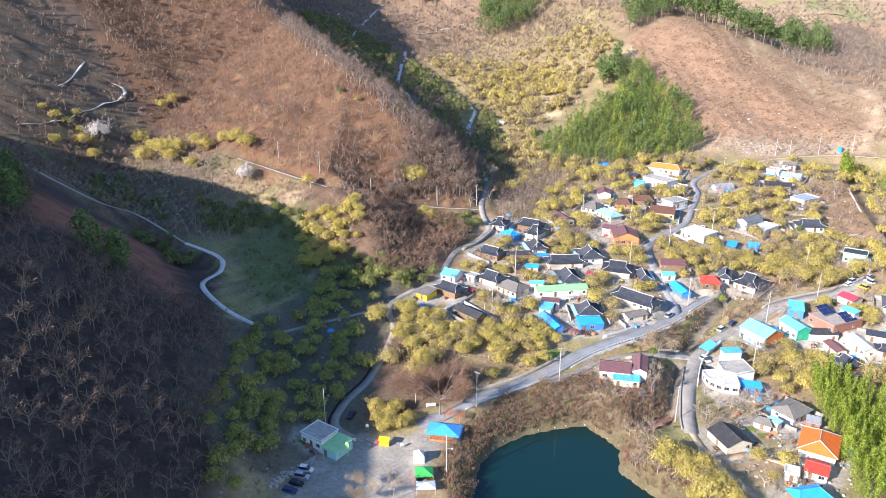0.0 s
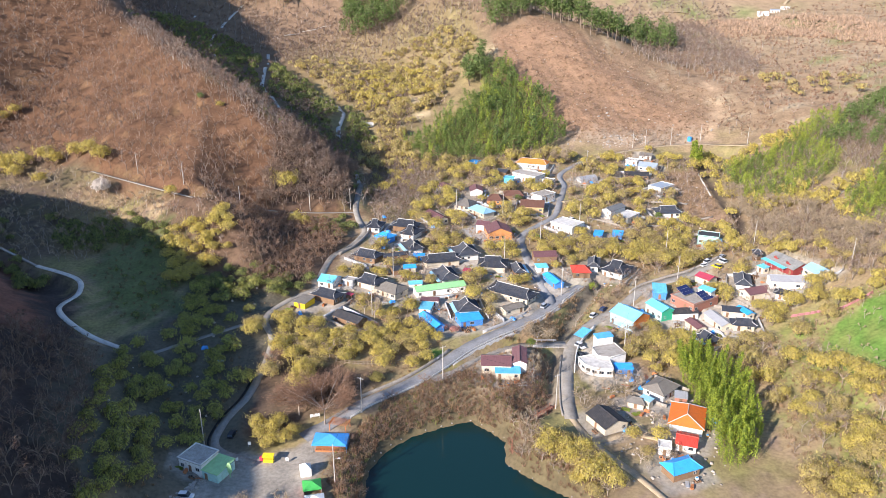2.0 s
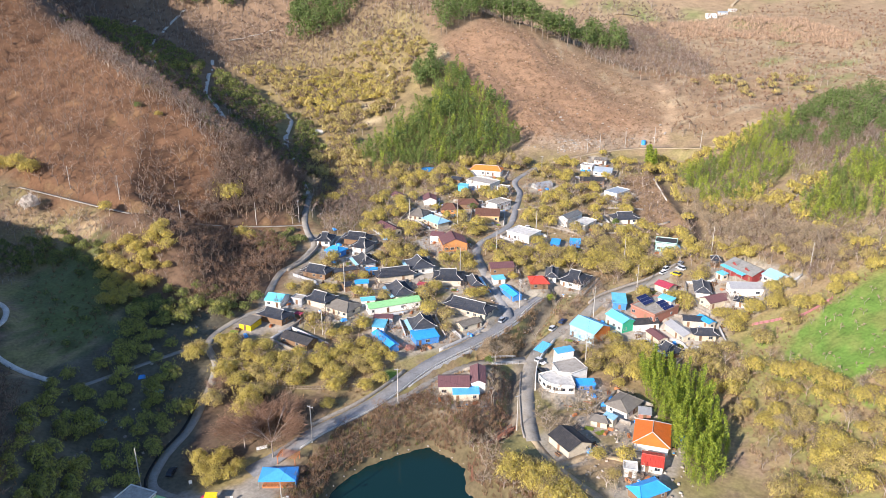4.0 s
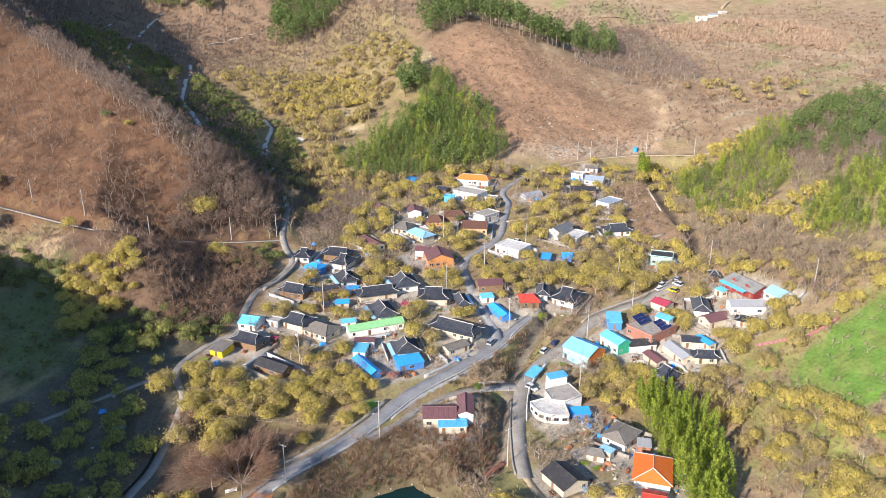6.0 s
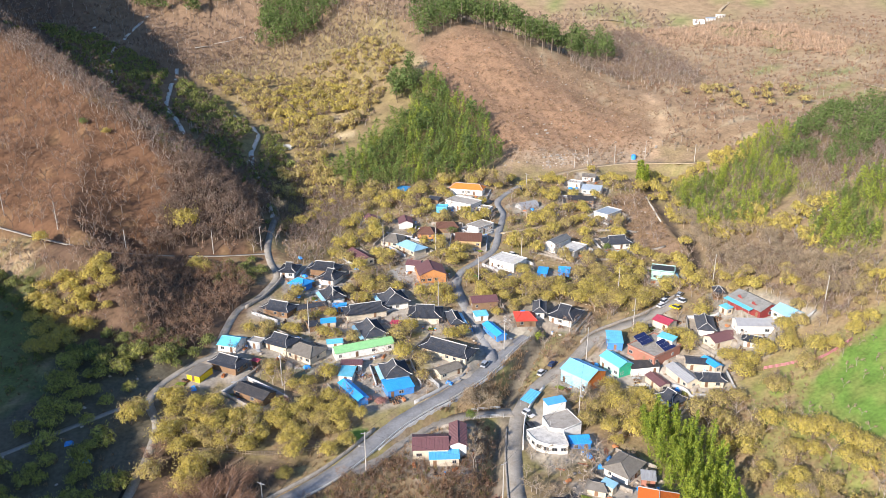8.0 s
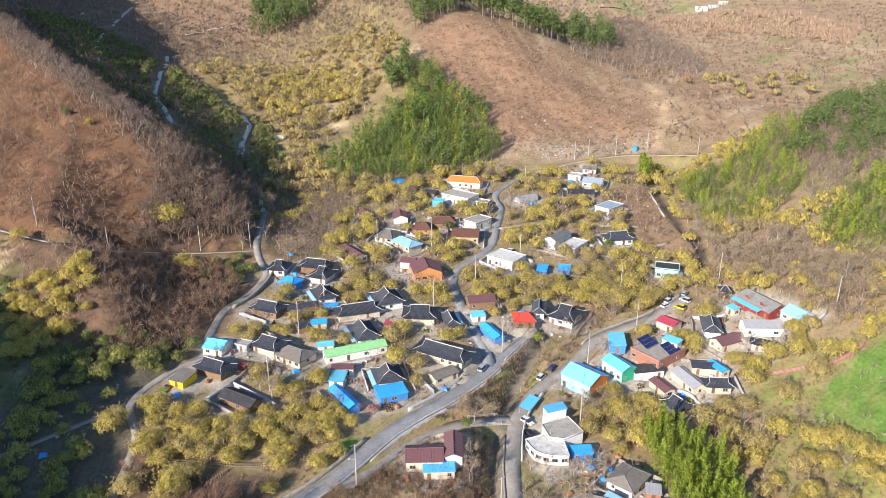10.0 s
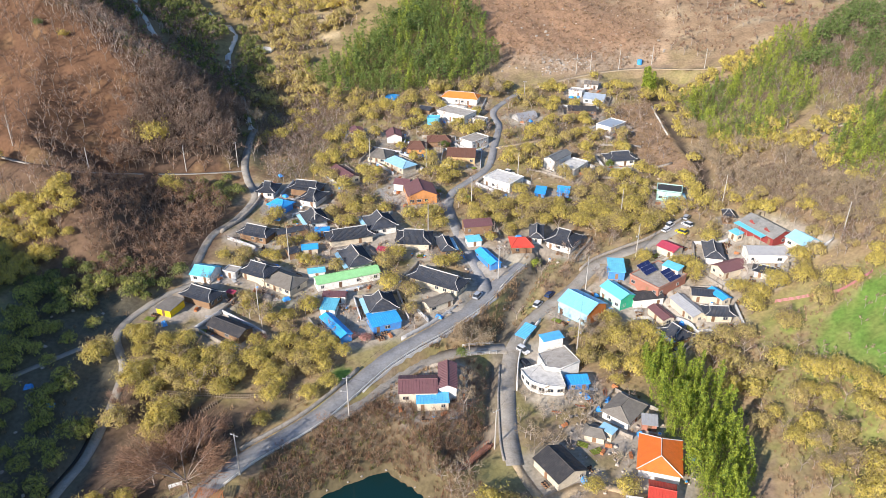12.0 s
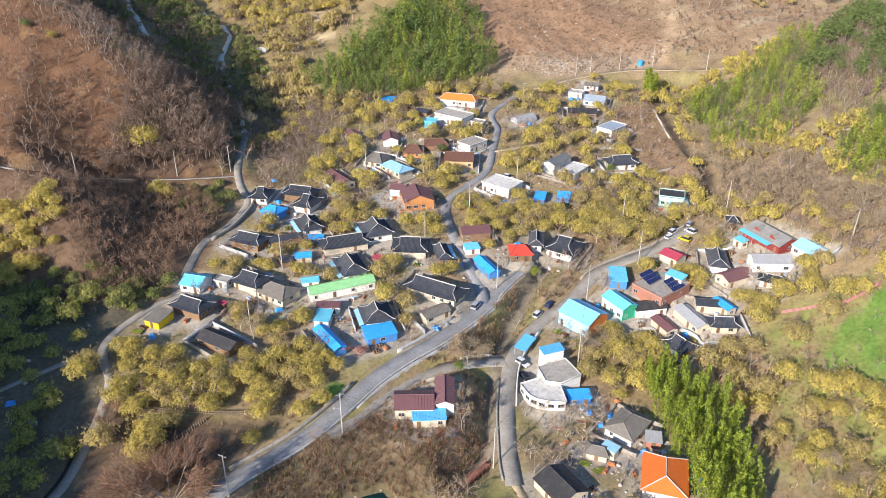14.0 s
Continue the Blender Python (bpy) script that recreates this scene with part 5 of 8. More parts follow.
def scatter(ring, gap, margin=1.6, keep=1.0, clear=()):
    """Jittered spots inside a ring, clear of everything built."""
    r = np.array(ring)
    gx, gy = np.meshgrid(np.arange(r[:, 0].min(), r[:, 0].max(), gap), np.arange(r[:, 1].min(), r[:, 1].max(), gap))
    x = gx.ravel() + RNG.uniform(-0.46, 0.46, gx.size) * gap
    y = gy.ravel() + RNG.uniform(-0.46, 0.46, gx.size) * gap
    ok = (inside(x, y, ring) < 0) & (RNG.random(x.size) < keep)
    x, y = x[ok], y[ok]
    ok = free_of(x, y, margin)
    for other in clear:
        ok &= inside(x, y, other) > 0
    return np.stack([x[ok], y[ok]], 1)


def ragged(spots, s, gap):
    """Leaves spots out where a soft noise is high, so that the stand has holes and an uneven edge."""
    return spots[waves(spots[:, 0], spots[:, 1], s, 9) + 0.35 * RNG.normal(size=len(spots)) < gap]


def planted(kinds, spots, lo, hi, sink=0.0, rng=RNG):
    """Copies of the kinds' arrays at the spots, gathered: one (verts, faces) for each part of a kind."""
    z = ground_z(spots[:, 0].copy(), spots[:, 1].copy())
    pick = rng.integers(0, len(kinds), len(spots))
    turn = rng.uniform(0, 6.28, len(spots))
    size = rng.uniform(lo, hi, len(spots))
    out = []
    for p in range(len(kinds[0])):
        vs, fs, n = [], [], 0
        for k, kind in enumerate(kinds):
            v, f = kind[p]
            i = np.nonzero(pick == k)[0]
            if not len(i):
                continue
            c, s = np.cos(turn[i])[:, None], np.sin(turn[i])[:, None]
            q = np.stack([(v[:, 0] * c - v[:, 1] * s), (v[:, 0] * s + v[:, 1] * c), np.broadcast_to(v[:, 2], (len(i), len(v)))], 2) * size[i][:, None, None]
            q += np.stack([spots[i, 0], spots[i, 1], z[i] - sink], 1)[:, None, :]
            vs.append(q.reshape(-1, 3))
            fs.append((f[None] + (np.arange(len(i)) * len(v))[:, None, None] + n).reshape(-1, 3))
            n += len(i) * len(v)
        out.append((np.concatenate(vs), np.concatenate(fs)))
    return out


def stand(name, kinds, spots, lo, hi, mats, parts, label, category):
    """A wood, grove or thicket that nobody could count: one thing of kind stuff with its woody and leafy parts."""
    if not len(spots):
        return
    ob = tagged(new(name), label, category, kind="stuff")
    for (v, f), m, word in zip(planted(kinds, spots, lo, hi), mats, parts):
        o = new(word, mesh_of(word, v, f, m))
        o.parent = ob
        o["kind"] = "stuff"
    return ob


BLOSSOM = [blossom_tree(s, 1300, 0.18, 3, 3, 2, 26) for s in range(10, 15)]
BLOSSOM_MID = [blossom_tree(s, 600, 0.25, 2, 2, 1, 22) for s in range(15, 21)]
BLOSSOM_FAR = [blossom_tree(s, 165, 0.42, 2, 1, 1, 15) for s in range(21, 26)]
BARE = [bare_tree(s, 72, 7.0, 3.6, 0.10, 4, 2) for s in range(30, 35)]
BARE_NEAR = [bare_tree(s, 160, 7.0, 3.6, 0.075, 5, 3) for s in range(35, 40)]
BARE_FAR = [bare_tree(s, 44, 7, 3.8, 0.20, 2, 1) for s in range(40, 44)]
BAMBOO = [bamboo_plume(s, 112, 10.0, 0.30, 2.3) for s in range(50, 57)]
PINE = [pine_tree(s, 240) for s in range(60, 64)]
BRUSH = [(brush_clump(s, 24, 0.085),) for s in range(70, 75)]
BRUSH_FINE = [(brush_clump(s, 44, 0.05),) for s in range(75, 80)]

ORCHARD = [(-18, 268), (-14, 250), (-10, 243), (10, 237), (28, 238), (43, 243), (43, 252), (34, 262), (12, 256), (-6, 262)]
ORCHARD_LOW = [(10, 224), (24, 227), (42, 238), (34, 237), (20, 234)]
ORCHARD_CLUMP = [(-14, 240), (-3, 239), (-2, 230), (-8, 224), (-14, 228)]
ORCHARD_SHADE = [(-34, 210), (-46, 186), (-51, 162), (-62, 156), (-67, 182), (-68, 215), (-72, 244), (-55, 268), (-50, 290), (-30, 292), (-14, 286), (-24, 268), (-40, 258), (-28, 250), (-26, 232)]
MIDDLE_BAND = [(100, 296), (104, 322), (120, 330), (150, 322), (200, 322), (205, 296), (180, 292), (150, 286), (118, 300)]
RIGHT_SLOPE = [(146, 230), (172, 226), (186, 230), (212, 234), (222, 252), (244, 232), (240, 145), (128, 140), (133, 160), (146, 192)]
RIGHT_VILLAGE = [(100, 196), (106, 232), (110, 252), (122, 262), (152, 277), (182, 288), (205, 296), (215, 262), (196, 238), (170, 232), (152, 232), (142, 214), (120, 204)]
STREAM_SIDE = [(84, 248), (96, 262), (104, 276), (118, 286), (140, 300), (150, 290), (128, 274), (112, 264), (100, 256), (92, 248)]
VILLAGE_LAND = [(0, 288), (26, 330), (24, 395), (34, 432), (80, 430), (150, 438), (215, 436), (232, 400), (205, 350), (190, 325), (190, 290), (150, 282), (110, 270), (70, 252), (46, 254), (20, 262)]
VALLEY_LAND = [(44, 442), (56, 470), (92, 520), (112, 560), (132, 600), (100, 700), (20, 740), (-40, 700), (5, 620), (28, 560), (42, 510)]
VALLEY_SHADE = [(30, 436), (40, 470), (36, 510), (22, 560), (-4, 612), (-42, 680), (-95, 725), (-135, 690), (-98, 600), (-62, 540), (-8, 448)]
BOWL_LAND = [(-60, 345), (-80, 365), (-110, 388), (-150, 412), (-185, 405), (-165, 375), (-120, 345), (-90, 325), (-60, 318)]
RIGHT_MIX = [(205, 330), (215, 270), (250, 258), (262, 310), (225, 330), (220, 345), (228, 386), (262, 404), (238, 430), (214, 395)]
RIDGE_BACK = [(26, 376), (30, 432), (12, 500), (-36, 560), (-90, 610), (-130, 640), (-118, 560), (-84, 520), (-50, 460), (-10, 404)]
NOSE = [(-44, 345), (-20, 356), (2, 352), (14, 335), (4, 310), (-6, 292), (-26, 290), (-34, 308), (-34, 330)]
DARK_HILL = [(-62, 118), (-62, 185), (-70, 222), (-80, 244), (-98, 238), (-116, 228), (-131, 226), (-150, 262), (-168, 300), (-190, 300), (-168, 240), (-128, 170), (-80, 100)]
BOWL_FLOOR = [(-200, 350), (-140, 330), (-112, 318), (-96, 322), (-92, 336), (-66, 348), (-90, 366), (-120, 392), (-165, 420), (-210, 410)]
FAR_LEFT = [(-180, 420), (-118, 400), (-190, 615), (-330, 705), (-430, 690), (-330, 530), (-250, 400), (-205, 325), (-190, 330)]
SLOPE_WOOD = [(300, 262), (352, 330), (352, 420), (300, 424), (292, 400), (262, 330), (246, 300)]
CLEARINGS = [[(gx - gr, gy - gr), (gx + gr, gy - gr), (gx + gr, gy + gr), (gx - gr, gy + gr)] for gx, gy, gr in ((79, 541, 10), (76, 506, 9))]
VALLEY_HEAD = [(140, 640), (60, 648), (20, 655), (-60, 680), (-60, 760), (140, 760)]
UPLAND_YELLOW = [(318, 505), (322, 532), (350, 520), (404, 503), (370, 455), (344, 474)]
STREAM_BED = [(60, 246), (76, 252), (88, 258), (98, 267), (108, 275), (118, 284), (132, 292), (150, 298), (152, 288), (132, 276), (116, 268), (102, 258), (92, 247), (80, 246)]
JUNK_YARD = [(84, 165), (84, 186), (88, 202), (93, 214), (99, 223), (114, 226), (122, 214), (119, 190), (112, 170)]
GROVE_FOOT = [(24, 434), (34, 468), (56, 470), (58, 452), (64, 438), (95, 432), (150, 440), (152, 434), (60, 427), (34, 430)]
FAR_BACK = [(-330, 720), (-185, 625), (-112, 558), (-60, 470), (-10, 410), (18, 385), (28, 430), (10, 500), (-40, 570), (-80, 660), (10, 690), (80, 660), (130, 610), (150, 610), (200, 640), (300, 610), (420, 700), (400, 760), (200, 760), (0, 800), (-200, 860), (-360, 860)]
BACK_RIGHT = [(292, 505), (262, 575), (300, 610), (420, 690), (560, 690), (620, 500), (480, 440), (380, 440), (300, 428), (258, 446)]

BROWN_PLOT = [(28, 352), (26, 400), (32, 434), (66, 430), (72, 404), (54, 380), (44, 356)]
yellow = np.concatenate([
    scatter(ORCHARD, 4.5, 2.0), scatter(ORCHARD_LOW, 5.0, 1.2, 0.7), scatter(ORCHARD_CLUMP, 5.0, 1.0, 0.7), scatter(MIDDLE_BAND, 5.6, 2.4), scatter(RIGHT_SLOPE, 5.8, 1.4, 0.62, (BAMBOO_FRONT, FIELD)),
    scatter(RIGHT_VILLAGE, 5.4, 2.6, 0.82, (BAMBOO_FRONT, MIDDLE_BAND, STREAM_BED, JUNK_YARD)), scatter(VILLAGE_LAND, 5.2, 3.0, 0.76, (ORCHARD, MIDDLE_BAND, BROWN_PLOT, TILLED, GREY_BAND, STREAM_BED, [(68, 324), (68, 343), (78, 348), (96, 345), (94, 318), (82, 318)])), scatter(BROWN_PLOT, 7.5, 1.5, 0.6), scatter([(96, 150), (90, 186), (100, 206), (112, 200), (104, 172), (112, 150)], 6, 1.8, 0.35),
    scatter([(64, 182), (69, 192), (73, 192), (75, 180), (82, 160), (72, 160)], 4.6, 1.0)])
yellow = yellow[~((yellow[:, 0] > 125) & (yellow[:, 1] > 335) & (RNG.random(len(yellow)) < 0.38))]
yellow = yellow[np.argsort(np.hypot(yellow[:, 0] - 70, (yellow[:, 1] - 225)))]
near_yellow, far_yellow = np.concatenate([yellow[:281], [(-25.4, 255.6), (-24.0, 258.6), (-16.0, 245.4), (-15.2, 249.4), (-19.0, 232.5), (-11.5, 241.0), (-8.4, 229.4), (-7.4, 233.6), (-3.2, 235.2)]]), yellow[281:]
"""The nearest ones are single trees; the rest stand together."""
templates = []
for (tv, tf), (cv, cf) in BLOSSOM:
    templates.append((mesh_of("branchwork", tv, tf, M_BARK), mesh_of("crown", cv, cf, M_BLOSSOM), mesh_of("crown", cv, cf, M_PALEBLOSSOM)))
heights = ground_z(near_yellow[:, 0].copy(), near_yellow[:, 1].copy())
for n_, ((x_, y_), z_) in enumerate(zip(near_yellow, heights)):
    k_ = RNG.uniform(1.2, 1.6) if n_ >= 281 else RNG.uniform(0.85, 1.3) if x_ < 50 or 84 < x_ < 124 else RNG.uniform(1.05, 1.7)
    tree = tagged(new("blossom_tree"), "rounded fruit tree in yellow spring blossom", "tree", "yellow blossom trees")
    tree.matrix_world = pose(x_, y_, z_, 0, 0, RNG.uniform(0, 360)) @ Matrix.Diagonal((k_, k_, k_ * RNG.uniform(0.78, 1.0), 1))
    part("branchwork", templates[n_ % 5][0], None, tree)["kind"] = "stuff"
    part("crown", templates[n_ % 5][2 if n_ % 7 in (2, 5) else 1], None, tree)["kind"] = "stuff"

WOODY = (M_GREYBARK, M_TWIG)
LEAFY = (M_BARK, M_BLOSSOM)
fade = waves(far_yellow[:, 0], far_yellow[:, 1], 40, 3) + 0.3 * RNG.normal(size=len(far_yellow))
stand("village_blossom_trees", BLOSSOM_MID, far_yellow[fade < 0.08], 0.9, 1.5, LEAFY, ("limbs", "blossom"), "yellow-blossomed trees crowding between the houses", "trees")
stand("village_fading_trees", BLOSSOM_MID, far_yellow[(fade >= 0.08) & (fade < 0.38)], 0.85, 1.45, (M_BARK, M_PALEBLOSSOM), ("limbs", "blossom"), "trees with dull ochre blossom between the houses", "trees")
stand("village_thicket", BARE, far_yellow[fade >= 0.38], 0.6, 1.0, (M_GREYBARK, M_TWIG), ("limbs", "twigs"), "leafless brown thicket between the houses", "trees")
stand("shaded_orchard", BLOSSOM_MID, ragged(scatter(ORCHARD_SHADE, 5.3, 1.0, 0.92, (MEADOW,)), 13, 0.5), 0.8, 1.25, (M_BARK, M_SHADE_ORCHARD), ("limbs", "blossom"), "olive-yellow orchard trees in the hill's shade", "trees")
stand("valley_shade_trees", BLOSSOM_FAR, scatter(VALLEY_SHADE, 5.4, 1.0, 0.85), 0.7, 1.5, (M_BARK, M_SHADE_OLIVE), ("limbs", "leaves"), "olive-green trees in the shaded upper valley", "trees")
stand("valley_blossom_trees", BLOSSOM_FAR, np.concatenate([ragged(scatter(VALLEY_LAND, 5.2, 1.5, 0.85, (BAMBOO_MID, VALLEY_HEAD, *CLEARINGS)), 34, 0.18), scatter(GROVE_FOOT, 5.0, 1.0, 0.8), scatter(UPLAND_YELLOW, 7.0, 1.0, 0.45)]), 0.7, 1.7, (M_BARK, M_PALEBLOSSOM), ("limbs", "blossom"), "yellow-blossomed trees along the upper valley", "trees")
stand("bowl_blossom_trees", BLOSSOM_FAR, np.concatenate([scatter([(-228, 422), (-206, 434), (-204, 424), (-224, 410)], 7, 1, 0.7)]) , 0.9, 1.5, LEAFY, ("limbs", "blossom"), "yellow-blossomed bushes in the side valley", "trees")
stand("valley_bright_trees", BLOSSOM_FAR, ragged(scatter([(31, 601), (49, 622), (82, 610), (100, 555), (87, 532), (58, 545), (40, 530)], 5.0, 1.0, 0.9, CLEARINGS), 24, 0.4), 0.9, 1.5, LEAFY, ("limbs", "blossom"), "yellow-blossomed trees on the valley's sunny slope", "trees")
stand("meadow_weeds", BRUSH, scatter(MEADOW, 2.2, 0.4, 0.5), 0.3, 0.9, (M_BRUSH,), ("stems",), "dry weeds scattered over the shaded meadow", "brush")
stand("meadow_shrubs", BLOSSOM_FAR, ragged(scatter(MEADOW, 5.0, 0.6, 0.6), 16, -0.1), 0.3, 0.7, (M_BARK, M_SHADE_OLIVE), ("limbs", "leaves"), "low olive-green shrubs on the shaded meadow", "shrubs")
stand("bowl_shrubs", BLOSSOM_MID, np.concatenate([scatter([(-140, 302), (-132, 326), (-106, 300), (-108, 280), (-118, 290)], 5.5, 0.8, 0.75), scatter([(-122, 360), (-84, 350), (-66, 336), (-66, 318), (-80, 330), (-112, 330)], 5.0, 1.0, 0.85), scatter([(-205, 400), (-185, 412), (-160, 372), (-130, 350), (-136, 338), (-170, 350)], 7, 1, 0.75)]), 0.7, 1.2, (M_BARK, M_SHADE_OLIVE), ("limbs", "leaves"), "olive-green trees along the footpath in the shade", "trees")
stand("bowl_thicket", BARE_FAR, scatter(BOWL_FLOOR, 4.5, 0.8, 0.85), 0.5, 0.95, (M_GREYBARK, M_GREYTWIG), ("limbs", "twigs"), "grey leafless thicket on the shaded bowl's floor", "trees")
stand("slope_blossom_trees", BLOSSOM_FAR, np.concatenate([scatter(RIGHT_MIX, 6.0, 1.5, 0.7, (BAMBOO_RIGHT, BAMBOO_EAST, TILLED, GREY_BAND)), scatter([(205, 330), (222, 318), (250, 312), (240, 296), (214, 300)], 5, 1.5, 0.8, (GREY_BAND,)), scatter([(236, 395), (262, 408), (290, 402), (320, 436), (296, 430), (262, 420)], 5.0, 1, 0.9), scatter([(222, 344), (214, 322), (232, 312), (250, 326), (236, 332)], 4.5, 1, 0.9), scatter([(228, 392), (216, 352), (222, 350), (236, 388)], 4.5, 1, 0.8)]), 0.9, 1.4, LEAFY, ("limbs", "blossom"), "yellow-blossomed trees on the side slope", "trees")
mid_spots = ragged(scatter(BAMBOO_MID, 2.9, 1.0), 19, 0.3)
patch = waves(mid_spots[:, 0], mid_spots[:, 1], 23, 2) + 0.3 * RNG.normal(size=len(mid_spots))
stand("bamboo_grove", BAMBOO, mid_spots[patch > 0.2], 0.6, 1.4, (M_LIME, M_LIME), ("culms", "leaves"), "yellow-green bamboo among the grove behind the village", "bamboo")
stand("bamboo_grove", BAMBOO, mid_spots[patch <= 0.2], 0.8, 1.6, (M_BAMBOO, M_BAMBOO), ("culms", "leaves"), "dense green bamboo grove behind the village", "bamboo")
side_spots = np.concatenate([ragged(scatter(BAMBOO_RIGHT, 2.8, 1.5), 21, 0.25), ragged(scatter(BAMBOO_EAST, 2.8, 1.0), 16, 0.3), scatter([(230, 284), (246, 298), (258, 288), (246, 264), (232, 262)], 3.0, 0.6, 0.9), ragged(scatter([(286, 398), (290, 412), (320, 438), (336, 430), (308, 388), (292, 362)], 3.2, 0.6, 0.9), 15, 0.3), ragged(scatter([(258, 288), (262, 312), (282, 324), (292, 300), (276, 276)], 3.2, 0.6, 0.9), 15, 0.2)])
patch = waves(side_spots[:, 0], side_spots[:, 1], 17, 5) + 0.25 * RNG.normal(size=len(side_spots))
stand("bamboo_grove", BAMBOO, side_spots[patch > 0.02], 0.65, 1.2, (M_LIME, M_LIME), ("culms", "leaves"), "yellow-green bamboo grove on the side hill", "bamboo")
stand("bamboo_grove", BAMBOO, side_spots[patch <= 0.02], 0.5, 1.1, (M_BAMBOO, M_BAMBOO), ("culms", "leaves"), "green bamboo grove on the side hill", "bamboo")
stand("grove_bare_trees", BARE, scatter(BAMBOO_RIGHT, 7, 1, 0.6), 0.8, 1.2, WOODY, ("limbs", "twigs"), "leafless trees standing among the bamboo", "trees")
stand("bamboo_grove", [bamboo_plume(s, 330, 11.0, 0.21, 1.5) for s in range(80, 87)], ragged(scatter(BAMBOO_FRONT, 2.1, 0.8), 11, 0.5), 0.5, 1.4, (M_FRESH, M_FRESH), ("culms", "leaves"), "tall bright green bamboo thicket beside the houses", "bamboo")
stand("spur_wood", BARE, scatter(RUST, 4.7, 1.0, 0.85), 0.55, 1.2, (M_SPURBARK, M_RUSTTWIG), ("limbs", "twigs"), "leafless grey-brown trees over rust leaf litter", "trees")
stand("nose_wood", BARE_NEAR, scatter(NOSE, 3.3, 0.6, 0.9), 0.55, 1.05, (M_BARK, M_RUSTTWIG), ("limbs", "twigs"), "dense rust-brown leafless trees on the spur's foot", "trees")
stand("shoulder_blossom_trees", BLOSSOM_MID, scatter([(-36, 330), (-60, 330), (-66, 318), (-60, 294), (-48, 296), (-36, 308)], 4.4, 0.8, 0.9), 0.8, 1.35, LEAFY, ("limbs", "blossom"), "yellow-blossomed trees on the spur's shoulder", "trees")
stand("lane_side_wood", BARE_NEAR, scatter([(-30, 362), (-2, 366), (17, 368), (19, 392), (24, 425), (4, 436), (-16, 405)], 3.2, 0.8, 0.95), 0.9, 1.5, (M_BARK, M_TWIG), ("limbs", "twigs"), "dense dark leafless wood above the village lane", "trees")
stand("foot_orchard", BLOSSOM_MID, scatter([(-50, 298), (-24, 302), (-6, 300), (0, 294), (-12, 284), (-34, 284), (-48, 288)], 4.6, 1.0, 0.9), 0.75, 1.15, (M_BARK, M_SHADE_OLIVE), ("limbs", "blossom"), "olive-yellow orchard trees along the spur's foot", "trees")
stand("shoulder_wood", BARE, np.concatenate([scatter([(-72, 352), (-44, 345), (-34, 332), (-36, 308), (-46, 300), (-62, 324), (-72, 336)], 3.8, 0.8, 0.9), scatter([(-110, 392), (-72, 352), (-66, 338), (-90, 350), (-118, 376)], 4.2, 0.8, 0.85)]), 0.4, 0.8, (M_GREYBARK, M_RUSTTWIG), ("limbs", "twigs"), "rust-brown leafless trees on the spur's shoulder", "trees")
stand("slope_scrub", BARE, np.concatenate([scatter([(190, 240), (212, 236), (226, 256), (250, 236), (262, 252), (240, 262), (236, 296), (214, 300), (204, 330), (194, 322), (206, 292), (212, 262)], 4.0, 1.2, 0.85), scatter([(226, 330), (262, 404), (250, 412), (232, 396), (214, 350)], 4.5, 1.0, 0.6)]), 0.5, 0.95, (M_GREYBARK, M_TWIG), ("limbs", "twigs"), "brown leafless scrub on the side slope", "trees")
stand("slope_ochre_trees", BLOSSOM_MID, scatter([(190, 240), (212, 236), (226, 256), (250, 236), (262, 200), (246, 200), (226, 236), (214, 300), (204, 330), (194, 322), (206, 292), (212, 262)], 5.2, 1.2, 0.35, (FIELD, TILLED)), 0.8, 1.3, (M_BARK, M_PALEBLOSSOM), ("limbs", "blossom"), "trees with dull ochre blossom on the side slope", "trees")
stand("lane_shrubs", BLOSSOM_MID, scatter([(-8, 357), (16, 360), (18.5, 348), (9, 333), (-4, 340)], 4.4, 0.8, 0.85), 0.6, 1.0, (M_BARK, M_SHADE_OLIVE), ("limbs", "leaves"), "dark olive shrubs below the hillside footpath", "shrubs")
stand("rust_thicket", [bare_tree(s, 700, 4.2, 3.6, 0.05, 6, 3, 0.07) for s in (111, 112, 113)], scatter([(-13, 219), (-9, 225), (1, 226.5), (8, 221), (6, 213), (-4, 212)], 3.4, 0.8, 0.9), 0.7, 1.15, (M_SPURBARK, M_RUSTTWIG), ("limbs", "twigs"), "dense rust-brown leafless thicket above the road", "shrubs")
stand("grey_band_wood", [bare_tree(s, 400, 7.0, 4.0, 0.05, 6, 3, 0.10) for s in (101, 102, 103, 104)], scatter(GREY_BAND, 4.6, 1.0, 0.85), 0.6, 1.2, (M_GREYBARK, M_GREYTWIG), ("limbs", "twigs"), "grey-brown leafless trees on the side slope", "trees")
stand("tilled_scrub", BRUSH, scatter(TILLED, 1.8, 0.3, 0.8), 0.4, 1.0, (M_BRUSH,), ("stems",), "dry reddish weeds on the cleared plot", "brush")
stand("dark_hill_wood", BARE_NEAR, scatter(DARK_HILL, 4.5, 0.8, 0.95), 0.6, 1.2, (M_BARK, M_SHADETWIG), ("limbs", "twigs"), "leafless brown trees darkened for the hill's shade", "trees")
stand("ridge_wood", BARE, scatter([(x, y) for x, y in ((26, 372), (6, 396), (-24, 428), (-50, 460), (-84, 520), (-105, 556), (-120, 548), (-98, 508), (-62, 448), (-36, 414), (-4, 382), (18, 358))], 4.2, 0.5), 0.8, 1.35, WOODY, ("limbs", "twigs"), "leafless grey trees along the ridge line", "trees")
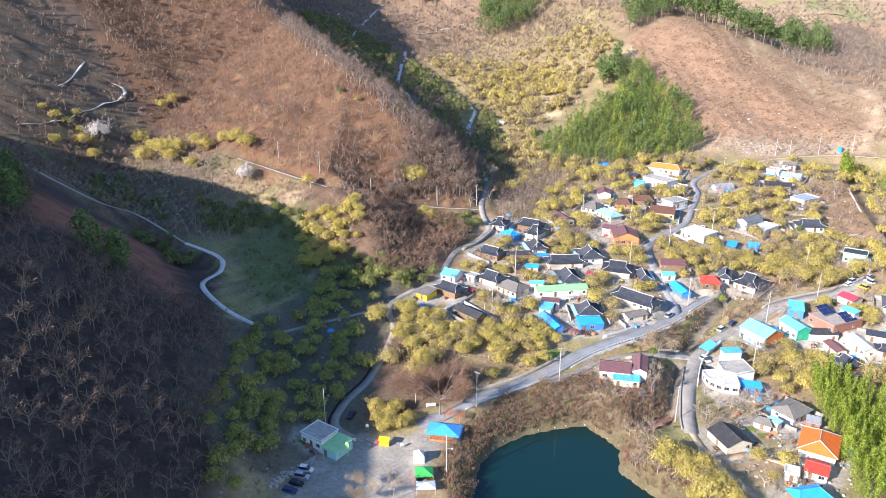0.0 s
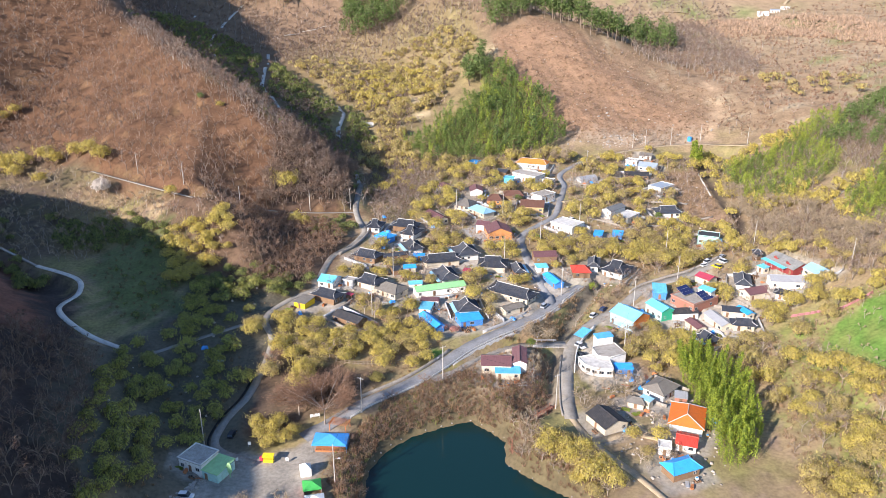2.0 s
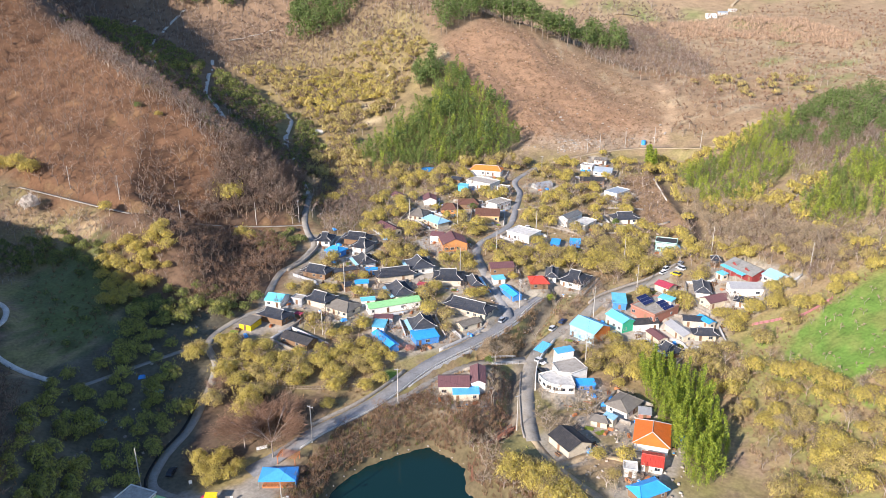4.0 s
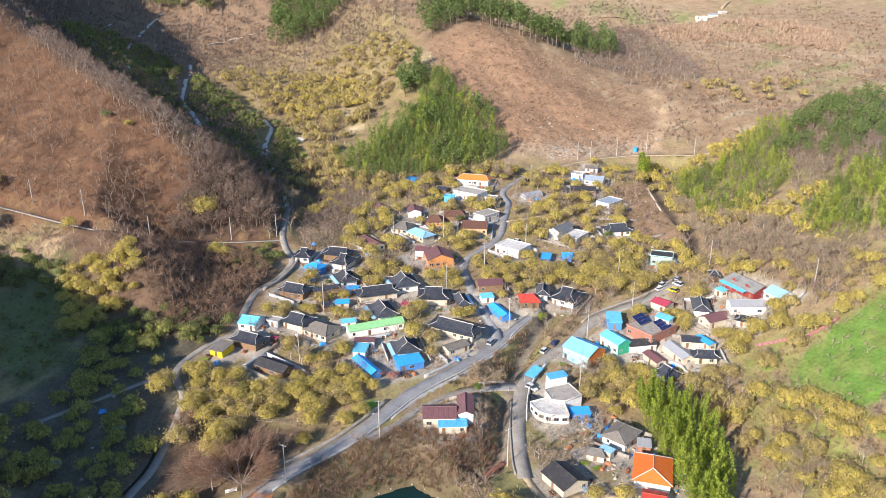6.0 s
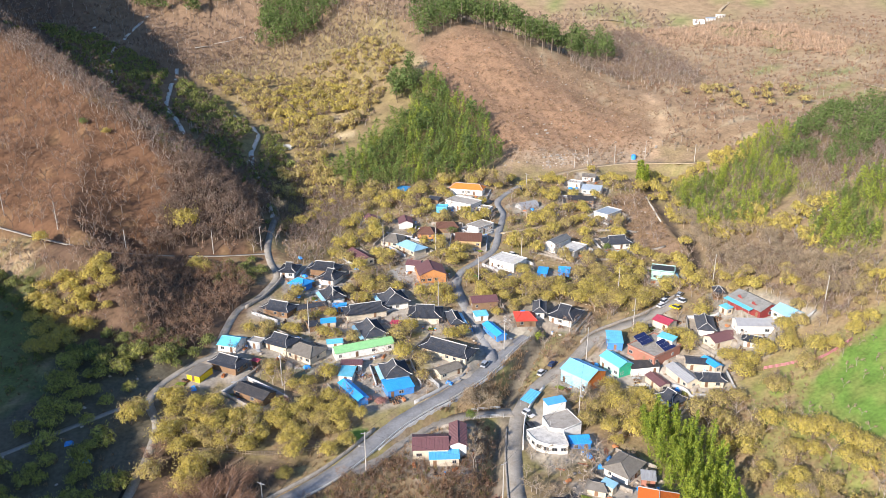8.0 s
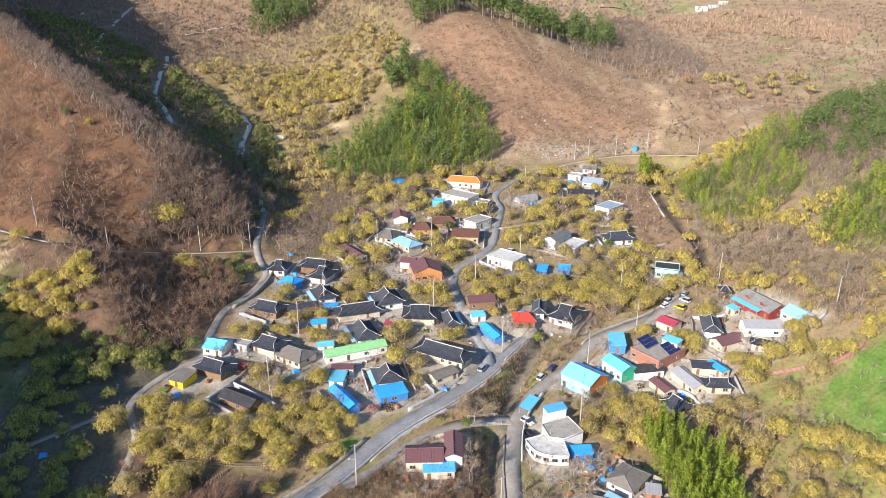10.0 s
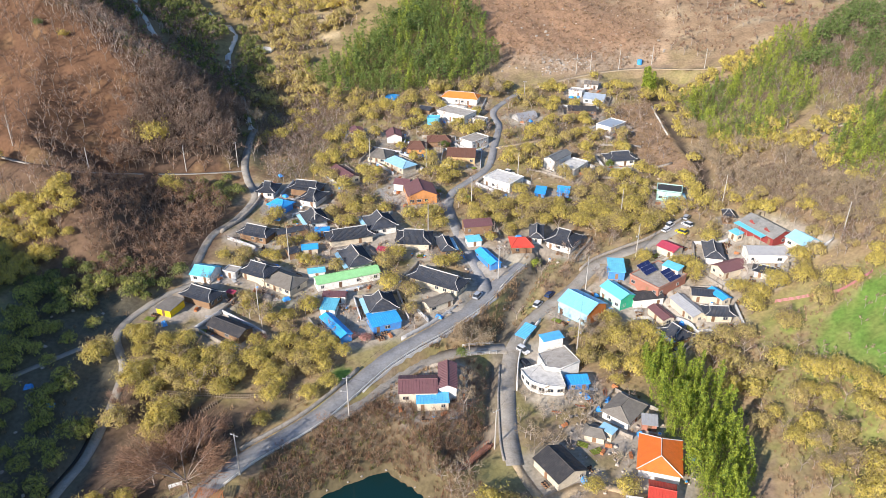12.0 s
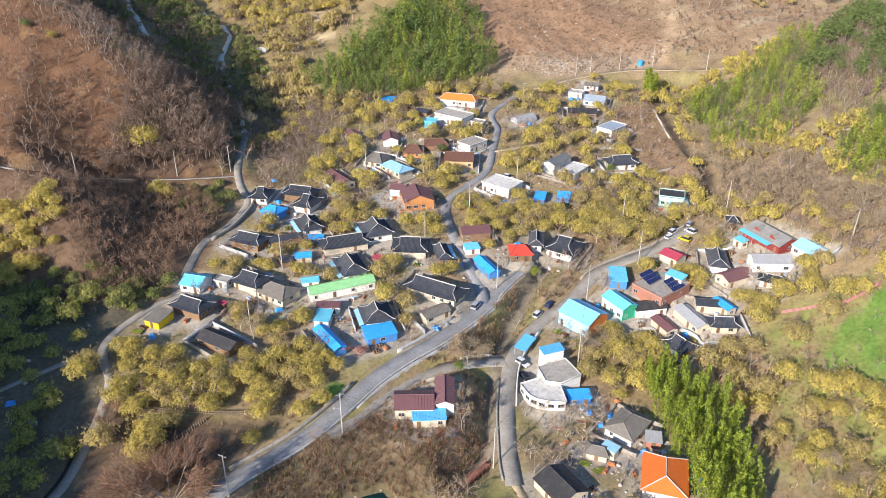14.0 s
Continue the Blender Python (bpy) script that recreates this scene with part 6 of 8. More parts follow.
stand("ridge_back_wood", BARE_FAR, scatter(RIDGE_BACK, 4.4, 0.6, 0.8), 0.7, 1.2, (M_GREYBARK, M_TWIG), ("limbs", "twigs"), "leafless trees on the shaded side of the ridge", "trees")
stand("ridge_back_shrubs", BLOSSOM_FAR, scatter(RIDGE_BACK, 9, 0.6, 0.5), 0.5, 0.9, (M_BARK, M_SHADE_OLIVE), ("limbs", "leaves"), "olive-green shrubs in the ridge's shade", "trees")
stand("far_left_wood", BARE_FAR, scatter(FAR_LEFT, 6.5, 1.0, 0.9, (BOWL_LAND,)), 0.8, 1.3, (M_BARK, M_TWIG), ("limbs", "twigs"), "leafless woods on the far shaded hills", "trees")
stand("far_back_wood", BARE_FAR, scatter(FAR_BACK, 7.8, 1.0, 0.9, (VALLEY_SHADE,)), 0.8, 1.35, WOODY, ("limbs", "twigs"), "leafless woods on the far valley slopes", "trees")
stand("valley_bare_trees", BARE_FAR, np.concatenate([scatter(VALLEY_LAND, 5.5, 1.0, 0.85, (BAMBOO_MID, *CLEARINGS)), scatter(VALLEY_SHADE, 7, 1.0, 0.6), scatter(GROVE_FOOT, 5, 1.0, 0.7), scatter(VALLEY_HEAD, 6.0, 1.0, 0.8)]), 0.6, 1.1, WOODY, ("limbs", "twigs"), "leafless brown trees among the valley orchards", "trees")
BELT = [(253, 572), (287, 640), (330, 690), (359, 690), (358, 614), (351, 550), (330, 523), (296, 550)]
REEDS = [(364, 707), (512, 659), (511, 578), (478, 551), (440, 600), (406, 630), (358, 636)]
stand("ridge_flank_wood", BARE, scatter(BELT, 4.6, 0.5, 0.9), 0.8, 1.4, (M_GREYBARK, M_TWIG), ("limbs", "twigs"), "dense purple-brown leafless wood on the ridge's flank", "trees")
stand("upland_reeds", BRUSH, scatter(REEDS, 3.2, 0.5, 0.9), 1.5, 3.0, (M_REED,), ("stems",), "pale dry reeds in a belt on the upland", "brush")
stand("far_right_wood", BARE_FAR, scatter(BACK_RIGHT, 6.2, 1.0, 0.7, (BELT, REEDS)), 0.4, 1.1, (M_GREYBARK, M_TANTWIG), ("limbs", "twigs"), "leafless scrub wood on the upland", "trees")
stand("slope_wood", BARE, np.concatenate([scatter(SLOPE_WOOD, 5.0, 1.0, 0.8, (BAMBOO_EAST,)), scatter([(288, 366), (332, 352), (272, 284), (260, 310)], 4.2, 1.0, 0.9)]), 0.6, 1.1, WOODY, ("limbs", "twigs"), "leafless brown trees on the side hill", "trees")
stand("village_bare_trees", BARE, np.concatenate([scatter(BROWN_PLOT, 3.6, 1.2, 0.9), scatter(VILLAGE_LAND, 8, 1.6, 0.5), scatter(VILLAGE_LAND, 9, 1.4, 0.6), scatter(MIDDLE_BAND, 6, 1.2, 0.6), scatter(RIGHT_SLOPE, 5.5, 1.2, 0.6, (FIELD, BAMBOO_FRONT)), scatter(ORCHARD, 7, 1, 0.5), scatter([(205, 230), (206, 330), (225, 330), (250, 300), (250, 235)], 5, 1.5, 0.8), scatter([(28, 380), (30, 432), (60, 430), (66, 395), (40, 380)], 5, 1.5, 0.8), scatter(STREAM_SIDE, 6, 0.5, 0.3), scatter(RIGHT_VILLAGE, 9, 1.2, 0.5, (BAMBOO_FRONT,))]), 0.55, 1.0, WOODY, ("limbs", "twigs"), "leafless grey-brown trees among the houses", "trees")
stand("bank_shrubs", [bare_tree(s, 130, 5.0, 3.6, 0.05) for s in (97, 98, 99)], np.concatenate([scatter(BANK, 2.6, 0.3, 0.85), scatter(STREAM_SIDE, 3.6, 0.3, 0.3), scatter([(60, 207), (72, 212), (78, 222), (84, 240), (78, 240), (72, 228), (60, 216)], 3, 0.4, 0.7), scatter([(-16, 214), (-2, 216), (4, 224), (-8, 230), (-16, 224)], 3, 0.5, 0.8)]), 0.35, 0.75, (M_BARK, M_RUSTTWIG), ("limbs", "twigs"), "reddish-brown leafless shrubs on the pond's bank", "shrubs")
stand("bank_weeds", BRUSH_FINE, scatter(BANK, 1.7, 0.3, 0.75), 0.6, 1.3, (M_BRUSH,), ("stems",), "tan dry weeds on the pond's bank", "brush")
stand("bank_straw", BRUSH_FINE, ragged(scatter(BANK, 1.9, 0.3, 0.8), 12, 0.1), 0.5, 1.1, (M_SHADE_OLIVE,), ("stems",), "olive-green grass tufts on the pond's bank", "brush")
stand("bank_brush", BRUSH_FINE, np.concatenate([scatter([(57, 202), (55, 187), (60, 178), (68, 168), (78, 158), (74, 175), (68, 192), (66, 206)], 1.6, 0.3, 0.85), scatter(BANK, 1.6, 0.3, 0.8), scatter([(60, 207), (72, 212), (78, 222), (84, 240), (78, 240), (72, 228), (60, 216)], 1.8, 0.4, 0.8)]), 0.6, 1.2, (M_TANTWIG,), ("stems",), "dry brown brush on the pond's bank", "brush")
stand("stream_brush", BRUSH_FINE, scatter([(58, 243), (66, 247), (76, 253), (88, 261), (97, 270), (106, 276), (104, 266), (97, 256), (88, 249), (76, 247)], 1.6, 0.2, 0.9), 0.8, 1.7, (M_BRUSH,), ("stems",), "brown brush on the stream's steep bank", "brush")
stand("stream_shrubs", [bare_tree(s, 130, 5.0, 3.2, 0.06) for s in (87, 88)], np.concatenate([scatter([(58, 203), (56, 187), (61, 178), (69, 168), (78, 158), (74, 175), (68, 192), (66, 206)], 3.2, 0.3, 0.7), scatter([(64, 245), (76, 251), (84, 255), (84, 249), (72, 246)], 3.4, 0.4, 0.7), scatter([(82, 200), (86, 222), (98, 228), (112, 222), (106, 205), (95, 198)], 3.8, 0.6, 0.75), scatter([(86, 165), (84, 186), (100, 196), (112, 190), (108, 170)], 4.5, 0.6, 0.6)]), 0.5, 1.0, (M_GREYBARK, M_GREYTWIG), ("limbs", "twigs"), "grey leafless shrubs beside the stream and yards", "shrubs")
stand("field_saplings", BARE_FAR, scatter(FIELD, 6.2, 0.5, 0.85), 0.34, 0.52, (M_GREYBARK, M_GREYTWIG), ("limbs", "twigs"), "rows of small bare saplings in the green field", "trees")
stand("village_brush", BRUSH, np.concatenate([scatter(VILLAGE_LAND, 2.9, 0.4, 0.6), scatter(RIGHT_VILLAGE, 2.6, 0.4, 0.6), scatter(RIGHT_SLOPE, 1.9, 0.4, 0.6, (FIELD, BAMBOO_FRONT)), scatter(ORCHARD_SHADE, 3.5, 0.3, 0.6), scatter(STREAM_SIDE, 1.7, 0.2, 0.8), scatter(ORCHARD, 2.6, 0.3, 0.5), scatter([(-14, 238), (40, 236), (30, 226), (6, 214), (-16, 214)], 2.4, 0.3, 0.6), scatter([(46, 229), (60, 243), (84, 262), (92, 262), (84, 248), (66, 232), (52, 222)], 1.5, 0.2, 0.85)]), 0.4, 1.0, (M_BRUSH,), ("stems",), "dry grass and brush between the plots", "brush")
stand("village_straw", BRUSH, np.concatenate([scatter(VILLAGE_LAND, 3.6, 0.5, 0.6), scatter(RIGHT_SLOPE, 3.4, 0.5, 0.6, (FIELD, BAMBOO_FRONT)), scatter([(30, 221), (60, 240), (84, 256), (92, 262), (86, 250), (64, 240), (46, 226)], 1.7, 0.25, 0.85)]), 0.35, 0.9, (M_REED,), ("stems",), "pale dry grass between the plots and along the road", "brush")
stand("cleared_scrub", BARE_FAR, np.concatenate([ragged(scatter(CLEARED, 4.4, 0.5, 0.9), 27, 0.3), scatter([(262, 450), (300, 440), (340, 520), (300, 545), (290, 500)], 5.0, 0.5, 0.7)]), 0.15, 0.5, (M_TANTWIG, M_TANTWIG), ("limbs", "twigs"), "low brown leafless scrub on the cleared slope", "shrubs")
stand("cleared_straw", BRUSH, scatter(CLEARED, 3.6, 0.4, 0.7), 0.4, 1.1, (M_REED,), ("stems",), "pale dry grass tufts on the cleared slope", "brush")
stand("cleared_brush", BRUSH, scatter(CLEARED, 2.5, 0.4, 0.85), 0.3, 1.0, (M_BRUSH,), ("stems",), "low dry scrub on the cleared slope", "brush")
stand("pine_wood", [pine_tree(s, 320, 10.0, 0.36) for s in range(64, 69)], np.concatenate([scatter([(146, 604), (190, 614), (228, 590), (262, 584), (302, 588), (302, 622), (235, 640), (190, 660), (146, 640)], 7.2, 0, 0.9), scatter([(32, 706), (46, 685), (65, 688), (91, 703), (100, 729), (43, 774)], 8, 0, 0.95), scatter([(-80, 800), (-30, 770), (20, 775), (30, 800), (-40, 830)], 9, 0, 0.8)]), 1.3, 2.4, (M_BARK, M_PINE), ("trunks", "needles"), "dark green pine wood on the ridge top", "trees")
stand("side_pines", [pine_tree(s, 320, 9.0, 0.34) for s in range(64, 69)], ragged(scatter([(284, 372), (282, 328), (300, 318), (339, 352), (372, 391), (372, 440), (333, 418), (306, 396)], 6.6, 0, 0.9), 20, 0.45), 0.9, 1.7, (M_BARK, M_PINE), ("trunks", "needles"), "layered green pines on the side hill", "trees")
stand("hill_pines", PINE, np.concatenate([scatter([(112, 528), (132, 545), (128, 562), (108, 556)], 5.5, 0), scatter(BAMBOO_MID, 12, 0, 0.6), scatter([(-165, 272), (-150, 262), (-132, 222), (-140, 218), (-162, 256)], 6, 0, 0.8), scatter([(-122, 246), (-104, 236), (-108, 224), (-124, 232)], 5, 0, 0.95)]), 1.0, 1.6, (M_BARK, M_PINE), ("trunks", "needles"), "scattered dark green pines on the slopes", "trees")


# single trees with a look of their own
bowl_yellow = ((-170, 415, 2.17), (-164, 420, 2.46), (-158, 416, 2.32), (-150, 415, 2.03), (-139, 417, 1.89), (-133, 412, 1.74), (-120, 407, 1.89), (-112, 401, 1.74), (-106, 396, 1.89), (-178, 433, 1.74), (-203, 414, 1.74), (-196, 410, 1.45), (-214, 405, 1.45), (-134, 388, 1.45), (-152, 408, 1.74), (-174, 464, 1.59), (-168, 468, 1.30), (-14, 374, 2.46))
for_yellow = ((-22, 209, 1.1), (-15, 209, 1.0), (-19.5, 199.5, 0.8), (-10, 227, 1.3), (-6, 230, 1.2), (-8, 224, 1.1), (-21, 204, 1.0), (-17.5, 201, 1.0), (-13.5, 201.5, 0.95), (-17, 206, 1.1), (-11, 205, 0.9), (-10, 352, 1.5), (-6, 349, 1.3), (-66, 352, 1.2), (-48, 420, 0.8))

def lone_tree(name, arrays, mats, x, y, size, label, words=("branchwork", "crown")):
    ob = tagged(new(name), label, "tree")
    ob.matrix_world = pose(x, y, gz(x, y), 0, 0, 37 * x) @ Matrix.Diagonal((size, size, size, 1))
    for (v, f), m, w in zip(arrays, mats, words):
        part(w, mesh_of(w, v, f, m), None, ob)["kind"] = "stuff"


GREAT = [bare_tree(s, 3200, 10.0, 7.5, 0.04, 9) for s in (90, 91, 92)]
TALL = [bare_tree(s, 420, 9.0, 3.2, 0.045) for s in (95, 96)]
for n_, (x_, y_, k_) in enumerate(((-1.0, 208, 1.6), (-9, 213, 1.15), (-18, 240, 0.5), (4, 222, 0.75), (-4, 219, 0.8))):
    lone_tree("great_bare_tree", GREAT[n_ % 3], (M_GREYBARK, M_TANTWIG), x_, y_, k_, "broad leafless old tree with reddish-brown twigs", ("branchwork", "twig_crown"))
for n_, (x_, y_, k_) in enumerate(((80.5, 246.5, 1.15), (70.5, 219, 0.95), (27, 399, 1.2), (-22.5, 168, 0.9), (-13.5, 168, 0.85), (20, 264, 1.1), (146, 424, 1.2), (152, 428, 1.1), (118, 240, 0.8), (110, 244, 0.75), (73, 226, 0.8), (166, 170, 0.9), (122, 246, 0.7), (220, 319, 1.2), (222.6, 294, 1.4), (212, 331, 1.1), (221, 256, 1.3), (219, 274, 1.0), (152, 176, 1.0), (116, 243, 1.0))):
    lone_tree("bare_tree", TALL[n_ % 2] if n_ % 3 else GREAT[n_ % 3], (M_GREYBARK, M_GREYTWIG), x_, y_, k_ * (1 if n_ % 3 else 0.75), "tall leafless tree with pale grey twigs", ("branchwork", "twig_crown"))
for x_, y_, k_, m_, l_ in ((49.5, 252, 0.75, M_PINKBLOOM, "small tree with faded pink blossom"), (45.5, 254.5, 0.6, M_PINKBLOOM, "small tree with faded pink blossom"), (-198, 424, 2.4, M_WHITEBLOOM, "white blossoming tree on the slope"), (-102, 374, 1.8, M_WHITEBLOOM, "white blossoming tree on the slope"), (19, 258, 0.8, M_PINKBLOOM, "small tree with faded pink blossom"),
                           (116, 283, 0.8, M_LIME, "fresh green leafy shrub above the stream"), (106.5, 372, 0.9, M_BAMBOO, "dark green leafy tree beside the houses"), (172, 340, 0.8, M_BAMBOO, "round dark green tree before a house"), (-59, 430, 0.9, M_PINE, "single dark green bush on the bare slope"), (76, 240, 0.7, M_BAMBOO, "dark green bush beside the bridge")):
    lone_tree("leafy_tree", BLOSSOM[int(abs(x_)) % 5], (M_BARK, m_), x_, y_, k_, l_)
CYPRESS = joined([leaves_at(np.stack([np.cos(a) * r, np.sin(a) * r, h], 1), 0.32, np.random.default_rng(3)) for a, r, h in [(np.random.default_rng(4).uniform(0, 6.28, 700), 1.5 * np.sqrt(np.random.default_rng(5).random(700)) * (1.05 - np.linspace(0, 1, 700)) ** 0.5, 0.4 + 7.5 * np.linspace(0, 1, 700))]])
for x_, y_, k_ in ((12, 424, 1.2),):
    lone_tree("cypress", (prism((0, 0, -0.4), (0, 0, 5), 0.2, 0.06), CYPRESS), (M_BARK, M_PINE), x_, y_, k_, "narrow dark green conifer above the village lane")
TUFT = bamboo_plume(110, 620, 14.0, 0.36, 2.2)
for x_, y_, k_ in ((228.5, 410, 1.3), (231, 411, 1.1), (227, 412, 1.15)):
    lone_tree("bamboo_tuft", TUFT, (M_BAMBOO, M_FRESH), x_, y_, k_, "tall dense tuft of green bamboo beside the ditch", ("culms", "leaves"))
for x_, y_, k_ in bowl_yellow + for_yellow:
    lone_tree("blossom_tree", BLOSSOM[int(abs(x_)) % 5], (M_BARK, M_BLOSSOM), x_, y_, k_, "rounded fruit tree in yellow spring blossom", ("branchwork", "crown"))


# ---------------------------------------------------------------- walls, rails, bridges
def offset_line(line, off, gap=2.0):
    p = smooth_line(line, gap)
    d = np.gradient(p[:, :2], axis=0)
    d /= np.linalg.norm(d, axis=1)[:, None] + 1e-9
    out = p.copy()
    out[:, :2] += np.stack([-d[:, 1], d[:, 0]], 1) * off
    return out


def clip_line(p, test):
    return np.array([q for q in p if test(q)])


def band(name, p, half, low, high, mat_, label, category, kind="", parent=None):
    """A solid strip along a line: half as wide to each side, from low to high above the line."""
    d = np.gradient(p[:, :2], axis=0)
    d /= np.linalg.norm(d, axis=1)[:, None] + 1e-9
    n = np.stack([-d[:, 1], d[:, 0]], 1) * half
    k = len(p)
    rows = [np.column_stack([p[:, :2] + s * n, p[:, 2] + z]) for s, z in ((-1, low), (-1, high), (1, high), (1, low))]
    f = [(a * k + i, a * k + i + 1, ((a + 1) % 4) * k + i + 1, ((a + 1) % 4) * k + i) for a in range(4) for i in range(k - 1)]
    f += [(0, k, 2 * k, 3 * k), (k - 1, 4 * k - 1, 3 * k - 1, 2 * k - 1)]
    ob = new(name, mesh_of(name, np.concatenate(rows), np.array(f), mat_))
    if parent:
        ob.parent = parent
        return ob
    return tagged(ob, label, category, kind=kind)


def guard_rail(p, label, height=0.85, mat_=None):
    """Posts with two rails along a line."""
    mat_ = mat_ or M_WHITEPAINT
    rail = thing("guard_rail", 0, 0, 0, 0, label, "guard rail")
    post = Soup().box(-0.07, -0.07, -0.3, 0.07, 0.07, height + 0.05).mesh("post", mat_)
    for q in p[::2]:
        part("post", post, None, rail).location = q
    for h in (height * 0.55, height):
        band("rail", p, 0.06, h - 0.08, h + 0.08, mat_, "", "", parent=rail)
    return rail


M_WHITEPAINT = material("white_road_paint", (0.66, 0.66, 0.64), 0.6, 0.08, 1.0, 4, stain=((0.3, 0.25, 0.2), 1.0, 0.3))
main_side = offset_line(MAIN_ROAD[1], -3.0)
guard_rail(clip_line(main_side, lambda q: 6 < q[0] < 97.5 and q[1] < 271), "low white steel guard rail along the road's edge")
wall_run = clip_line(offset_line(MAIN_ROAD[1], -3.3), lambda q: 44 < q[0] < 97 and q[1] < 272)
band("retaining_wall", wall_run, 0.25, -5.5, 0.12, M_CONCRETE_WALL, "grey concrete retaining wall below the main road", "wall", "structure")
guard_rail(offset_line(SPUR_ROAD[1], -2.0)[2:], "low white steel guard rail along the spur")
band("retaining_wall", offset_line(SPUR_ROAD[1], -2.3)[1:], 0.25, -6.5, 0.12, M_CONCRETE_WALL, "tall grey concrete wall above the stream", "wall", "structure")
wall_run = clip_line(offset_line(MAIN_ROAD[1], 3.6), lambda q: 10 < q[0] < 46 and q[1] < 246)
band("stone_wall", wall_run, 0.35, -0.8, 0.95, M_STONE, "low rough stone wall along the orchard", "wall", "structure")
wall_run = clip_line(offset_line(MAIN_ROAD[1], 3.6), lambda q: 60 < q[0] < 82 and q[1] < 272)
band("yard_wall", wall_run, 0.15, -0.8, 1.3, M_CONCRETE_WALL, "grey concrete yard wall beside the road", "wall", "structure")
wall_run = clip_line(offset_line(RIGHT_ROAD[1], 2.6), lambda q: 200 < q[1] < 240)
band("stream_wall", wall_run, 0.3, -3.2, 0.25, M_STONE, "stone stream wall beside the lane", "wall", "structure")
wall_run = clip_line(offset_line(RIGHT_ROAD[1], -2.7), lambda q: 226 < q[1] < 256)
band("yard_wall", wall_run, 0.18, -0.8, 1.3, WALL["white"], "white curved yard wall along the lane", "wall", "structure")
for off in (-2.35, 2.35):
    guard_rail(clip_line(offset_line(LOWER_ROAD[1], off, 1.0), lambda q: 78 < q[0] < 89), "grey steel bridge railing over the stream", 1.0, M_STEEL)
wall_run = clip_line(offset_line(RIGHT_ROAD[1], 2.8), lambda q: 130 < q[0] < 182)
band("stone_wall", wall_run, 0.3, -0.8, 0.9, M_STONE, "low dry-stone wall along the upper lane", "wall", "structure")
wall_run = clip_line(offset_line(VILLAGE_LANE[1], 2.2), lambda q: 318 < q[1] < 350)
band("stone_wall", wall_run, 0.3, -0.8, 1.1, M_STONE, "low dry-stone wall along the village lane", "wall", "structure")
wall_run = clip_line(offset_line(ORCHARD_LANE[1], 2.0), lambda q: 200 < q[1] < 236)
M_BLACK = material("black_rubber", (0.02, 0.02, 0.022), 0.7, 0.1)
band("drain_channel", wall_run, 0.35, -0.3, 0.10, M_BLACK, "black drain channel beside the orchard lane", "drain", "structure")


def drape(points, gap=4.0):
    p = smooth_line([(x, y, 0) for x, y in points], gap)
    p[:, 2] = ground_z(p[:, 0].copy(), p[:, 1].copy()) + 0.12
    return p


def trail(points, half, mat_, label):
    band("path_trail", drape(points), half, -0.3, 0.06, mat_, label, "path", "structure")


trail(((-60, 790), (-78, 723), (-80, 688), (-77, 645), (-68, 590), (-66, 568)), 1.3, M_PALE_PATH, "pale footpath up the shaded valley")
trail(FLANK_TRAIL, 1.4, M_PALE_PATH, "pale footpath on the valley's shaded flank")
trail(VALLEY_TRAIL, 1.5, M_PALE_PATH, "pale lane into the upper valley")
tin = thing("tin_shed", 37, 505, gz(37, 505), -32, "long low shed with a pale tin roof in the orchard", "shed")
part("wall", Soup().box(-5.6, -1.7, -0.6, 5.6, 1.7, 2.0), WALL["greywall"], tin)
part("roof", Soup().slab([(-6, -2.1, 2.0), (6, -2.1, 2.0), (6, 2.1, 2.6), (-6, 2.1, 2.6)], 0.08), ROOF["whiteroof"], tin)
part("door", Soup().box(-0.5, -1.76, -0.1, 0.5, -1.7, 1.8), M_DOOR, tin)
trail(((37, 563), (76, 589), (97, 583), (104, 594)), 1.3, M_PALE_PATH, "pale dirt track across the yellow slope")
trail(((-121, 699), (-98, 775)), 1.2, M_PALE_PATH, "pale path high in the shaded valley")
trail(((-20, 728), (-8, 734), (23, 738)), 1.2, M_PALE_PATH, "pale path at the valley's head")
trail(((400, 621), (420, 586), (435, 550), (444, 516), (446, 482), (470, 440)), 1.9, M_DIRT_PATH, "pale dirt road on the upland")
trail(((353, 734), (417, 706), (426, 687), (470, 715), (520, 760)), 1.6, M_DIRT_PATH, "pale dirt road by the far farm")
trail(((395, 644), (435, 668), (462, 673)), 1.3, M_DIRT_PATH, "pale dirt track to the far farm")
trail(((-232, 404), (-221, 416), (-208, 438), (-196, 458), (-198, 467), (-204, 465)), 1.1, M_PALE_PATH, "pale winding path on the shaded hill")
trail(((-226, 440), (-222, 452), (-220, 468)), 0.8, M_PALE_PATH, "short pale path on the shaded hill")
trail(((-120, 540), (-108, 543), (-98, 536), (-92, 524)), 0.9, M_CONCRETE_PATH, "short pale path on the ridge")
trail(((236, 294), (242, 302), (252, 306), (262, 300)), 1.1, M_CONCRETE_PATH, "pale path between the bamboo")
band("ditch_wall", drape(((224.8, 399), (221.5, 388), (217.8, 376), (214.6, 365))), 0.3, -1.2, 0.4, M_PALE_PATH, "pale concrete wall beside the open ditch", "wall", "structure")
trail(((106, 180), (96, 188), (86, 187), (79, 186)), 1.3, M_DIRT_PATH, "pale dirt yard drive")
trail(((130, 369), (150, 372), (170, 378)), 1.0, M_DIRT_PATH, "pale dirt track between the plots")


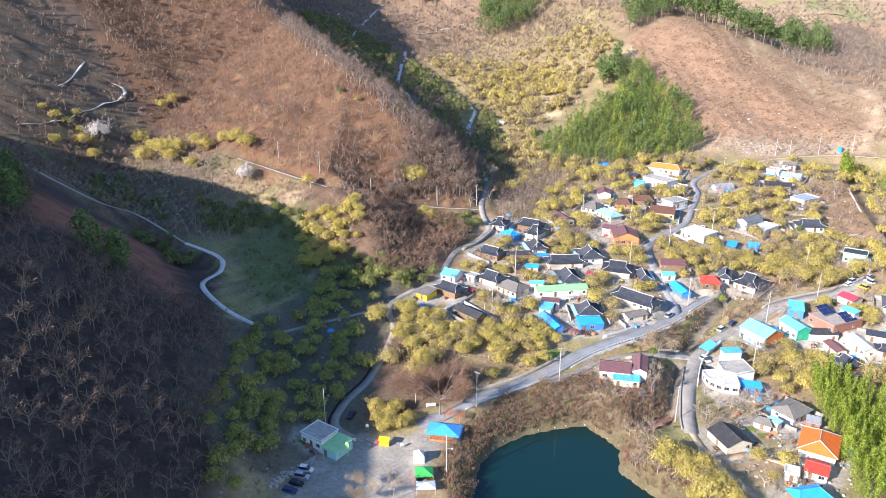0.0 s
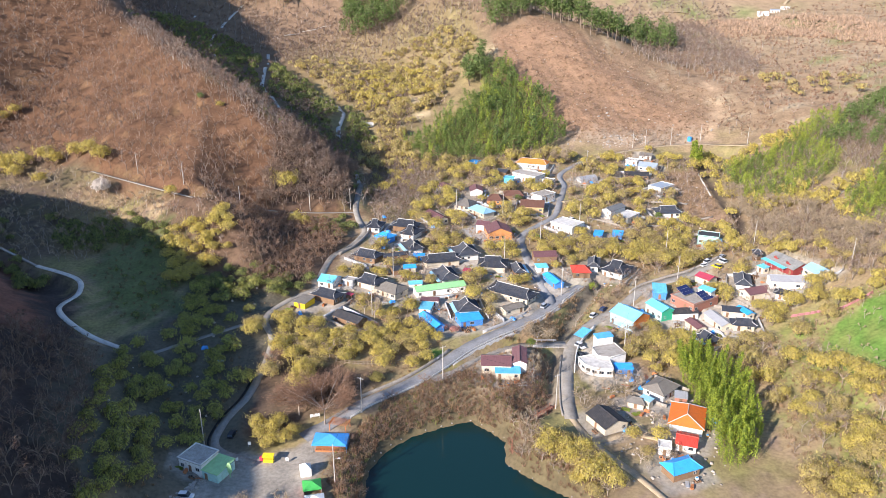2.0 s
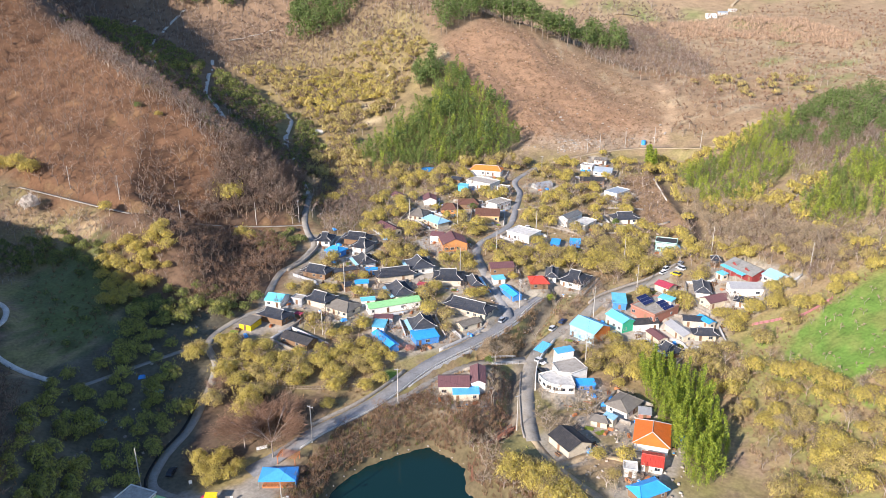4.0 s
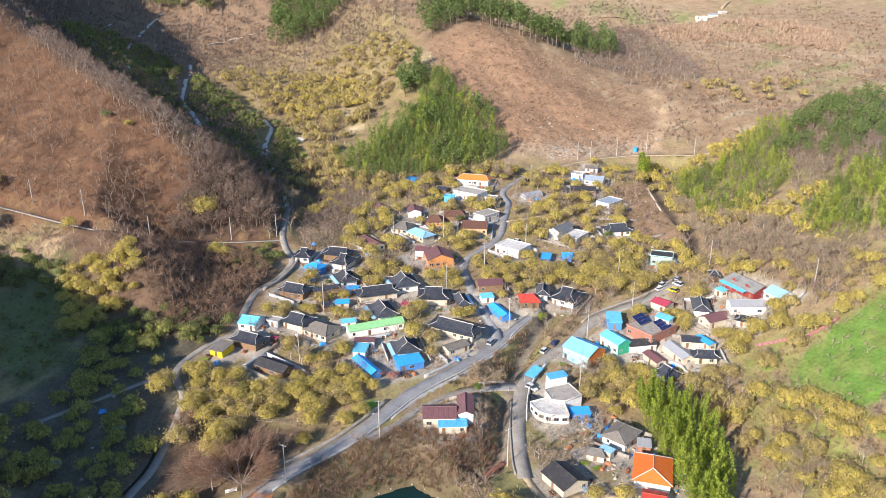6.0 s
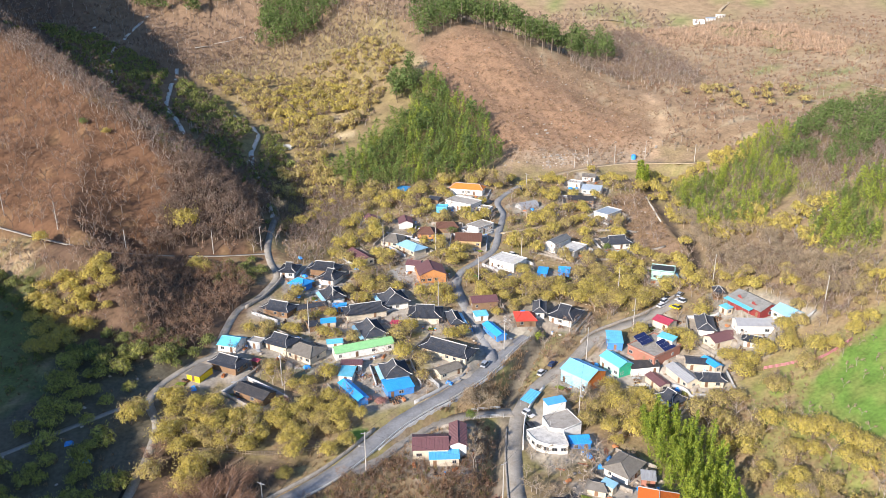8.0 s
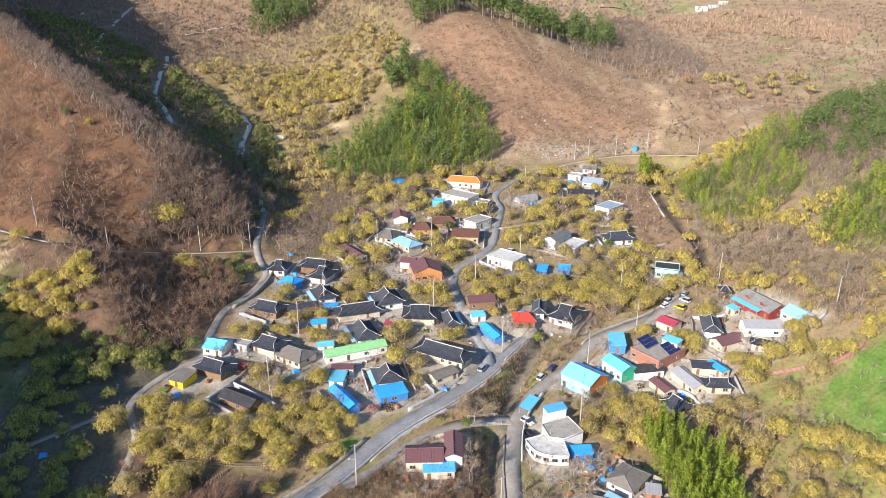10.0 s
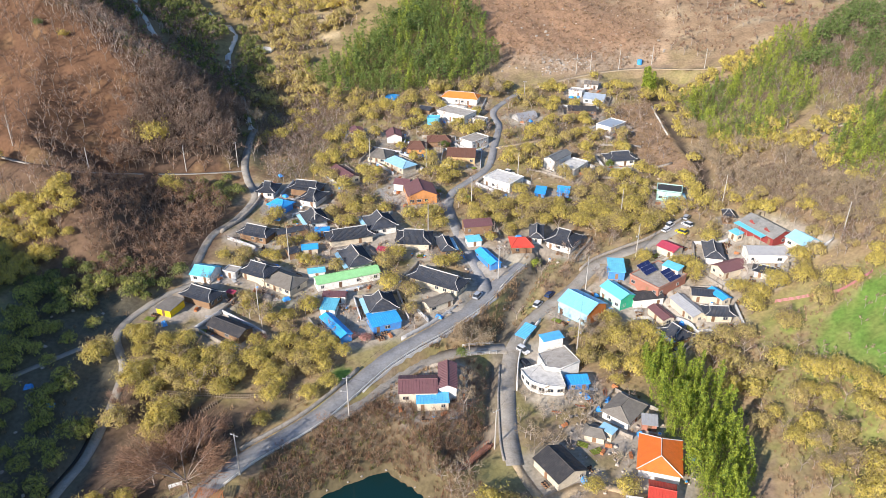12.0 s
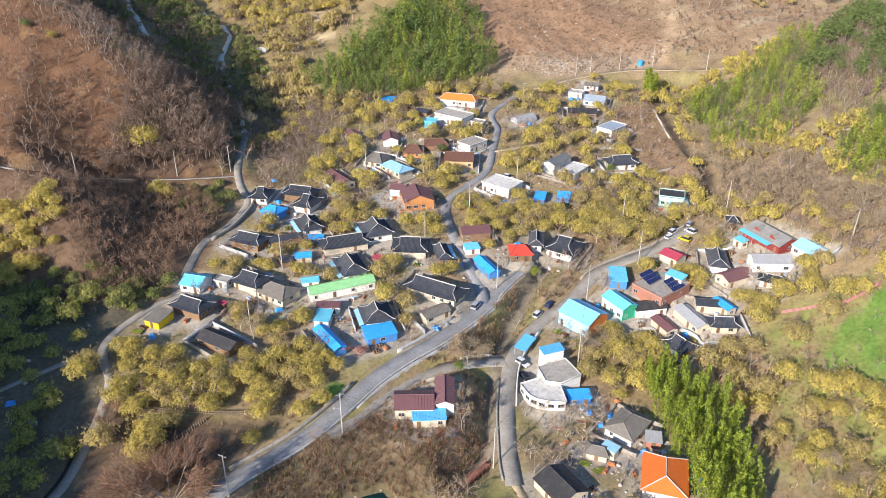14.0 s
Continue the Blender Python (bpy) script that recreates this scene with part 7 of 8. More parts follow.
for run_ in (((174.5, 333.6), (188, 335.6), (200, 335.8)), ((160, 333), (170, 331.5), (176, 330)), ((166, 386), (178, 390), (190, 390)), ((150, 382), (160, 388), (168, 393)), ((137, 346), (146, 338), (150, 334)), ((178, 362), (188, 360), (196, 356)), ((60, 372), (68, 380), (70, 390)), ((92, 398), (99, 404), (104, 412))):
    band("terrace_wall", drape(run_), 0.3, -0.9, 0.75, M_STONE, "low pale stone wall holding a garden terrace", "wall", "structure")


# low walls round the yards of the old houses, where nothing stands in their way
def yard_walls():
    rng = random.Random(11)
    for kind, x, y, z, length, depth, turn, *rest in PLANS:
        if kind not in ("giwa", "hip", "flat", "gable") or length < 8 or rest[-1] or y > 440 or y < 200:
            continue
        c, s = math.cos(radians(turn)), math.sin(radians(turn))
        a, b = length / 2 + 2.2, depth / 2 + 2.4
        for p, q in (((-a, -b), (a * 0.4, -b)), ((-a, -b), (-a, b)), ((a, -b), (a, b)), ((-a, b), (a, b))):
            if rng.random() < 0.2:
                continue
            t = np.linspace(0, 1, 8)
            px, py = p[0] + (q[0] - p[0]) * t, p[1] + (q[1] - p[1]) * t
            wx, wy = x + c * px - s * py, y + s * px + c * py
            if free_of(wx, wy, 0.5).all():
                line = np.stack([wx, wy, ground_z(wx.copy(), wy.copy())], 1)
                tone = rng.random() < 0.6
                band("yard_wall", line, 0.17, -0.5, 1.15 + 0.3 * rng.random(), M_STONE if tone else WALL["greywall"], "low grey stone yard wall" if tone else "low grey concrete yard wall", "wall", "structure")


yard_walls()


# ---------------------------------------------------------------- power poles and wires
def utility_pole(x, y, height=11.5, arms=1, lamp=False, turn=0.0):
    pole = thing("utility_pole", x, y, gz(x, y), turn, "grey concrete power pole with a crossarm" if arms else "plain grey concrete power pole", "pole", "power poles")
    part("shaft", Soup().rod((0, 0, -0.6), (0, 0, height), 0.19, 0.12, 8), M_POLE, pole)
    for a in range(arms):
        z = height - 0.5 - 0.9 * a
        part("crossarm", Soup().box(-1.1, -0.06, z, 1.1, 0.06, z + 0.12), M_STEEL, pole)
        for i in (-0.95, 0, 0.95):
            part("insulator", Soup().rod((i, 0, z + 0.12), (i, 0, z + 0.38), 0.07, 0.05, 6), M_RIDGE, pole)
    if lamp:
        part("lamp_arm", Soup().rod((0, 0, height * 0.62), (-1.5, 0, height * 0.66), 0.05, 0.04, 5), M_STEEL, pole)
        part("lamp_head", Soup().box(-2.0, -0.14, height * 0.65, -1.4, 0.14, height * 0.68), M_RIDGE, pole)
    return (x, y, gz(x, y) + height - 0.1)


POLE_SPOTS = [(39.8, 223.2, 1, True), (75.2, 206.5, 1, False), (152, 276.5, 0, True), (127.2, 264.6, 0, False), (112.4, 238.0, 0, True), (99.5, 275.5, 2, False), (161, 416, 1, False), (19.5, 268.8, 0, False), (42.6, 317, 0, False),
              (31.4, 299.4, 0, False), (103.8, 321, 1, False), (158, 301, 0, False), (197.5, 294, 0, False), (209.5, 246, 0, False), (272, 428, 0, False), (250, 447, 0, False), (229, 446, 0, False), (211, 445, 0, False),
              (202, 444, 0, False)]
POLE_SPOTS = POLE_SPOTS + [(-34.7, 346, 0, False), (-3, 364.5, 0, False), (17.2, 366.5, 1, False), (82.3, 305, 0, False), (94.5, 356.5, 0, False), (-37.5, 203, 0, False), (11, 211.2, 1, False), (1, 180, 0, True),
              (-86.3, 383, 0, False), (-61, 359, 0, False), (72, 366, 0, False), (130, 340, 0, False)]
tops = [utility_pole(x_, y_, 13.0 if y_ < 340 else 11.0, a_, l_, 20 * n_) for n_, (x_, y_, a_, l_) in enumerate(POLE_SPOTS)]


def wire(a, b, sag, dx=0.0):
    p, q = np.array(a), np.array(b)
    t = np.linspace(0, 1, 9)[:, None]
    line = p + (q - p) * t
    line[:, 2] -= sag * 4 * (t * (1 - t))[:, 0]
    line[:, 0] += dx
    return line


for i_, j_ in ((25, 0), (0, 5), (5, 10), (1, 4), (4, 3), (3, 2), (14, 15), (15, 16), (16, 17), (17, 18), (19, 20), (20, 21), (28, 19), (27, 28), (26, 25), (10, 23), (23, 6), (0, 1)):
    cable = thing("power_line", 0, 0, 0, 0, "thin dark overhead wire between two poles", "cable", "overhead wires")
    part("wire", cap_line(wire(tops[i_], tops[j_], 0.9), 0.022, 0.04), M_BLACK, cable)


# ---------------------------------------------------------------- vehicles
CAR_PAINT = {k: material("car_" + k, c, 0.3, 0.03, metal=0.2) for k, c in (("white", (0.75, 0.75, 0.75)), ("silver", (0.42, 0.45, 0.50)), ("black", (0.025, 0.025, 0.03)), ("navy", (0.03, 0.06, 0.16)), ("yellow", (0.8, 0.6, 0.03)))}
M_LAMPGLASS = material("headlight", (0.7, 0.7, 0.68), 0.2, 0.02)


def car(x, y, turn, paint, tall=False, z=None, what="car"):
    """A parked car: lower body, cabin, windows, wheels and lamps; nose towards +x."""
    c = thing(what, x, y, gz(x, y) + 0.04 if z is None else z, turn, f"{paint} {'van' if tall else 'car'} parked beside the road", "car")
    w, l, h = 0.88, 2.2, (1.85 if tall else 1.48)
    prof = [(-l, 0.45), (-l, 0.85), (-l + 0.15, 0.95), (l - 0.9, 0.92), (l - 0.1, 0.78), (l, 0.62), (l, 0.40), (l - 0.2, 0.25), (-l + 0.2, 0.25)]
    k = len(prof)
    vs = [(px, s * w, pz) for s in (-1, 1) for px, pz in prof]
    part("body", Soup().put(vs, [tuple(range(k)), tuple(range(2 * k - 1, k - 1, -1))] + [(i, i + k, (i + 1) % k + k, (i + 1) % k) for i in range(k)]), CAR_PAINT[paint], c)
    cab = [(-l + 0.15, 0.95), (-l + 0.45, h), (0.35, h), (1.15, 0.93)]
    vs = [(px, s * (w - 0.06 - (0.10 if pz > 1.2 else 0)), pz) for s in (-1, 1) for px, pz in cab]
    part("cabin", Soup().put(vs, [(0, 1, 2, 3), (7, 6, 5, 4), (0, 4, 5, 1), (1, 5, 6, 2), (2, 6, 7, 3)]), M_WINDOW, c, "dark car windows")
    part("car_roof", Soup().slab([(-l + 0.42, -w + 0.14, h + 0.03), (0.38, -w + 0.14, h + 0.03), (0.38, w - 0.14, h + 0.03), (-l + 0.42, w - 0.14, h + 0.03)], 0.06), CAR_PAINT[paint], c)
    for wx in (-1.35, 1.35):
        for s in (-1, 1):
            wheel = part("wheel", Soup().rod((wx, s * (w - 0.18), 0.32), (wx, s * (w + 0.03), 0.32), 0.32, 0.32, 12), M_BLACK, c)
            part("rim", Soup().rod((wx, s * (w + 0.03), 0.32), (wx, s * (w + 0.05), 0.32), 0.19, 0.19, 10), M_STEEL, wheel)
    for s in (-1, 1):
        part("headlight", Soup().box(l - 0.06, s * 0.62 - 0.16, 0.58, l + 0.02, s * 0.62 + 0.16, 0.72), M_LAMPGLASS, c)
    return c


for x_, y_, r_, p_, t_ in ((-39.6, 179.4, -12, "white", True), (-40.2, 176.2, -14, "silver", True), (-41.2, 173, -14, "black", False), (-42.4, 169.8, -14, "navy", False), (-29.6, 206.5, 75, "black", False), (109.6, 263.4, 40, "white", True),
                           (115.2, 266.8, 38, "navy", False), (96.6, 242.6, -62, "white", True), (95.2, 237.2, 100, "black", False), (172.8, 289.5, 30, "white", True), (175.5, 292, 35, "black", False), (170.2, 287.2, 25, "white", False),
                           (160.2, 419.5, 45, "black", False), (157.5, 416.5, 45, "silver", False), (125, 340, -50, "silver", False)):
    car(x_, y_, r_, p_, t_)
for x_, y_, r_, p_, t_ in ((174, 283.6, 120, "yellow", True), (178.4, 287, 110, "white", True), (181.5, 292.5, 40, "silver", False), (127.5, 343.5, -50, "white", True)):
    car(x_, y_, r_, p_, t_)
logs = thing("log_row", 0, 232, gz(0, 232), 34, "dark row of leaning mushroom logs in the orchard", "logs")
for n_ in range(22):
    x_ = -7.5 + 0.7 * n_
    h_ = gz(0.829 * x_, 232 + 0.559 * x_) - gz(0, 232)
    for s_ in (-1, 1):
        part("log", Soup().rod((x_, s_ * 0.45, h_ - 0.05), (x_ + 0.1, -s_ * 0.12, h_ + 1.05), 0.13, 0.11, 6), M_BARK, logs)
car(89.6, 267.2, 46, "silver", True, 11.53)

# ---------------------------------------------------------------- tents, stalls and the gathering place by the pond
M_TARP = {k: material("tarp_" + k, c, 0.5, 0.08, 0.8, 3, 0.3) for k, c in (("blue", (0.055, 0.33, 0.80)), ("white", (0.78, 0.78, 0.76)), ("green", (0.06, 0.42, 0.10)), ("red", (0.55, 0.05, 0.10)), ("yellow", (0.80, 0.55, 0.03)), ("pink", (0.62, 0.25, 0.30)))}
M_PLANK = material("reddish_boards", (0.33, 0.15, 0.10), 0.8, 0.15, 0.7, 5, 0.2, stain=((0.2, 0.14, 0.1), 1.2, 0.4))
M_PLANKO = material("orange_boards", (0.50, 0.20, 0.09), 0.8, 0.15, 0.7, 5, 0.2)


def tent(x, y, turn, w, d, h, rise, tone, label, skirts=()):
    t = thing("market_tent", x, y, gz(x, y), turn, label, "tent")
    a = [(-w / 2, -d / 2, h), (w / 2, -d / 2, h), (w / 2, d / 2, h), (-w / 2, d / 2, h), (0, 0, h + rise)]
    low = [(px, py, pz - 0.35) for px, py, pz in a[:4]]
    part("canopy", Soup().put(a + low, [(0, 1, 4), (1, 2, 4), (2, 3, 4), (3, 0, 4), (0, 5, 6, 1), (1, 6, 7, 2), (2, 7, 8, 3), (3, 8, 5, 0)]), M_TARP[tone], t)
    for px in (-1, 1):
        for py in (-1, 1):
            part("leg", Soup().rod((px * (w / 2 - 0.08), py * (d / 2 - 0.08), -0.2), (px * (w / 2 - 0.08), py * (d / 2 - 0.08), h), 0.05, 0.05, 6), M_STEEL, t)
    for side, tone2 in skirts:
        q = {"front": (-w / 2, -d / 2, w / 2, -d / 2 + 0.03), "left": (-w / 2, -d / 2, -w / 2 + 0.03, d / 2), "right": (w / 2 - 0.03, -d / 2, w / 2, d / 2), "back": (-w / 2, d / 2 - 0.03, w / 2, d / 2)}[side]
        part("side_curtain", Soup().box(q[0], q[1], 0.05, q[2], q[3], h - 0.36), M_TARP[tone2], t)
    return t


tent(0.5, 197.5, -12, 10.5, 6.5, 3.0, 1.9, "blue", "blue tarpaulin canopy over an open wooden pavilion", (("back", "blue"), ("right", "blue")))
deck = thing("wooden_platform", 0.5, 197.5, gz(0.5, 197.5), -12, "orange-brown wooden platform under the blue canopy", "platform")
part("deck", Soup().box(-4.4, -2.6, -0.3, 4.4, 2.6, 0.55), M_PLANKO, deck)
for n_ in range(9):
    part("baluster", Soup().box(-4.35 + n_ * 1.05, -2.6, 0.55, -4.2 + n_ * 1.05, -2.5, 1.2), M_PLANKO, deck)
tent(-7.2, 185.5, 5, 3.2, 3.2, 2.4, 1.5, "white", "small white peaked market tent", (("front", "white"), ("left", "white"), ("right", "white"), ("back", "white")))
tent(-5.4, 177.5, 3, 5.2, 4.6, 2.4, 1.2, "green", "green market tent with red curtains", (("left", "red"), ("right", "red"), ("back", "green")))
tent(-4.8, 172.2, 3, 5.4, 3.4, 2.3, 0.9, "white", "low white market tent", (("back", "white"),))
tent(103.5, 325.0, 20, 2.6, 2.6, 2.2, 0.8, "green", "small green and pink garden canopy", (("left", "pink"),))
stall = thing("food_stall", -18, 193.4, gz(-18, 193.4), -12, "yellow roadside food stall with a red sign", "stall")
part("counter", Soup().box(-1.5, -0.7, 0, 1.5, 0.7, 1.1), M_TARP["yellow"], stall)
part("awning", Soup().slab([(-1.7, -1.2, 2.1), (1.7, -1.2, 2.1), (1.7, 0.8, 2.5), (-1.7, 0.8, 2.5)], 0.06), M_TARP["yellow"], stall)
for px_ in (-1.5, 1.5):
    part("post", Soup().rod((px_, 0.65, 0), (px_, 0.65, 2.45), 0.04, 0.04, 5), M_STEEL, stall)
part("signboard", Soup().box(-2.6, -0.4, 0.3, -1.75, 0.4, 1.7), M_TARP["red"], stall, "red round-edged signboard")
pergola = thing("wooden_pergola", 3.6, 205.0, gz(3.6, 205.0), -25, "reddish wooden pergola under the old tree", "pergola")
for n_ in range(11):
    part("slat", Soup().box(-3 + n_ * 0.58, -2, 2.5, -2.8 + n_ * 0.58, 2, 2.62), M_PLANKO, pergola)
for px_ in (-2.7, 2.7):
    part("beam", Soup().box(px_ - 0.1, -2, 2.3, px_ + 0.1, 2, 2.5), M_PLANKO, pergola)
    for py_ in (-1.8, 1.8):
        part("post", Soup().box(px_ - 0.1, py_ - 0.1, -0.2, px_ + 0.1, py_ + 0.1, 2.3), M_PLANKO, pergola)
for x_, y_, r_, w_ in ((-12.6, 192.2, -5, 0.9), (-29.5, 192.8, 20, 2.4), (-27.2, 194.2, 20, 0.8), (-4, 211, 10, 3.2), (-24, 201, 0, 0.9)):
    sign = thing("notice_board", x_, y_, gz(x_, y_), r_, "white notice board standing by the parking place", "sign")
    part("panel", Soup().box(-w_ / 2, -0.04, 0.6, w_ / 2, 0.04, 1.7), M_TARP["white"], sign)
    for px_ in (-w_ / 2 + 0.1, w_ / 2 - 0.1):
        part("post", Soup().box(px_ - 0.04, 0.04, -0.2, px_ + 0.04, 0.1, 1.6), M_STEEL, sign)
leaf_sign = thing("leaf_ornament", -28.6, 187.6, gz(-28.6, 187.6), -35, "lime-green leaf-shaped gable ornament by the washroom", "ornament")
ring_ = [(1.6 * math.sin(t) * 0.55, 0, 3.1 + 1.9 * math.cos(t)) for t in np.linspace(0, 2 * math.pi, 15)[:-1]]
part("leaf", Soup().put([(x, -0.1, z) for x, _, z in ring_] + [(x, 0.1, z) for x, _, z in ring_], [tuple(range(14)), tuple(range(27, 13, -1))] + [(i, i + 14, (i + 1) % 14 + 14, (i + 1) % 14) for i in range(14)]), ROOF["lime"], leaf_sign)
part("stem", Soup().box(-0.1, -0.1, -0.3, 0.1, 0.1, 1.6), ROOF["lime"], leaf_sign)

# boardwalk along the pond's corner
walkway = thing("boardwalk", 0, 0, 0, 0, "reddish-brown timber boardwalk beside the pond", "boardwalk")
b_ = smooth_line([(75, 209, 2.6), (67, 204.5, 1.6), (60, 197.5, 1.0), (56.3, 189, 0.8), (59.5, 185.5, 0.8)], 1.2)
band("deck", b_, 0.9, -0.15, 0.05, M_PLANK, "", "", parent=walkway)
post_ = Soup().box(-0.06, -0.06, -2.2, 0.06, 0.06, 1.0).mesh("post", M_PLANK)
for off_ in (-0.85, 0.85):
    e_ = offset_line([tuple(v) for v in b_], off_, 1.2)
    for q_ in e_[::2]:
        part("post", post_, None, walkway).location = q_
    band("handrail", e_, 0.05, 0.9, 1.0, M_PLANK, "", "", parent=walkway)

# riprap of rounded boulders along the parking place and the shore
def boulder(rng, r):
    bm = bmesh.new()
    bmesh.ops.create_icosphere(bm, subdivisions=1, radius=r)
    for v in bm.verts:
        v.co *= rng.uniform(0.7, 1.2)
        v.co.z *= 0.75
    me = bpy.data.meshes.new("boulder")
    bm.to_mesh(me)
    bm.free()
    me.materials.append(M_STONE)
    return me


rng_ = random.Random(5)
ROCKS = [boulder(rng_, 0.55) for _ in range(6)]
rock_bank = thing("boulder_bank", 0, 0, 0, 0, "bank of grey boulders edging the parking place", "rocks")
for n_ in range(120):
    t_ = rng_.random()
    x_, y_ = -47 + 12 * t_ + rng_.uniform(-1.6, 0.6), 170 + 17 * t_ + rng_.uniform(-0.8, 1.6)
    o_ = part("boulder", ROCKS[n_ % 6], None, rock_bank)
    o_.matrix_local = pose(x_, y_, gz(x_, y_) + 0.1, 0, 0, rng_.uniform(0, 360)) @ Matrix.Scale(rng_.uniform(0.6, 1.3), 4)
shore_rocks = thing("shore_stones", 0, 0, 0, 0, "pale stones along the pond's edge", "rocks")
ring_ = smooth_line([(x, y, 0) for x, y in SHORE], 1.1)
for n_, q_ in enumerate(ring_):
    if q_[1] > 160 and n_ % 4 == 0:
        x_, y_ = q_[0] + rng_.uniform(-0.5, 0.5), q_[1] + rng_.uniform(-0.5, 0.5)
        o_ = part("stone", ROCKS[n_ % 6], None, shore_rocks)
        o_.matrix_local = pose(x_, y_, max(gz(x_, y_), LAKE_Z - 0.1), 0, 0, rng_.uniform(0, 360)) @ Matrix.Scale(rng_.uniform(0.3, 0.7), 4)
for n_ in range(46):
    x_, y_ = rng_.uniform(160, 268), rng_.uniform(448, 520)
    x_, y_ = (rng_.uniform(186, 214), rng_.uniform(447, 457)) if n_ < 22 else (x_, y_)
    o_ = tagged(new("rock", ROCKS[n_ % 6]), "pale weathered rock on the cleared slope", "rock", "slope rocks")
    o_.matrix_world = pose(x_, y_, gz(x_, y_) + 0.1, 0, 0, rng_.uniform(0, 360)) @ Matrix.Scale(rng_.uniform(0.8, 2.2), 4)

# ---------------------------------------------------------------- roofs' and yards' small things
M_PANEL = material("solar_cells", (0.02, 0.03, 0.10), 0.2, 0.05)


def solar_array(x, y, z, turn, nx, ny):
    a = thing("solar_panels", x, y, z, turn, "tilted dark blue solar panels on a flat roof", "solar panel")
    m = Matrix.Rotation(radians(24), 4, "X")
    for i in range(nx):
        for j in range(ny):
            cell = part("panel", Soup().box(i * 1.05 - nx * 0.525, j * 1.65 - ny * 0.825, 0, i * 1.05 - nx * 0.525 + 0.98, j * 1.65 - ny * 0.825 + 1.58, 0.05, m), M_PANEL, a)
            part("panel_frame", Soup().box(i * 1.05 - nx * 0.525 - 0.04, j * 1.65 - ny * 0.825 - 0.04, -0.04, i * 1.05 - nx * 0.525 + 1.02, j * 1.65 - ny * 0.825 + 1.62, -0.005, m), M_STEEL, cell)
    for sx in (-1, 1):
        for sy in (-1, 1):
            p = m @ Vector((sx * nx * 0.45, sy * ny * 0.7, 0))
            part("stand", Soup().rod((p.x, p.y, -1.8), (p.x, p.y, p.z), 0.04, 0.04, 5), M_STEEL, a)


ROOF48 = [p for p in PLANS if p[0] == "flat" and p[9] == "brick"][0]
zr_ = ROOF48[3] + ROOF48[7] + 1.35
solar_array(ROOF48[1] - 3.2, ROOF48[2] + 2.6, zr_ + 0.5, 24, 6, 3)
solar_array(ROOF48[1] + 2.6, ROOF48[2] - 3.0, zr_ + 0.2, 24, 6, 3)

corner_shop()
straw_dome(16.8, 277.2, 1.7)
net_heap = thing("net_covered_heap", 152.5, 228.6, gz(152.5, 228.6), 20, "low heap under black shade netting by the bamboo", "netting")
ring_ = [(3.6 * math.cos(t) * (1 + 0.12 * math.sin(3 * t)), 2.6 * math.sin(t) * (1 + 0.1 * math.cos(2 * t))) for t in np.linspace(0, 2 * math.pi, 17)[:-1]]
net_v = [(x * k, y * k, z) for k, z in ((1, -0.3), (0.86, 1.2), (0.5, 2.0)) for x, y in ring_] + [(0, 0, 2.2)]
part("netting", Soup().put(net_v, [(a * 16 + i, a * 16 + (i + 1) % 16, a * 16 + 16 + (i + 1) % 16, a * 16 + 16 + i) for a in range(2) for i in range(16)] + [(32 + i, 32 + (i + 1) % 16, 48) for i in range(16)]), M_NETTING, net_heap)
straw_dome(22.4, 279.4, 1.9)

# white fence round a kitchen garden, pink net along the field, rough fence in the orchard
def picket(line, height, gap, mat_, name, label, boards=2):
    f = thing(name, 0, 0, 0, 0, label, "fence")
    p = drape(line, gap)
    post = Soup().box(-0.06, -0.06, -0.4, 0.06, 0.06, height).mesh("post", mat_)
    for q in p:
        part("post", post, None, f).location = q
    for k in range(boards):
        h = height * (k + 0.6) / boards
        band("board", p, 0.035, h - 0.09, h + 0.09, mat_, "", "", parent=f)


picket(((130, 246.5), (140, 248.2), (141.5, 243.5), (131.5, 241), (130, 246.5)), 1.1, 1.6, M_WHITEPAINT, "garden_fence", "white painted fence round a kitchen garden", 3)
picket(((178, 234), (186, 230), (193, 225.6), (204, 226)), 1.2, 2.0, M_TARP["pink"], "net_fence", "faded pink net fence along the green field", 3)
M_PALEWOOD = material("pale_weathered_wood", (0.27, 0.215, 0.16), 0.95, 0.2, 0.8, 4, each=0.35)
picket(((-12, 243), (0, 239.5), (14, 236), (28, 235.5), (38, 238.5)), 1.5, 0.45, M_PALEWOOD, "orchard_fence", "rough weathered wooden fence through the orchard", 2)
tank = thing("water_tank", 244, 450, gz(244, 450), 0, "round bright blue water tank beside the track", "tank")
part("barrel", Soup().rod((0, 0, -0.2), (0, 0, 2.6), 1.35, 1.35, 18), M_TARP["blue"], tank)
part("lid", Soup().rod((0, 0, 2.6), (0, 0, 2.85), 1.15, 0.5, 18), M_TARP["blue"], tank)


def jar_row(x, y, turn, n):
    for i in range(n):
        c, s = math.cos(radians(turn)), math.sin(radians(turn))
        jx, jy = x + c * 0.75 * (i % 3) - s * 0.75 * (i // 3), y + s * 0.75 * (i % 3) + c * 0.75 * (i // 3)
        j = thing("storage_jar", jx, jy, gz(jx, jy), 0, "dark brown glazed storage jar in a yard", "jar", "storage jars")
        b = Soup()
        for (r0, z0), (r1, z1) in (((0.2, -0.02), (0.36, 0.4)), ((0.36, 0.4), (0.26, 0.75))):
            b.rod((0, 0, z0), (0, 0, z1), r0, r1, 8)
        part("body", b, M_DOOR, j)
        part("lid", Soup().rod((0, 0, 0.75), (0, 0, 0.83), 0.28, 0.2, 8), M_BLACK, j)


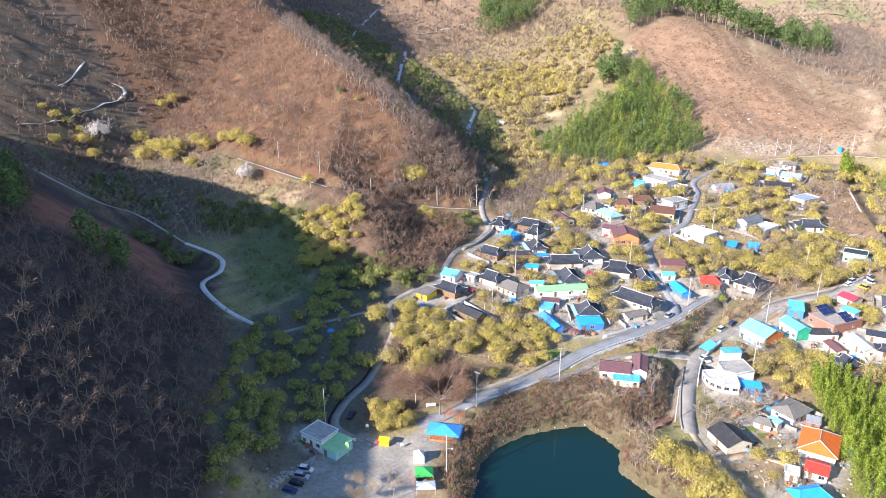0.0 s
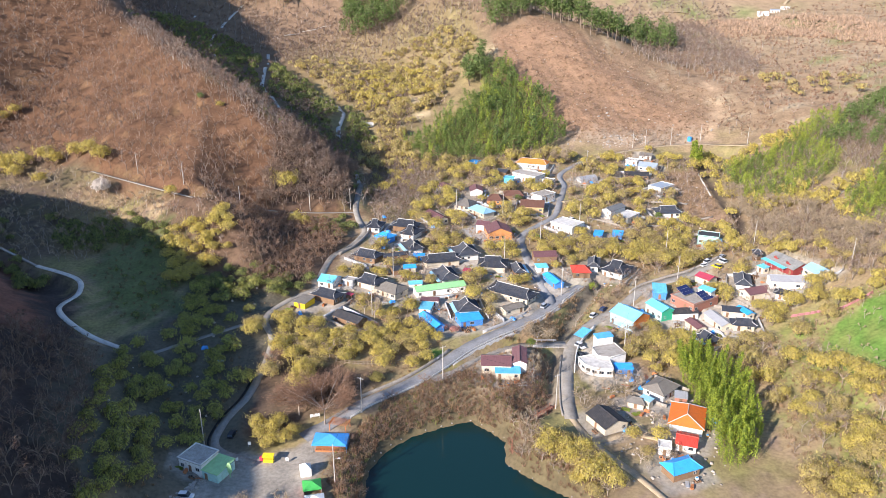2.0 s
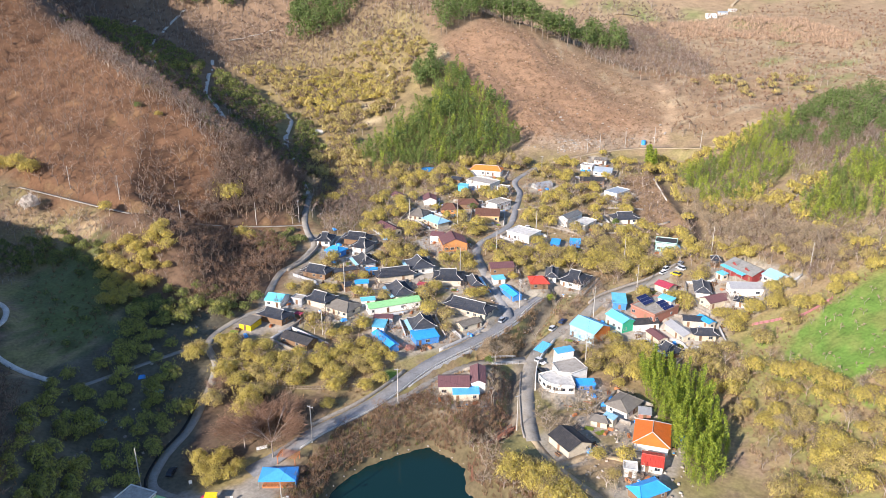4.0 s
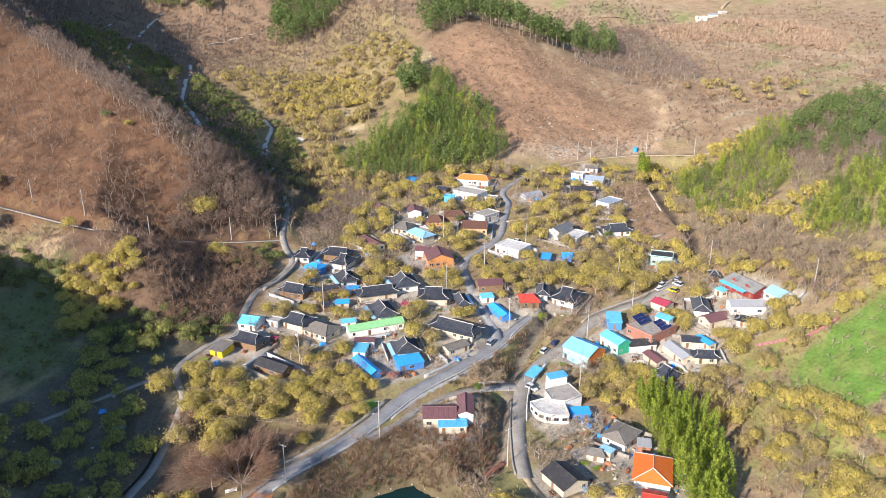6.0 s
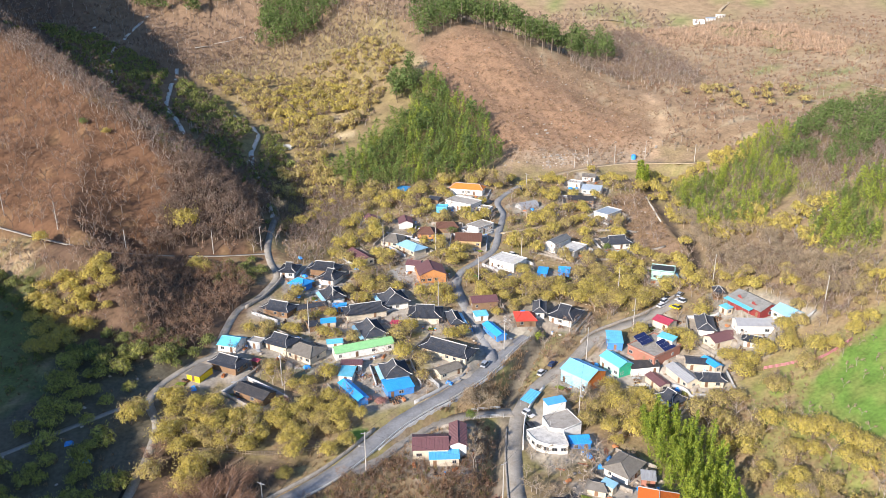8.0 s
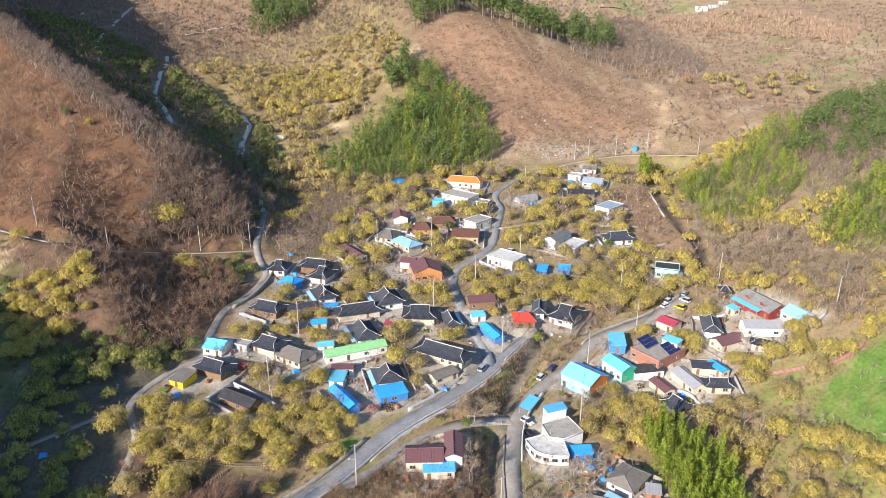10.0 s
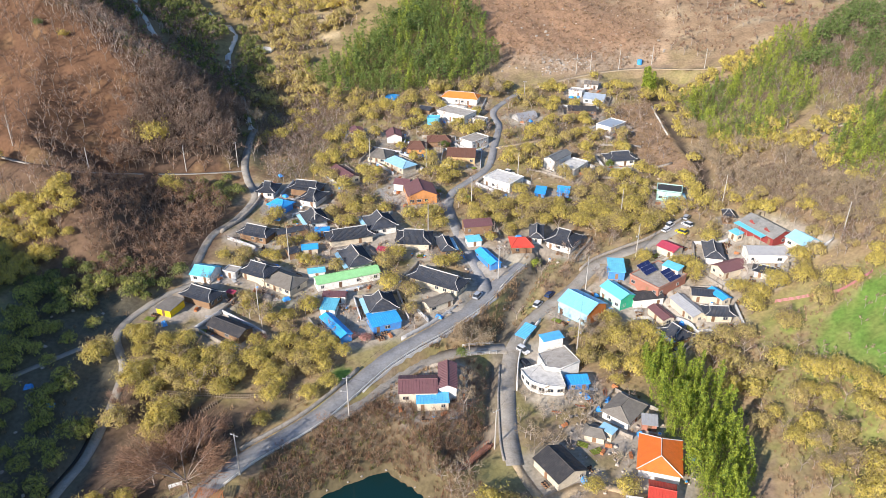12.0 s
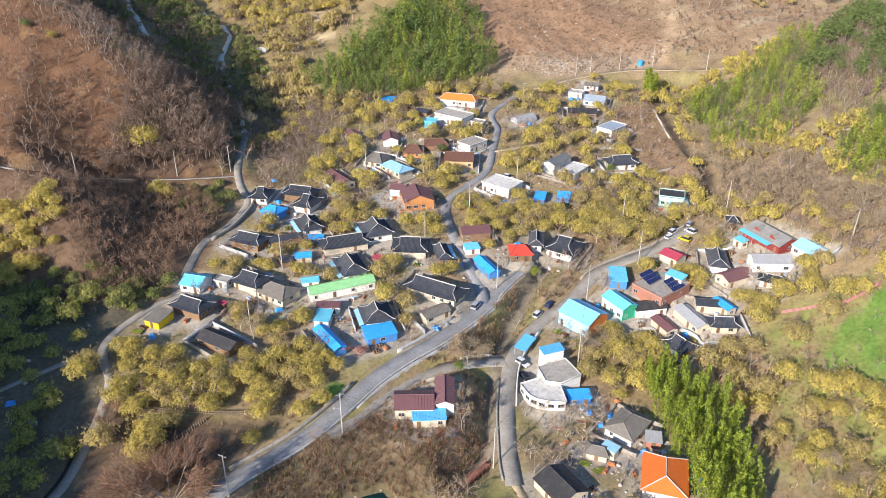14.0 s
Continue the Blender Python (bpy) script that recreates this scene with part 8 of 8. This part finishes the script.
def heap(x, y, kind):
    """Things that lie about in the yards."""
    z = gz(x, y)
    r = rng_.uniform(0, 360)
    if kind == 0:
        t = thing("wood_pile", x, y, z, r, "stack of split firewood under the eaves", "firewood")
        for i in range(9):
            part("log", Soup().rod((-0.9, (i % 3) * 0.3 - 0.3, 0.14 + 0.27 * (i // 3)), (0.9, (i % 3) * 0.3 - 0.3, 0.14 + 0.27 * (i // 3)), 0.14, 0.13, 6), M_PLANKO, t)
    elif kind == 1:
        t = thing("covered_heap", x, y, z, r, "low heap under a blue tarpaulin", "tarpaulin")
        part("tarpaulin", Soup().put([(-1.3, -0.9, -0.05), (1.3, -0.9, -0.05), (1.3, 0.9, -0.05), (-1.3, 0.9, -0.05), (-0.8, -0.4, 0.8), (0.7, -0.35, 0.95), (0.75, 0.4, 0.8), (-0.7, 0.45, 0.9)], [(0, 1, 5, 4), (1, 2, 6, 5), (2, 3, 7, 6), (3, 0, 4, 7), (4, 5, 6, 7)]), M_TARP["blue"], t)
    elif kind == 2:
        t = thing("plastic_crate", x, y, z, r, "stack of plastic farm crates", "crate")
        for i in range(3):
            part("crate", Soup().box(-0.3 + 0.03 * i, -0.22, 0.3 * i, 0.3 + 0.03 * i, 0.22, 0.3 * i + 0.27), M_TARP[("red", "yellow", "blue")[i]], t)
    elif kind == 3:
        t = thing("sheet_stack", x, y, z, r, "stack of grey corrugated sheets in a yard", "sheets")
        for i in range(3):
            part("metal_sheet", Soup().box(-1.4, -0.5 + 0.06 * i, 0.05 + 0.08 * i, 1.4, 0.5 + 0.06 * i, 0.1 + 0.08 * i), M_STEEL, t)
    elif kind == 5:
        t = thing("board_heap", x, y, z, r, "untidy heap of old boards and poles in a yard", "boards")
        for i in range(7):
            bx, by, bt = rng_.uniform(-0.5, 0.5), rng_.uniform(-0.6, 0.6), rng_.uniform(-0.5, 0.5)
            c, q = math.cos(bt), math.sin(bt)
            part("board", Soup().put([(bx + c * u - q * w, by + q * u + c * w, 0.04 + 0.07 * i + k) for k in (-0.05, 0) for u, w in ((-1.3, -0.12), (1.3, -0.12), (1.3, 0.12), (-1.3, 0.12))], [(0, 1, 5, 4), (1, 2, 6, 5), (2, 3, 7, 6), (3, 0, 4, 7), (4, 5, 6, 7)]), (M_PLANK, M_RUBBLE, M_PLANKO)[i % 3], t)
    elif kind == 6:
        t = thing("garden_bed", x, y, z, r, "small kitchen bed of young green rows", "garden bed")
        part("soil", Soup().box(-1.6, -1.1, -0.2, 1.6, 1.1, 0.12), M_DOOR, t)
        for i in range(4):
            part("seedling_bed", Soup().box(-1.5, -0.85 + 0.5 * i, 0.1, 1.5, -0.6 + 0.5 * i, 0.34), M_LIME, t)["kind"] = "stuff"
    else:
        t = thing("grey_tank", x, y, z, r, "small white plastic water tank in a yard", "tank")
        part("barrel", Soup().rod((0, 0, 0), (0, 0, 1.1), 0.55, 0.55, 12), M_TARP["white"], t)
        part("lid", Soup().rod((0, 0, 1.1), (0, 0, 1.2), 0.4, 0.25, 12), M_TARP["blue"], t)


for n_, (k_, x_, y_, z_, len_, dep_, turn_, *_rest) in enumerate(PLANS):
    if _rest[-1] or k_ == "pavilion" or y_ > 440:
        continue
    c_, s_ = math.cos(radians(turn_)), math.sin(radians(turn_))
    for side_ in range(5 if len_ > 7 else 3):
        a_, b_ = rng_.uniform(-0.6, 0.6) * len_, (1 if side_ == 3 else -1) * (dep_ / 2 + rng_.uniform(0.9, 3.2))
        px_, py_ = x_ + c_ * a_ - s_ * b_, y_ + s_ * a_ + c_ * b_
        if not free_of(np.array([px_]), np.array([py_]), 0.7)[0]:
            continue
        if rng_.random() < 0.2:
            jar_row(px_, py_, turn_, rng_.choice((4, 6)))
        else:
            heap(px_, py_, rng_.choice((0, 0, 1, 2, 3, 3, 4, 5, 5, 6)))
for x_, y_ in ((33.6, 361), (-36, 243), (-42, 250), (-52, 232), (93, 190), (120, 192)):
    heap(x_, y_, 1)
for x_, y_, k_ in ((106.2, 226.2, 1), (107.3, 220.9, 3), (110.4, 222, 3), (113.7, 220.6, 5), (104.2, 216.6, 5), (96.7, 210.4, 0), (108.6, 214.5, 1), (108, 218.6, 5), (117.3, 221.4, 0), (96.7, 216.1, 5), (119.4, 204.2, 1)):
    heap(x_, y_, k_)
"""Loose litter and stones that lie about the plots."""
spots_ = np.concatenate([scatter(VILLAGE_LAND, 5.0, 0.5, 0.5), scatter([(84, 165), (92, 200), (100, 225), (125, 215), (122, 180), (110, 160)], 2.6, 0.4, 0.7), scatter(ORCHARD_SHADE, 6.0, 0.5, 0.5)])
chip_ = [(np.array([(-0.4, -0.25, 0), (0.4, -0.3, 0), (0.35, 0.3, 0), (-0.3, 0.25, 0), (-0.3, -0.2, 0.22), (0.3, -0.2, 0.3), (0.3, 0.2, 0.2), (-0.25, 0.2, 0.28)]), np.array([(4, 5, 6), (4, 6, 7), (0, 1, 5), (0, 5, 4), (1, 2, 6), (1, 6, 5), (2, 3, 7), (2, 7, 6), (3, 0, 4), (3, 4, 7)]))]
stand("slope_rubble", [tuple(chip_)], np.concatenate([scatter(CLEARED, 8.5, 0.3, 0.5), scatter([(182, 446), (216, 446), (216, 458), (186, 460)], 1.8, 0.2, 0.8)]), 0.5, 1.9, (M_RUBBLE,), ("rubble",), "pale stones strewn over the cleared slope", "rubble")
stand("yard_rubble", [tuple(chip_)], spots_, 0.5, 1.6, (M_RUBBLE,), ("rubble",), "pale stones and litter scattered over the plots", "rubble")
